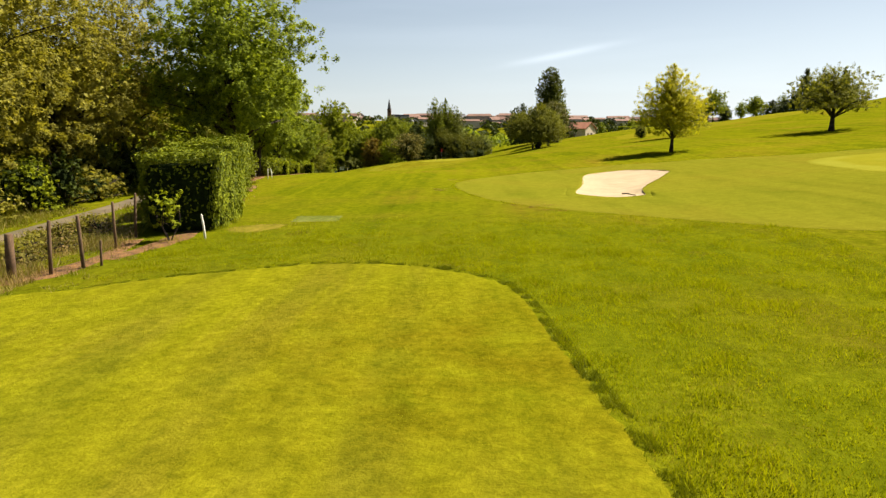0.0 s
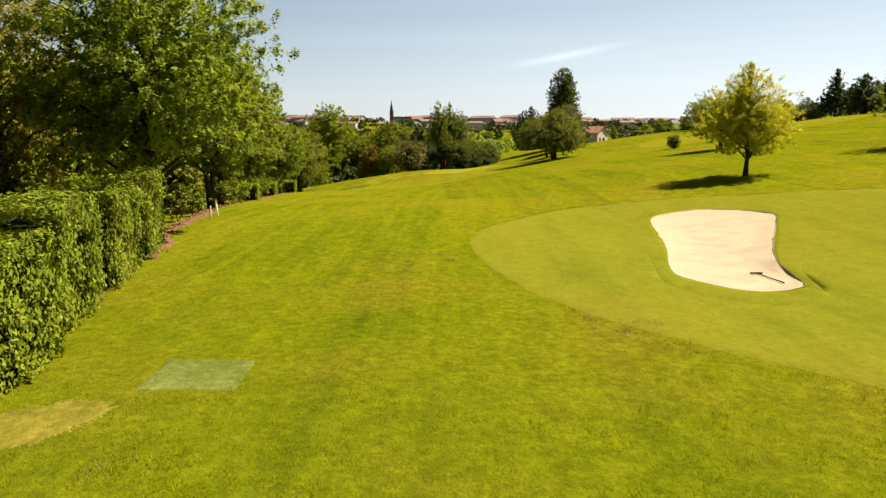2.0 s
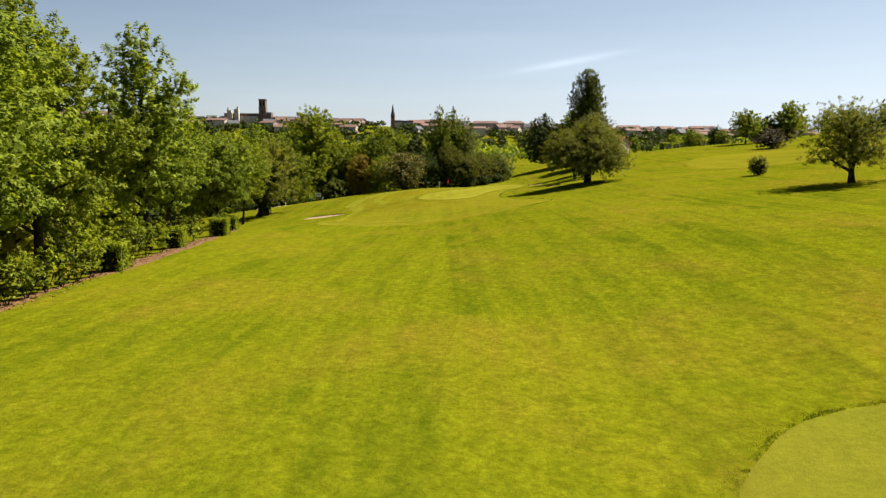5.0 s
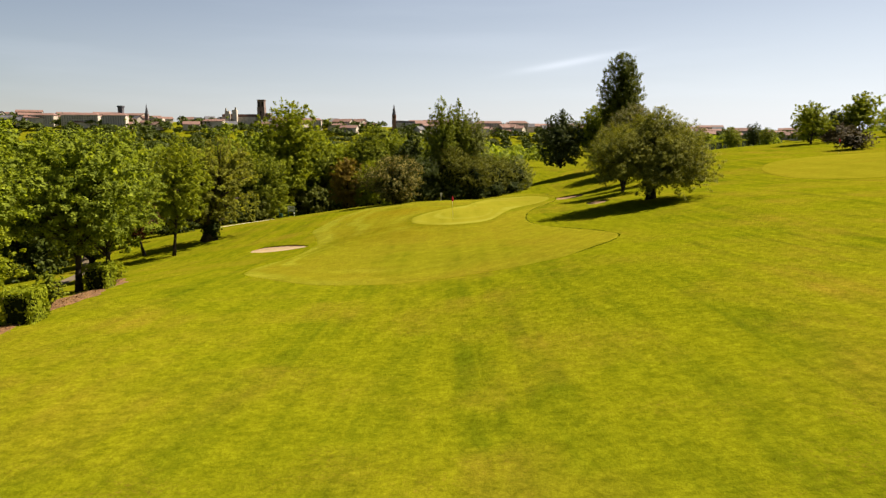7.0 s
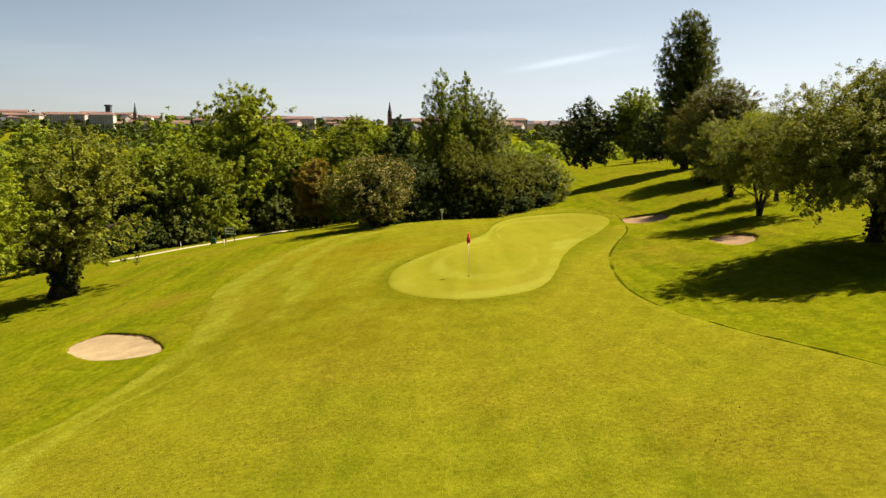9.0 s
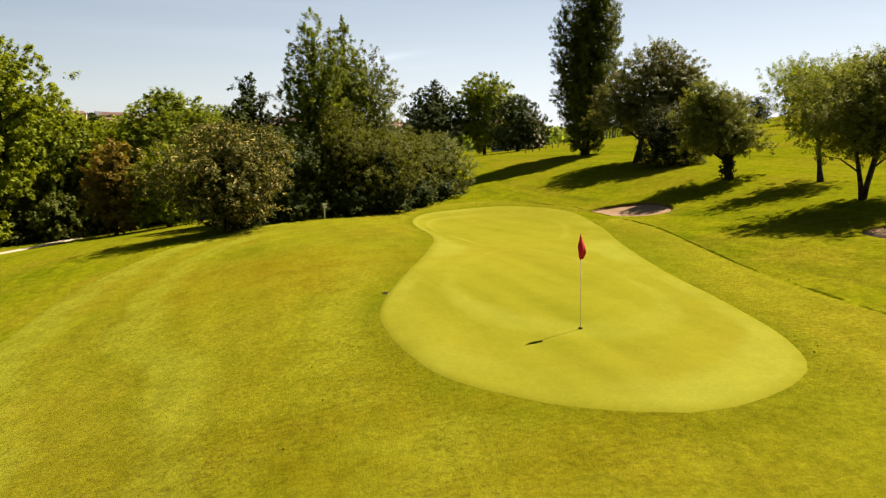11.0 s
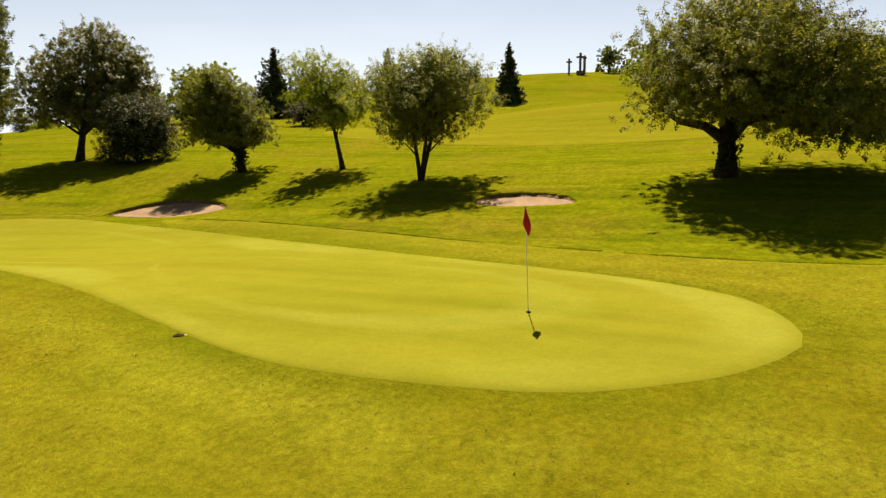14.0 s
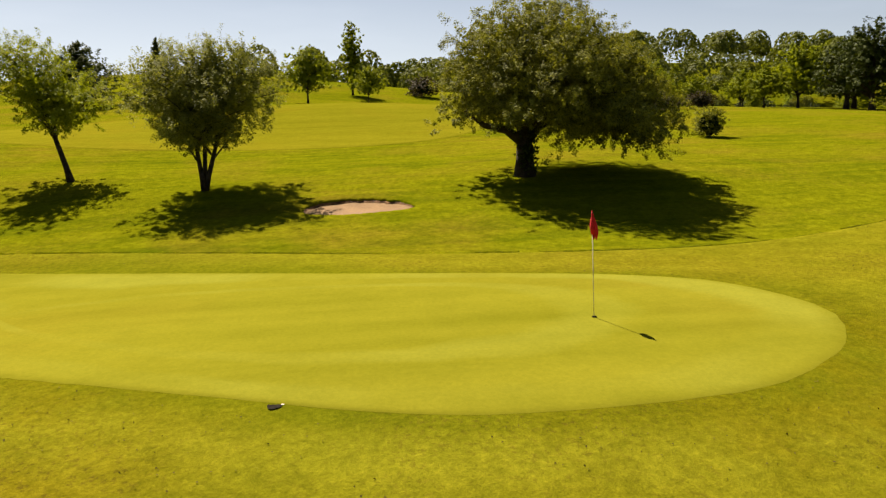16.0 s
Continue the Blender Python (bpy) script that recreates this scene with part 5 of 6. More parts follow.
wood_band([(70 + 9.0 * i, 186 + 4 * (i % 2)) for i in range(5)], WOOD, 0.4, 0.6)


def far_woods(name, count, seed, spread, height, radius, per, size, mat, label):
    """A far canopy: many tree heads of loose leaf clumps, joined."""
    rng = np.random.RandomState(seed)
    x, y = rng.uniform(spread[0], spread[1], count), rng.uniform(spread[2], spread[3], count)
    z = land(x, y)
    r, h = rng.uniform(0.7, 1.3, count) * radius, rng.uniform(0.75, 1.25, count) * height
    d = rng.normal(size=(count, per, 3))
    d /= np.linalg.norm(d, axis=2, keepdims=True)
    d[:, :, 2] = np.abs(d[:, :, 2]) * 1.2 - 0.45
    p = np.stack([x[:, None] + d[:, :, 0] * r[:, None], y[:, None] + d[:, :, 1] * r[:, None], z[:, None] + h[:, None] * (0.55 + 0.42 * d[:, :, 2])], 2).reshape(-1, 3)
    n = d.reshape(-1, 3) + 0.5 * rng.normal(size=(count * per, 3)) + np.array([0, 0, 0.3])
    tagged(new(name, quads_mesh(name, leaf_quads(rng, p, n, size * 1.25, 0.8, 3), mat)), label, "woods", kind="stuff")


far_woods("far_woods", 420, 301, (-900, 700, 230, 760), 13, 6.5, 150, 2.0, LEAF_MAPLE, "distant leafy woods in the valley")
far_woods("far_woods", 500, 302, (-1100, 900, 760, 1180), 14, 9.0, 80, 3.4, LEAF_DARK, "distant woods below the town")
far_woods("far_woods", 900, 303, (-1000, 850, 1170, 1330), 11, 8.0, 44, 4.4, LEAF_DARK, "trees among the town roofs")
far_woods("far_woods", 420, 304, (195, 420, -230, 120), 15, 5.0, 300, 1.15, LEAF_HILL, "wooded hill beyond the course")


# ---------------------------------------------------------------- hedges
def hedge_block(at, turn, sx, sy, sz, label, seed, leaf=None, density=300, size=0.13, group="hedge blocks", ragged=0.0):
    """A clipped hedge block: near-black core in place of inner shade, bare stems, and leaves over its faces."""
    rng = np.random.RandomState(seed)
    t = thing("hedge_block", (at[0], at[1], land_at(*at) - 0.03), label, "hedge", group, turn)
    area = 2 * sy * sz + 2 * sx * sz + sx * sy
    n = int(area * density)
    u = rng.uniform(0, 1, (n, 3))
    pick = rng.choice(5, n, p=np.array([sy * sz, sy * sz, sx * sz, sx * sz, sx * sy]) / area)
    p = np.c_[(u[:, 0] - 0.5) * sx, (u[:, 1] - 0.5) * sy, 0.08 + u[:, 2] * (sz - 0.08)]
    nor = np.zeros((n, 3))
    for k, (axis, sign) in enumerate([(0, -1), (0, 1), (1, -1), (1, 1), (2, 1)]):
        m = pick == k
        half = (sx, sy, sz)[axis]
        p[m, axis] = sign * half / 2 if axis < 2 else sz
        nor[m, axis] = sign
    wav = np.array([noise.noise((a * 1.3 + seed, b * 1.3, c * 1.3)) for a, b, c in p])
    thin = np.array([noise.noise((a * 2.6, b * 2.6 + seed, c * 2.6)) for a, b, c in p]) > -0.22 - rng.uniform(0, 0.5, n)
    shady = pick == 2
    p += nor * np.where(shady, wav * 0.08 + rng.uniform(-0.2, 0.0, n), wav * 0.2 + rng.uniform(-0.34, 0.04, n))[:, None]
    if ragged:
        # uneven growth: hollows and bulges, thin foot, a lifted and sunken top
        swell = np.array([noise.noise((a * 0.62 + 3.0 * seed, b * 0.62, c * 0.62)) for a, b, c in p])
        p += nor * (swell * ragged)[:, None]
        tops = np.array([noise.noise((a * 0.8, b * 0.8 + 2.0 * seed, 5.0)) for a, b, c in p])
        p[:, 2] += np.clip((p[:, 2] / sz - 0.6) / 0.4, 0, 1) * tops * ragged * 0.9
        thin &= rng.uniform(0, 1, n) < 0.15 + 1.1 * np.clip(p[:, 2] / 0.9, 0, 1)
        gaps = np.array([noise.noise((a * 1.7, b * 1.7 + 4.0 * seed, c * 1.7)) for a, b, c in p])
        thin &= gaps > -0.14 - rng.uniform(0, 0.4, n)
        round_off = np.clip(p[:, 1] / (sy / 2) - 0.72, 0, 1)
        p[:, 0] *= 1 - 0.35 * round_off
        p[:, 2] *= 1 - 0.15 * round_off
    thin &= ~shady | (rng.uniform(0, 1, n) < 0.10 + 0.8 * np.clip((p[:, 2] - 0.93 * sz) / (0.06 * sz), 0, 1))   # nearly leafless end: the near-black core stands in for its shade
    p, nor, shady = p[thin], nor[thin], shady[thin]
    n = len(p)
    if ragged:
        # loose shoots standing off the clipped faces
        m = int(n * 0.16)
        q = rng.choice(np.flatnonzero(~shady), m)
        shoots = p[q] + nor[q] * rng.exponential(0.09, m)[:, None] + rng.normal(size=(m, 3)) * 0.06
        p, nor, n, shady = np.r_[p, shoots], np.r_[nor, nor[q]], n + m, np.r_[shady, shady[q]]
    corner = 0.1 * (np.abs(p[:, 0]) > sx * 0.45) * (np.abs(p[:, 1]) > sy * 0.45)
    p[:, :2] *= (1 - corner / max(sx, sy))[:, None]
    child("foliage", quads_mesh("foliage", leaf_quads(rng, p, nor * 1.3 + np.where(shady, 0.0, 0.15)[:, None] * np.array([0, 0, 1.0]) + np.where(shady, 0.13, 0.32)[:, None] * rng.normal(size=(n, 3)), size * 1.15, 0.5, 3), leaf or LEAF_LAUREL), t)
    # core pushed towards the -y end, its dark colour painting that end's shade
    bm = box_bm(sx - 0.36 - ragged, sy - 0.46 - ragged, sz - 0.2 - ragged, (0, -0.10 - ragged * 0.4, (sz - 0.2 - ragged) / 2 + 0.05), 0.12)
    part("shade_core", bm, SHADE_CORE, t, "near-black core standing in for shade among the leaves")
    stems = [tube([(a, b, -0.1), (a, b, 0.5)], [0.03, 0.02], 5) for a, b in zip(rng.uniform(-0.4, 0.4, 9) * sx, rng.uniform(-0.4, 0.4, 9) * sy)]
    v, f = join(stems)
    child("stemwork", mesh_of("stemwork", v, f, BARK), t)
    return t


# tall hedge, from the near end to the far end
HEDGE_LINE = [(-8.75, -40.4, 2), (-9.9, -35.6, 13), (-11.0, -30.6, 11), (-12.0, -25.7, 13)]
for i, (hx, hy, ht) in enumerate(HEDGE_LINE):
    hedge_block((hx - 0.75, hy + 2.3), ht, 2.9 - 0.15 * (i % 2), 4.0 + 0.3 * (i % 2), 2.85 + 0.22 * (i % 2), "tall clipped laurel hedge block, sunlit on one face", 200 + i, density=470, size=0.115, ragged=0.26)
for i, (hx, hy, sx, sy, sz) in enumerate([(-17.9, 13.3, 1.6, 1.7, 1.5), (-18.9, 33.9, 1.4, 1.7, 1.45), (-22.1, 46.8, 1.5, 1.7, 1.5), (-19.0, 24.5, 1.4, 1.6, 1.4)]):
    hedge_block((hx, hy), 8, sx, sy, sz, "low clipped cube of laurel hedge on bare soil", 210 + i, LEAF_LIGHT, group="cube hedges")
for i in range(8):
    hedge_block((63.4 + 4.3 * i, 193.5 + 6.6 * i), 57, 7.7, 1.7, 2.6, "low clipped hedge far across the course", 216 + i, LEAF_LIGHT, density=40, size=0.32, group="far hedges")
tree("laurel_shrub", (-9.1, -41.9), "young pale-leaved laurel shrub on bare soil", "bush", 1.7, 0.45, 0.62, "fan", LEAF_LIGHT, 520, 0.13, 40, 0.22, 0.03, stems=3, seed=220, splay=0.3, group="row shrubs", rough=0.3, limbs=8, rise=0.7)
for i, (bx, by, bh, br) in enumerate([(-14.9, -12.0, 1.9, 0.75), (-15.2, -8.6, 1.9, 0.7), (-16.1, -5.4, 1.7, 0.6), (-17.3, 3.4, 2.0, 0.75), (-17.4, 4.9, 1.9, 0.7), (-17.5, 6.4, 2.1, 0.75), (-17.6, 7.9, 1.9, 0.7),
                                     (-17.7, 9.4, 2.0, 0.75), (-17.8, 11.0, 1.9, 0.7), (-18.4, 17.0, 2.2, 0.8), (-18.6, 19.2, 1.9, 0.7), (-18.7, 21.6, 2.2, 0.8), (-19.3, 29.0, 2.0, 0.8), (-20.3, 38.2, 1.7, 0.8), (-24.6, 54.0, 1.6, 0.8)]):
    tree("row_shrub", (bx, by), "young loose-leaved laurel shrub on bare soil", "bush", bh, 0.25, br, "fan", (LEAF_LAUREL, LEAF, LEAF_LIGHT)[i % 3], 900, 0.15, 60, 0.3, 0.03, stems=3, seed=230 + i, splay=0.35, group="row shrubs",
         rough=0.35, limbs=8, rise=0.7)


def strip(name, centre, width, mat, lift, label, category, step=0.7):
    """A ribbon draped on the land along a smooth line."""
    p = np.array(centre, float)
    fine = []
    q = np.r_[[2 * p[0] - p[1]], p, [2 * p[-1] - p[-2]]]
    for i in range(1, len(q) - 2):
        a, b, c, d = q[i - 1], q[i], q[i + 1], q[i + 2]
        n = max(3, int(np.linalg.norm(c - b) / step))
        for s in np.linspace(0, 1, n, endpoint=False):
            fine.append(0.5 * (2 * b + (c - a) * s + (2 * a - 5 * b + 4 * c - d) * s * s + (3 * b - a - 3 * c + d) * s**3))
    fine = np.array(fine)
    way = np.gradient(fine, axis=0)
    way /= np.linalg.norm(way, axis=1, keepdims=True)
    side = np.c_[-way[:, 1], way[:, 0]]
    rng = np.random.RandomState(len(name))
    across = np.linspace(-0.5, 0.5, 9)
    wob = np.convolve(rng.normal(0, 1, len(fine) + 8), np.ones(9) / 9, "valid")[:len(fine)] * width * (0.75 if mat is SOIL else 0.12)
    v = []
    for k, a in enumerate(across):
        xy = fine + side * (a * width + wob * (1 if a > 0 else -1) * abs(a) * 2)[:, None]
        v.append(np.c_[xy, land(xy[:, 0], xy[:, 1]) + (lift if 0 < k < 8 else -0.02)])
    v = np.stack(v, 1).reshape(-1, 3).tolist()
    f = [(i * 9 + k, i * 9 + k + 1, (i + 1) * 9 + k + 1, (i + 1) * 9 + k) for i in range(len(fine) - 1) for k in range(8)]
    return tagged(new(name, mesh_of(name, v, f, mat, True)), label, category, kind="structure")


strip("soil_bed", [(-9.9, -45.0), (-9.1, -42.0), (-9.3, -37), (-10.5, -30), (-11.4, -26)],
      0.6, SOIL, 0.012, "bare reddish soil along the hedge foot", "soil")
strip("soil_bed", [(-11.6, -25), (-13.6, -17), (-14.6, -10), (-16.2, -3), (-17.5, 4), (-17.9, 14), (-18.4, 24), (-19.1, 33), (-21.1, 43), (-23.6, 52), (-26.5, 59)],
      1.15, SOIL, 0.02, "bare reddish soil under the boundary planting", "soil")
strip("soil_bed", [(-12.3, -49.6), (-11.3, -47.7), (-10.5, -46.6), (-10.2, -44.8), (-10.3, -42.8), (-10.8, -40.5)],
      0.85, SOIL, 0.014, "bare soil and dead stalks under the fence", "soil")
strip("road", [(-16.2, -78), (-16.8, -50), (-16.5, -38), (-16.5, -28), (-18.6, -16), (-22.5, 0), (-26, 14), (-28.5, 36), (-32, 58), (-40, 80), (-52, 100), (-70, 118)], 1.4, ASPHALT, 0.05, "narrow dusty track behind the hedge", "road")
strip("gravel_path", [(-37.4, 111.8), (-34.4, 115.0), (-32.8, 119.0), (-31.2, 125.0), (-29.6, 133), (-27.5, 140.5), (-26.0, 146.0)], 2.6, PATH_STONE, 0.05, "pale gravel footpath curving round the wood", "path")


# ---------------------------------------------------------------- fence and stakes
def post(at, height, radius, label, seed, lean=(0, 0), mat=None, name="fence_post", group="fence posts", category="post"):
    rng = np.random.RandomState(seed)
    z = land_at(*at)
    t = thing(name, (at[0], at[1], z - 0.02), label, category, group)
    v, f = tube([(0, 0, -0.3), (lean[0] * 0.5, lean[1] * 0.5, height * 0.5), (lean[0], lean[1], height - 0.03), (lean[0], lean[1], height)],
                [radius * 1.05, radius, radius * 0.95, radius * 0.7], 8)
    v = [Vector(a) + Vector(rng.normal(0, radius * 0.06, 3)) for a in v]
    child("shaft", mesh_of("shaft", v, f, mat or POST_WOOD, True), t)
    return t


FENCE_LINE = [(-11.9, -49.2), (-11.15, -47.5), (-10.4, -47.0), (-9.85, -46.3), (-10.45, -43.0), (-10.8, -40.7)]
for i, (px_, py_) in enumerate(FENCE_LINE):
    post((px_, py_), (1.3, 1.25, 1.5, 1.5, 1.55, 1.6)[i], (0.05, 0.11, 0.05, 0.05, 0.045, 0.05)[i], "weathered leaning wooden fence post", 300 + i, ((i % 3 - 1) * 0.08, 0.05 * (i % 2)))
post((-9.5, -46.0), 0.75, 0.035, "short wooden stake beside the fence", 310, (0.03, 0.02))
for i, (px_, py_) in enumerate([(-14.6, -15.4), (-15.6, -11.0), (-16.4, -7.0), (-18.2, 0.2), (-18.6, 2.0), (-19.2, 6.5), (-20.0, 12.5), (-20.6, 18.0)]):
    post((px_, py_), 1.45, 0.05, "weathered wooden fence post among the shrubs", 320 + i, ((i % 3 - 1) * 0.05, 0))


bramble_rng = np.random.RandomState(77)
for i in range(16):
    wx_, wy_ = -12.2 - 2.4 * bramble_rng.rand(), -50.0 + 0.85 * i + bramble_rng.uniform(-0.4, 0.4)
    bush("bramble", (wx_, wy_), "low bramble and weeds behind the wire fence", bramble_rng.uniform(0.35, 0.85), bramble_rng.uniform(0.5, 0.9), (LEAF_BRAMBLE, LEAF_ROAD)[i % 2], 900, 0.075, 700 + i, "brambles", core=0.3, rough=0.5, corners=3)
for i in range(9):
    wx_, wy_ = -19.4 - 1.6 * bramble_rng.rand(), -44.0 + 3.1 * i + bramble_rng.uniform(-0.8, 0.8)
    bush("verge_shrub", (wx_, wy_), "yellow-green shrub on the far side of the track", bramble_rng.uniform(1.2, 3.4), bramble_rng.uniform(0.9, 1.5), (LEAF_ROAD, LEAF_LIGHT, LEAF_DARK)[i % 3], 3200, 0.13, 740 + i, "verge shrubs", core=0.5, rough=0.45, corners=3)


def netting(a, b, height, name="wire_netting"):
    """Square wire netting between two posts: thin real wires."""
    t = thing(name, (0, 0, 0), "rusty square wire netting between the fence posts", "fence", "fence netting")
    a, b = np.array(a), np.array(b)
    rng = np.random.RandomState(int(abs(a[1]) * 10))
    pieces = []
    n = int(np.linalg.norm(b - a) / 0.16)
    for i in range(n + 1):
        x, y = a + (b - a) * i / n
        z = land_at(x, y)
        j = rng.normal(0, 0.012, 2)
        pieces.append(tube([(x, y, z + 0.02), (x + j[0], y + j[1], z + height)], [0.0014, 0.0014], 3))
    for k in np.linspace(0.06, height, 8):
        line = [(*(a + (b - a) * s), land_at(*(a + (b - a) * s)) + k - 0.03 * math.sin(math.pi * s)) for s in np.linspace(0, 1, 5)]
        pieces.append(tube(line, [0.0018] * 5, 3))
    v, f = join(pieces)
    child("net", mesh_of("net", v, f, RUST), t)
    return t


for a, b in zip(FENCE_LINE[:-1], FENCE_LINE[1:]):
    netting(a, b, 1.0)
for i, (sx_, sy_, sh_, ln) in enumerate([(-7.95, -41.7, 0.85, (-0.1, 0.0)), (-13.3, -11.4, 0.75, (0.05, 0.0)), (-13.3, -10.0, 0.75, (-0.08, 0)), (-15.9, -5.0, 0.75, (0, 0)), (-23.6, 107.0, 0.7, (0, 0)), (-34.5, 124.5, 0.8, (0, 0))]):
    post((sx_, sy_), sh_, 0.04, "white-painted boundary stake leaning in the grass", 340 + i, ln, WHITE_PAINT, "marker_stake", "marker stakes", "stake")


# ---------------------------------------------------------------- flagsticks
def flagstick(at, height=2.13, lean=(0.0, 0.0), label="red flag on a thin white flagstick in the hole"):
    t = thing("flagstick", (at[0], at[1], land_at(*at) + 0.045), label, "flag")
    v, f = tube([(0, 0, -0.12), (lean[0], lean[1], height)], [0.009, 0.008], 8)
    child("pole", mesh_of("pole", v, f, WHITE_PAINT, True), t)
    v, f = tube([(lean[0], lean[1], height), (lean[0], lean[1], height + 0.025)], [0.016, 0.01], 8)
    child("cap", mesh_of("cap", v, f, RED_CLOTH, True), t)
    # cloth hanging limp round the pole in folds, widest below its middle
    verts, faces, nu, nv = [], [], 28, 12
    for i in range(nu):
        for j in range(nv + 1):
            u, w = 2 * math.pi * i / nu, j / nv
            fold = 1 + 0.28 * math.sin(3 * u + 1.2 + 2.0 * w) + 0.16 * math.sin(5 * u + 4.0 * w)
            reach = (0.015 + 0.060 * math.sin(math.pi * min(1.0, w * 0.92) ** 1.5)) * fold
            z = height - 0.01 - (0.50 + 0.05 * math.sin(2 * u + 0.6)) * w
            verts.append((reach * math.cos(u) + lean[0] * z / height, reach * math.sin(u) - 0.05 * w + lean[1] * z / height, z))
    for i in range(nu):
        for j in range(nv):
            o, q = i * (nv + 1) + j, (i + 1) % nu * (nv + 1) + j
            faces.append((o, o + 1, q + 1, q))
    me = mesh_of("cloth", verts, faces, RED_CLOTH, True)
    cloth = child("cloth", me, t, "red nylon flag hanging in folds")
    thick = cloth.modifiers.new("thickness", "SOLIDIFY")
    thick.thickness = 0.004
    v, f = tube([(0, 0, -0.006), (0, 0, 0.004)], [0.05, 0.05], 20)
    child("cup_rim", mesh_of("cup_rim", v, f, BLACK, True), t, "dark rim of the hole")
    return t


flagstick((-0.72, 73.35), lean=(-0.035, 0.09))
flagstick((55.7, 111.4), label="red flag on the upper putting green")


def divot_hole(at):
    """An old hole by the green's edge: dark opening with a pale liner."""
    t = thing("sprinkler_hole", (at[0], at[1], land_at(*at) + 0.016), "dark open hole with a pale liner in the turf", "hole")
    ring = [(0.14 * math.cos(a) * (1 + 0.12 * math.sin(3 * a)), 0.12 * math.sin(a) * (1 + 0.1 * math.cos(2 * a))) for a in np.linspace(0, 2 * np.pi, 24, endpoint=False)]
    v = [(x, y, 0.004) for x, y in ring] + [(x * 0.8, y * 0.8, 0.002) for x, y in ring]
    f = [(k, (k + 1) % 24, 24 + (k + 1) % 24, 24 + k) for k in range(24)] + [tuple(range(24, 48))]
    child("opening", mesh_of("opening", v, f, BLACK), t)
    v, f = tube([(0.02, -0.115, 0.003), (0.02, -0.115, 0.006)], [0.026, 0.022], 14)
    child("liner", mesh_of("liner", v, f, PLASTER, True), t, "pale worn liner")
    return t


divot_hole((-4.0, 79.45))


# ---------------------------------------------------------------- rake, patch, signs
def rake(at, turn):
    t = thing("bunker_rake", at, "dark bunker rake lying on the sand", "rake", turn=turn)
    v, f = tube([(0, 0, 0.06), (0.9, 0, 0.09), (1.84, 0, 0.13)], [0.018, 0.018, 0.018], 7)
    child("handle", mesh_of("handle", v, f, BLACK, True), t, "long dark handle")
    part("head", box_bm(0.05, 0.40, 0.04, (0, 0, 0.06), 0.01), BLACK, t, "dark rake head")
    for k in range(10):
        v, f = tube([(0, -0.18 + 0.04 * k, 0.05), (0.03, -0.18 + 0.04 * k, -0.03)], [0.008, 0.005], 5)
        child("tine", mesh_of("tine", v, f, BLACK, True), t)
    return t


rake((9.55, -28.78, 0.09), -89)
patch_edge = Outline((-4.85, -37.6), [(-5.78, -36.68), (-5.3, -36.7), (-4.5, -36.82), (-3.98, -36.95), (-3.93, -37.6), (-3.93, -38.5), (-4.4, -38.5), (-5.3, -38.4), (-5.75, -38.34), (-5.77, -37.5)])
sheet("faded_patch", patch_edge, FADED_TURF, 0.012, "faded grey-green painted patch on the grass", 8, 120, 0.02)


dry_edge = Outline((-6.7, -39.6), [(-7.75, -39.3), (-7.0, -38.9), (-6.3, -38.8), (-5.85, -39.2), (-5.9, -39.75), (-6.25, -40.3), (-6.75, -40.75), (-7.5, -40.2)])
sheet("dry_patch", dry_edge, STRAW_TURF, 0.02, "dry straw-coloured patch at the hedge foot", 8, 120, 0.09)


def sign_board(at, turn):
    t = thing("hole_sign", (at[0], at[1], land_at(*at)), "green golf hole sign board on a dark stand beside the path", "sign", turn=turn)
    for x in (-0.55, 0.55):
        part("leg", box_bm(0.08, 0.08, 1.7, (x, 0, 0.8), 0.01), BOARD_GREEN, t)
    board = part("board", box_bm(1.3, 0.05, 0.95, (0, -0.02, 1.25), 0.015), BOARD_GREEN, t)
    part("panel", box_bm(1.16, 0.012, 0.5, (0, -0.055, 1.42)), WHITE_PAINT, board, "pale picture panel")
    part("panel", box_bm(0.8, 0.012, 0.2, (0.1, -0.068, 1.42)), MAT_GREY, board, "green picture strip")
    part("panel", box_bm(1.12, 0.012, 0.16, (0, -0.055, 0.98)), WHITE_PAINT, board, "pale lower strip")
    return t


sign_board((-26.6, 118.6), -14)
bin_ = thing("litter_bin", (-27.9, 117.0, land_at(-27.9, 117.0)), "dark green litter bin on a post", "bin")
part("body", box_bm(0.42, 0.42, 0.6, (0, 0, 0.42), 0.04), BOARD_GREEN, bin_)
part("upright", box_bm(0.1, 0.1, 1.7, (-0.3, 0, 0.8), 0.01), BOARD_GREEN, bin_)


def marker_post(at):
    t = thing("direction_post", (at[0], at[1], land_at(*at)), "short white direction post with small plates", "sign")
    part("pole", box_bm(0.09, 0.09, 1.15, (0, 0, 0.5), 0.01), WHITE_PAINT, t)
    part("plate", box_bm(0.34, 0.06, 0.16, (0, -0.06, 1.05), 0.01), WHITE_PAINT, t)
    part("plate", box_bm(0.3, 0.06, 0.14, (0.03, -0.06, 0.85), 0.01), WHITE_PAINT, t)
    return t


marker_post((-2.5, 109.6))


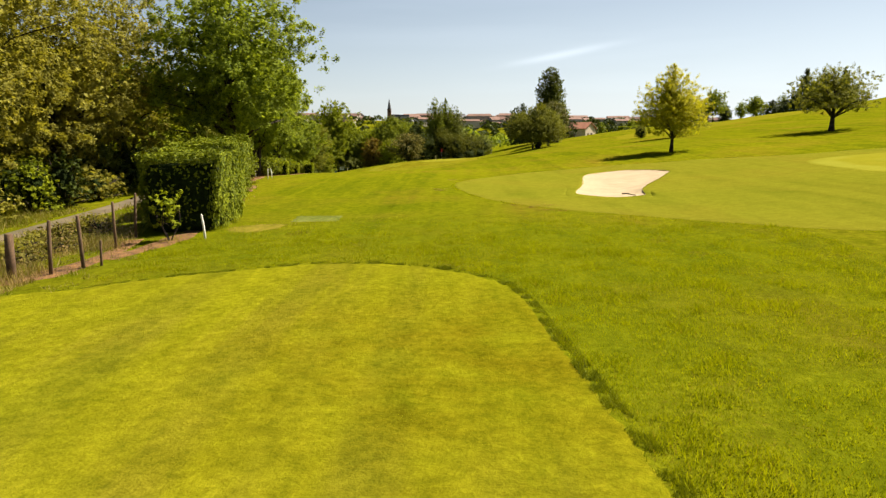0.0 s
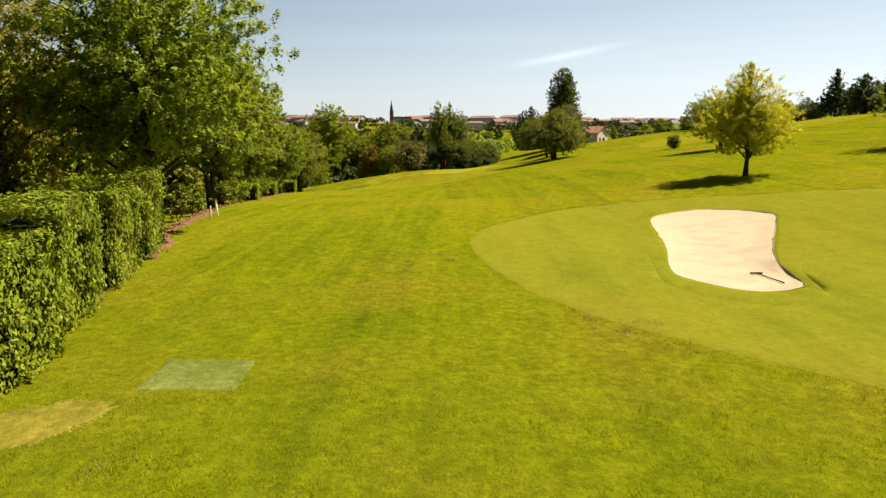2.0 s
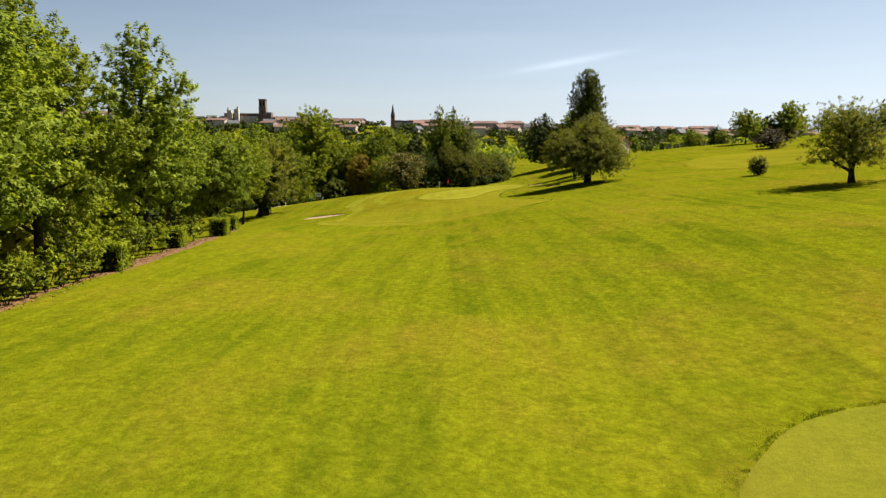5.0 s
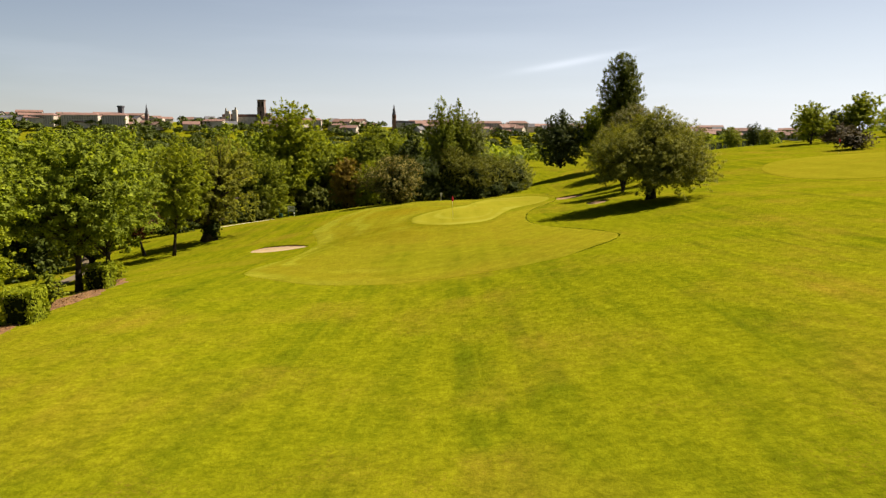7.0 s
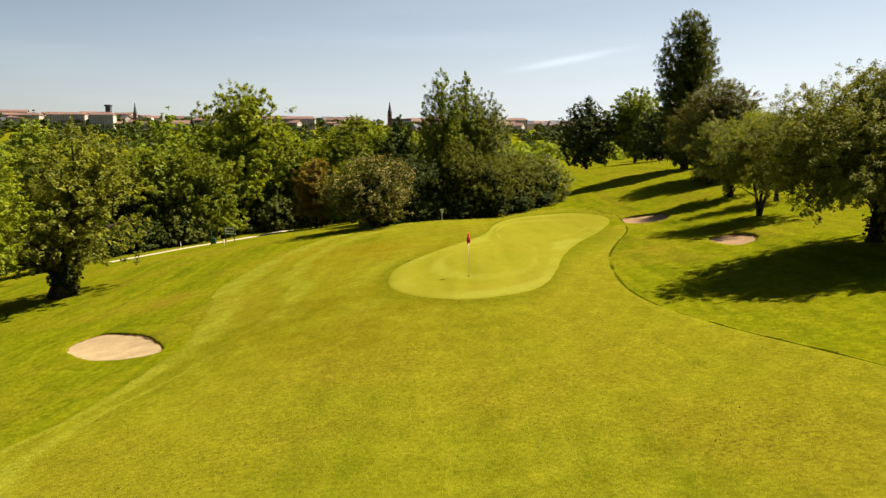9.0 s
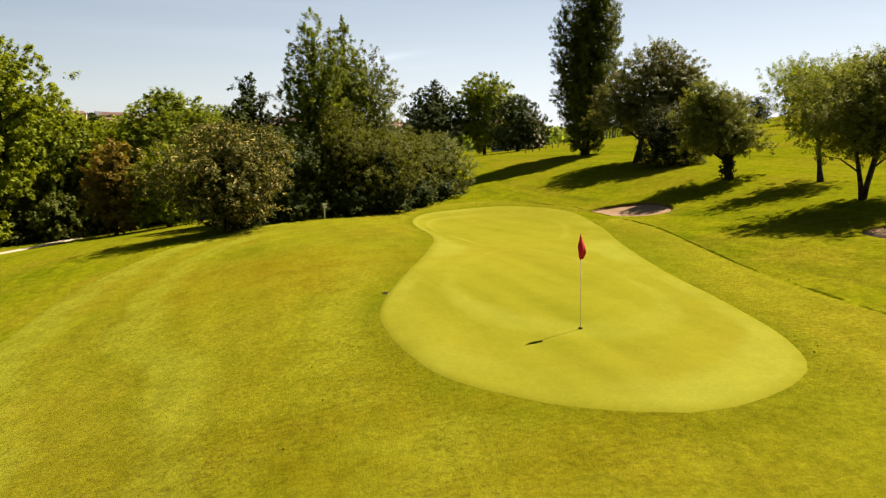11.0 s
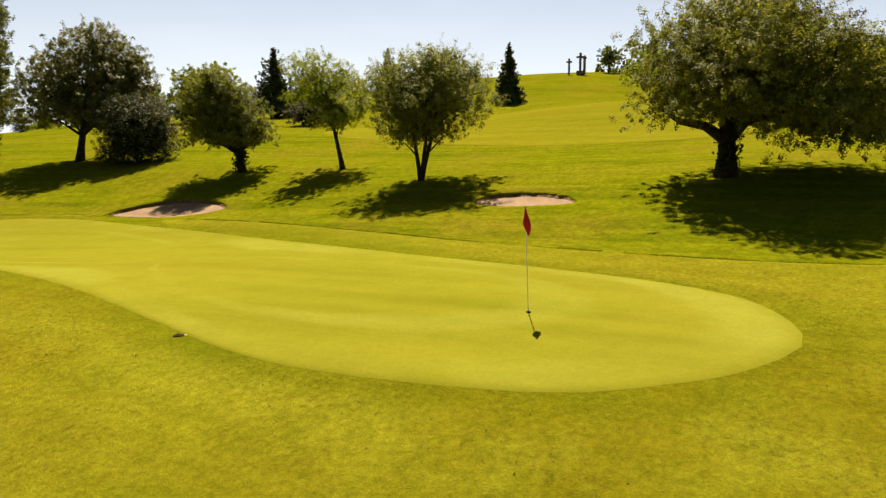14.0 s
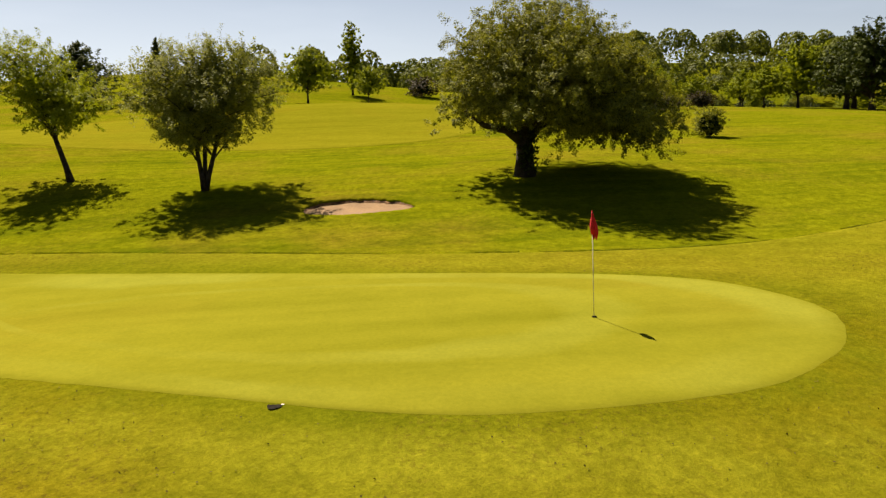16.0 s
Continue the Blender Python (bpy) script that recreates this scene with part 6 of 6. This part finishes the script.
# ---------------------------------------------------------------- hut
def gable_house(name, at, turn, sx, sy, wall_h, roof_h, wall, roof, label, category="building", group="", openings=()):
    t = thing(name, (at[0], at[1], land_at(*at) - 0.1), label, category, group, turn)
    hx, hy = sx / 2, sy / 2
    v = [(-hx, -hy, -0.5), (hx, -hy, -0.5), (hx, hy, -0.5), (-hx, hy, -0.5), (-hx, -hy, wall_h), (hx, -hy, wall_h), (hx, hy, wall_h), (-hx, hy, wall_h), (-hx, 0, wall_h + roof_h), (hx, 0, wall_h + roof_h)]
    f = [(0, 1, 5, 4), (1, 2, 6, 9, 5), (2, 3, 7, 6), (3, 0, 4, 8, 7)]
    child("wall", mesh_of("wall", v, f, wall), t)
    o, th = 0.06 * sy, 0.03 * sy + 0.06
    e = roof_h * (o / hy)
    v = []
    for z in (th, 0):
        v += [(-hx - o, -hy - o, wall_h - e + z), (hx + o, -hy - o, wall_h - e + z), (hx + o, 0, wall_h + roof_h + z), (-hx - o, 0, wall_h + roof_h + z), (hx + o, hy + o, wall_h - e + z), (-hx - o, hy + o, wall_h - e + z)]
    f = [(0, 1, 2, 3), (3, 2, 4, 5), (7, 6, 9, 8), (8, 9, 11, 10), (0, 6, 7, 1), (1, 7, 8, 2), (2, 8, 10, 4), (4, 10, 11, 5), (5, 11, 9, 3), (3, 9, 6, 0)]
    child("roof", mesh_of("roof", v, f, roof), t)
    for kind, x, y, z, wx, wy, wz in openings:
        part(kind, box_bm(wx, wy, wz, (x, y, z), 0.01), BLACK, t, "dark opening")
    return t


gable_house("cottage", (49.8, 206.0), -45, 9.5, 6.5, 4.0, 2.1, PLASTER, ROOF_TILE, "small rendered cottage with terracotta roof", "house",
            openings=[("door", 4.75, 0.6, 1.2, 0.1, 1.1, 2.2), ("window", 4.75, -1.6, 1.8, 0.1, 0.8, 1.0), ("window", -1.0, -3.25, 2.2, 1.0, 0.1, 1.0)])
for i in range(7):
    post((30.0 + 1.7 * i, 152.5 + 1.6 * i), 1.1, 0.06, "wooden rail-fence post near the hut", 360 + i, name="rail_post", group="rail posts")

# ---------------------------------------------------------------- skyline cross
cross = thing("stone_cross", (142.4, 102.2, land_at(142.4, 102.2) - 0.1), "dark stone cross on the skyline", "monument")
part("shaft", box_bm(0.45, 0.45, 4.6, (0, 0, 2.3), 0.05), TOWN_DARK, cross)
part("arm", box_bm(0.4, 1.7, 0.4, (0, 0, 3.7), 0.05), TOWN_DARK, cross)
part("plinth", box_bm(1.4, 1.4, 0.8, (0, 0, 0.4), 0.05), TOWN_DARK, cross)

third_cross = thing("stone_cross", (142.4, 101.3, land_at(142.4, 101.3) - 0.1), "dark stone figure post beside the tall cross", "monument")
part("shaft", box_bm(0.5, 0.5, 4.0, (0, 0, 2.0), 0.08), TOWN_DARK, third_cross)
part("arm", box_bm(0.35, 0.9, 0.35, (0, 0, 3.5), 0.05), TOWN_DARK, third_cross)

small_cross = thing("stone_cross", (142.4, 104.6, land_at(142.4, 104.6) - 0.1), "smaller dark stone cross on the skyline", "monument")
part("shaft", box_bm(0.4, 0.4, 3.4, (0, 0, 1.7), 0.05), TOWN_DARK, small_cross)
part("arm", box_bm(0.35, 1.2, 0.35, (0, 0, 2.7), 0.05), TOWN_DARK, small_cross)
bush("small_cypress", (147.3, 131.2), "narrow dark cypress on the skyline", 3.6, 0.9, LEAF_PINE, 1200, 0.25, 106, kind="column")

# ---------------------------------------------------------------- the town on its hill
town_rng = np.random.RandomState(9)
HOUSES = [
    gable_house("town_house", (-300, 1250), 10, 22, 13, 8, 4, TOWN_WALL, TOWN_ROOF, "distant pale house with tiled roof", group="town houses"),
    gable_house("town_house", (-180, 1250), -15, 30, 14, 10, 4, TOWN_WALL, TOWN_ROOF, "distant long building with tiled roof", group="town houses"),
    gable_house("town_house", (-60, 1250), 60, 16, 12, 9, 5, TOWN_WALL, TOWN_SLATE, "distant house with slate roof", group="town houses"),
    gable_house("town_house", (40, 1250), 5, 36, 15, 12, 3, TOWN_WALL, TOWN_ROOF, "distant broad building with low tiled roof", group="town houses"),
]
for i in range(250):
    x, y = town_rng.uniform(-900, 750), town_rng.uniform(1265, 1385)
    k = town_rng.uniform(0.7, 1.25)
    copy_thing(HOUSES[town_rng.randint(4)], pose(x, y, land_at(x, y) - 3, 0, 0, town_rng.uniform(-40, 40)) @ Matrix.Diagonal((k, k, k, 1)))


def tower_block(name, at, label, pieces, top=None):
    t = thing(name, (at[0], at[1], land_at(*at) - 1), label, "church")
    for kind, sx, sy, sz, x, y, z, mat in pieces:
        part(kind, box_bm(sx, sy, sz, (x, y, z), 0.3), mat, t)
    if top:
        v, f = tube([(top[0], top[1], top[2]), (top[0], top[1], top[3])], [top[4], 0.15], 8)
        child("spire", mesh_of("spire", v, f, TOWN_SLATE), t)
    return t


tower_block("cathedral", (-343, 1300), "distant brown cathedral with square tower and red-roofed nave", [
    ("tower", 13, 13, 34, 0, 0, 17, TOWN_DARK), ("tower", 12, 12, 13, 0, 0, 40, TOWN_DARK), ("parapet", 13.6, 13.6, 1.6, 0, 0, 46.5, TOWN_DARK), ("nave", 62, 22, 17, -40, 5, 8.5, TOWN_WALL), ("nave_roof", 62, 12, 6, -40, 5, 19, TOWN_ROOF),
    ("apse", 9, 16, 24, 11, 4, 12, TOWN_DARK), ("apse", 7, 12, 15, 18, 4, 7.5, TOWN_ROOF), ("belfry_opening", 2.2, 0.6, 8, -3, -6.2, 39, BLACK), ("belfry_opening", 2.2, 0.6, 8, 3, -6.2, 39, BLACK),
    ("window", 2.0, 0.6, 7, 0, -6.7, 24, BLACK)])
tower_block("church", (-107, 1296), "distant brick church with slender slate spire", [("tower", 7, 7, 26, 0, 0, 13, BRICK), ("belfry_opening", 1.6, 0.5, 4, 0, -3.6, 22, BLACK), ("nave", 34, 14, 12, 20, 4, 6, TOWN_WALL), ("nave_roof", 34, 9, 5, 20, 4, 13, TOWN_SLATE)], (0, 0, 26, 45, 3.8))
tower_block("chapel", (-549, 1300), "distant chapel with thin spire", [("tower", 6, 6, 18, 0, 0, 9, TOWN_DARK), ("nave", 26, 12, 10, 15, 4, 5, TOWN_WALL)], (0, 0, 18, 36, 3))
tower_block("twin_towers", (-395, 1290), "distant grey church with twin stubby towers", [("tower", 8, 8, 28, -6, 0, 14, TOWN_WALL), ("tower", 8, 8, 30, 7, 0, 15, TOWN_WALL), ("turret", 2.5, 2.5, 5, -8, -2, 30, TOWN_WALL), ("turret", 2.5, 2.5, 5, 9, -2, 32, TOWN_WALL), ("nave", 20, 20, 16, 0, 14, 8, TOWN_WALL)])
tower_block("water_tower", (-595, 1300), "distant dark round-topped tower above the roofs", [("tower", 8, 8, 30, 0, 0, 15, TOWN_SLATE), ("parapet", 10, 10, 3, 0, 0, 30, TOWN_SLATE)])


def town_terrace(at, turn, long, storeys, label):
    """A long town building: walls, low tiled roof and rows of set-in windows."""
    high = 3.6 * storeys + 8
    t = thing("town_terrace", (at[0], at[1], land_at(*at) - 8), label, "building", "town terraces", turn)
    part("wall", box_bm(long, 14, high, (0, 0, high / 2), 0.2), TOWN_WALL, t)
    v = [(-long / 2 - 1, -8, high), (long / 2 + 1, -8, high), (long / 2 + 1, 8, high), (-long / 2 - 1, 8, high), (-long / 2 + 4, 0, high + 4), (long / 2 - 4, 0, high + 4)]
    child("roof", mesh_of("roof", v, [(0, 1, 5, 4), (1, 2, 5), (2, 3, 4, 5), (3, 0, 4), (3, 2, 1, 0)], TOWN_ROOF), t)
    pane = box_bm(1.3, 0.3, 2.1, (0, 0, 0))
    me = bpy.data.meshes.new("window")
    pane.to_mesh(me)
    pane.free()
    me.materials.append(TOWN_SLATE)
    for row in range(storeys):
        for k in range(int(long / 4.2)):
            child("window", me, t).location = (-long / 2 + 2.6 + 4.2 * k, -7.1, high - 2.6 - 3.6 * row)
    return t


town_terrace((-655, 1275), 6, 62, 5, "distant long pale building with rows of windows")
town_terrace((-588, 1262), 2, 40, 6, "distant tall pale building with rows of windows")
town_terrace((-725, 1282), -4, 46, 4, "distant pale building with a red roof")
town_terrace((-262, 1285), 4, 56, 4, "distant pale building below the cathedral")
town_terrace((60, 1290), -6, 48, 4, "distant pale building on the ridge")
town_terrace((112, 1300), 8, 34, 4, "distant pale building on the ridge")

# ---------------------------------------------------------------- longer grass
def blades(name, x, y, low, high, width, mat, label, seed):
    """Loose grass blades standing on the land."""
    rng = np.random.RandomState(seed)
    n = len(x)
    z = land(x, y)
    a = rng.uniform(0, 2 * np.pi, n)
    tall = np.array([noise.noise((p * 1.1, q * 1.1, 7.7)) for p, q in zip(x, y)])
    h = rng.uniform(low, high, n) * np.clip(0.85 + 1.1 * tall, 0.35, 1.6)
    side = np.c_[np.cos(a), np.sin(a), np.zeros(n)] * (width * rng.uniform(0.6, 1.3, n))[:, None]
    tilt = np.c_[rng.normal(0, 0.42, n), rng.normal(0, 0.42, n), np.ones(n)] * h[:, None]
    at = np.c_[x, y, z - 0.005]
    q = np.stack([at - side, at + side, at + tilt], 1)
    tagged(new(name, quads_mesh(name, q, mat)), label, "grass", kind="stuff")


BLADE = foliage("grass_blade", rgb(0.095, 0.130, 0.002), rgb(0.320, 0.330, 0.006), 0.45, 0.7, rgb(0.240, 0.190, 0.022), 0.06, 0.02)
WEED = foliage("weed_blade", rgb(0.070, 0.080, 0.005), rgb(0.230, 0.215, 0.022), 0.3, 0.7, rgb(0.252, 0.200, 0.067), 0.25)
grass_rng = np.random.RandomState(77)


def along(edge, from_y, to_y, per_metre, out_low, out_high, min_x=-99):
    ang = np.linspace(-np.pi, np.pi, 4000)
    px_, py_ = edge.c[0] + edge.radius(ang) * np.cos(ang), edge.c[1] + edge.radius(ang) * np.sin(ang)
    keep = (py_ > from_y) & (py_ < to_y) & (px_ > min_x)
    seg = np.hypot(np.diff(px_, append=px_[0]), np.diff(py_, append=py_[0])) * keep
    n = int(seg.sum() * per_metre)
    a = ang[grass_rng.choice(len(ang), n, p=seg / seg.sum())] + grass_rng.uniform(-0.002, 0.002, n)
    r = edge.radius(a) + grass_rng.uniform(out_low, out_high, n)
    return edge.c[0] + r * np.cos(a), edge.c[1] + r * np.sin(a)


def patchy(x, y, scale, least):
    """Keeps the places where a broad noise runs high."""
    keep = np.array([noise.noise((a * scale, b * scale, 3.3)) for a, b in zip(x, y)]) > least
    return x[keep], y[keep]


# darker than BLADE: the tee edge's shadow line is put into the colour
EDGE_BLADE = foliage("dark_edge_blade", rgb(0.050, 0.072, 0.002), rgb(0.190, 0.205, 0.008), 0.3, 0.6)
blades("rough_fringe", *patchy(*along(TEE_EDGE, -66, -46, 1300, -0.03, 0.24, -9.0), 3.4, -0.02), 0.02, 0.10, 0.005, EDGE_BLADE, "longer dark rough grass along the tee edge", 1)
blades("rough_fringe", *patchy(*along(APRON_EDGE, 44, 108, 330, -0.02, 0.14, 3.5), 0.8, -0.42), 0.02, 0.07, 0.008, EDGE_BLADE, "dark crumbling turf edge of the apron", 11)
blades("rough_fringe", *patchy(*along(COLLAR_EDGE, -14, -5, 300, -0.02, 0.14), 2.0, -0.1), 0.02, 0.06, 0.009, EDGE_BLADE, "dark turf edge beyond the fairway", 12)
blades("rough_fringe", *patchy(*along(COLLAR_EDGE, -46, -5, 160, -0.03, 0.3), 0.9, -0.1), 0.02, 0.06, 0.007, BLADE, "longer rough grass along the fairway edge", 2)
blades("rough_fringe", *patchy(*along(APRON_EDGE, 40, 104, 110, -0.03, 0.3), 0.7, 0.02), 0.02, 0.05, 0.007, BLADE, "longer rough grass along the apron edge", 3)
DRY_BLADE = foliage("dry_blade", rgb(0.120, 0.085, 0.024), rgb(0.330, 0.240, 0.080), 0.3, 0.7)
straw_x, straw_y = [], []
for cx, cy, r, n in [(-0.2, -25.2, 0.22, 240), (-0.05, -26.0, 0.16, 160), (0.6, -17.2, 0.2, 120), (4.2, -34.6, 0.18, 150), (4.8, -34.9, 0.2, 170), (3.4, -34.2, 0.15, 110), (3.9, -35.4, 0.16, 120), (4.4, -36.4, 0.22, 170),
                     (4.9, -36.9, 0.16, 110), (-2.1, -40.2, 0.2, 110), (-6.6, -39.7, 0.7, 420), (-5.0, -41.5, 0.3, 240), (0.6, -47.6, 0.3, 150), (6.6, -45.2, 0.3, 180), (7.0, -47.4, 0.2, 140), (-1.2, 39.0, 0.2, 90), (4.2, 61.5, 0.16, 90)]:
    straw_x.append(grass_rng.normal(cx, r, n))
    straw_y.append(grass_rng.normal(cy, r, n))
blades("straw_tufts", np.concatenate(straw_x), np.concatenate(straw_y), 0.02, 0.06, 0.008, DRY_BLADE, "scattered dry straw on the grass", 6)
bx_, by_ = grass_rng.uniform(-10, 11, 420000), grass_rng.uniform(-60.5, -38, 420000)
keep = ~TEE_EDGE.inside(bx_, by_, 0.05) & ~COLLAR_EDGE.inside(bx_, by_, 0.0) & (bx_ > -9 - 0.12 * (by_ + 45)) & (grass_rng.uniform(0, 1, len(bx_)) < np.clip((-38 - by_) / 12, 0.15, 1))
blades("rough_blades", bx_[keep], by_[keep], 0.02, 0.085, 0.005, BLADE, "standing blades of rough grass beside the tee", 4)
bx_, by_ = patchy(bx_[keep][:150000], by_[keep][:150000], 1.6, 0.2)
blades("rough_tussocks", bx_, by_, 0.05, 0.13, 0.006, BLADE, "taller tussocks of rough grass beside the tee", 14)
tx_, ty_ = grass_rng.uniform(-11, 2, 60000), grass_rng.uniform(-62, -47, 60000)
keep = TEE_EDGE.inside(tx_, ty_, -0.1)
blades("tee_blades", *patchy(tx_[keep], ty_[keep], 1.1, 0.05), 0.008, 0.022, 0.006, BLADE, "short standing blades on the tee", 7)
sx_, sy_ = grass_rng.uniform(-13.4, -10.3, 6500), grass_rng.uniform(-50.5, -41.5, 6500)
blades("dry_stalks", *patchy(sx_, sy_, 0.9, -0.12), 0.12, 0.55, 0.006, DRY_BLADE, "dry tangled stalks along the fence", 9)
wx_, wy_ = grass_rng.uniform(-12.0, -8.8, 5000), grass_rng.uniform(-49.5, -41.0, 5000)
blades("strip_weeds", *patchy(wx_, wy_, 1.7, 0.12), 0.03, 0.16, 0.010, WEED, "short weeds on the soil beside the fence", 15)
fx_, fy_ = grass_rng.uniform(-21, -10.4, 40000), grass_rng.uniform(-56, -30, 40000)
keep = (np.abs(fx_ + 16.6) > 0.9) & (fx_ < -10.9 - 0.12 * np.maximum(fy_ + 40, 0) * 2.0)
blades("tall_grass", *patchy(fx_[keep], fy_[keep], 0.7, -0.15), 0.08, 0.38, 0.014, WEED, "tall unmown grass behind the fence", 5)


# ---------------------------------------------------------------- fallen leaves and clover on the short grass
def litter(name, x, y, size, mat, label, seed):
    rng = np.random.RandomState(seed)
    at = np.c_[x, y, land(x, y) + 0.03]
    tagged(new(name, quads_mesh(name, leaf_quads(rng, at, np.array([0, 0, 1.0]) + 0.5 * rng.normal(size=(len(x), 3)), size, 0.7), mat)), label, "leaves", kind="stuff")


DRY_LEAF = foliage("dry_leaf", rgb(0.074, 0.037, 0.0133), rgb(0.222, 0.133, 0.052), 0.15, 0.8)
DEAD_LEAF = foliage("dead_leaf", rgb(0.037, 0.030, 0.0059), rgb(0.096, 0.074, 0.0133), 0.1, 0.8)
lx_, ly_ = grass_rng.uniform(-13.5, 9, 9000), grass_rng.uniform(52, 100, 9000)
lx_, ly_ = patchy(lx_, ly_, 0.45, 0.16)
keep = APRON_EDGE.inside(lx_, ly_, -0.4) & ~GREEN_EDGE.inside(lx_, ly_, 0.2)
litter("fallen_leaves", lx_[keep], ly_[keep], 0.034, DEAD_LEAF, "dark fallen leaves scattered on the apron", 8)
rx_ = grass_rng.uniform(0.06, 1, 2600)
sy2_ = -46 + rx_ * 104
sx2_ = np.interp(sy2_, (-46, -42, -30, -17, -3, 14, 33, 43, 59), (-9.6, -8.9, -10.5, -13.5, -16.3, -17.9, -19.2, -21.2, -26.5)) + grass_rng.normal(0, 0.35, 2600)
litter("leaf_litter", sx2_, sy2_, 0.10, DRY_LEAF, "dry brown leaves on the bare soil", 10)
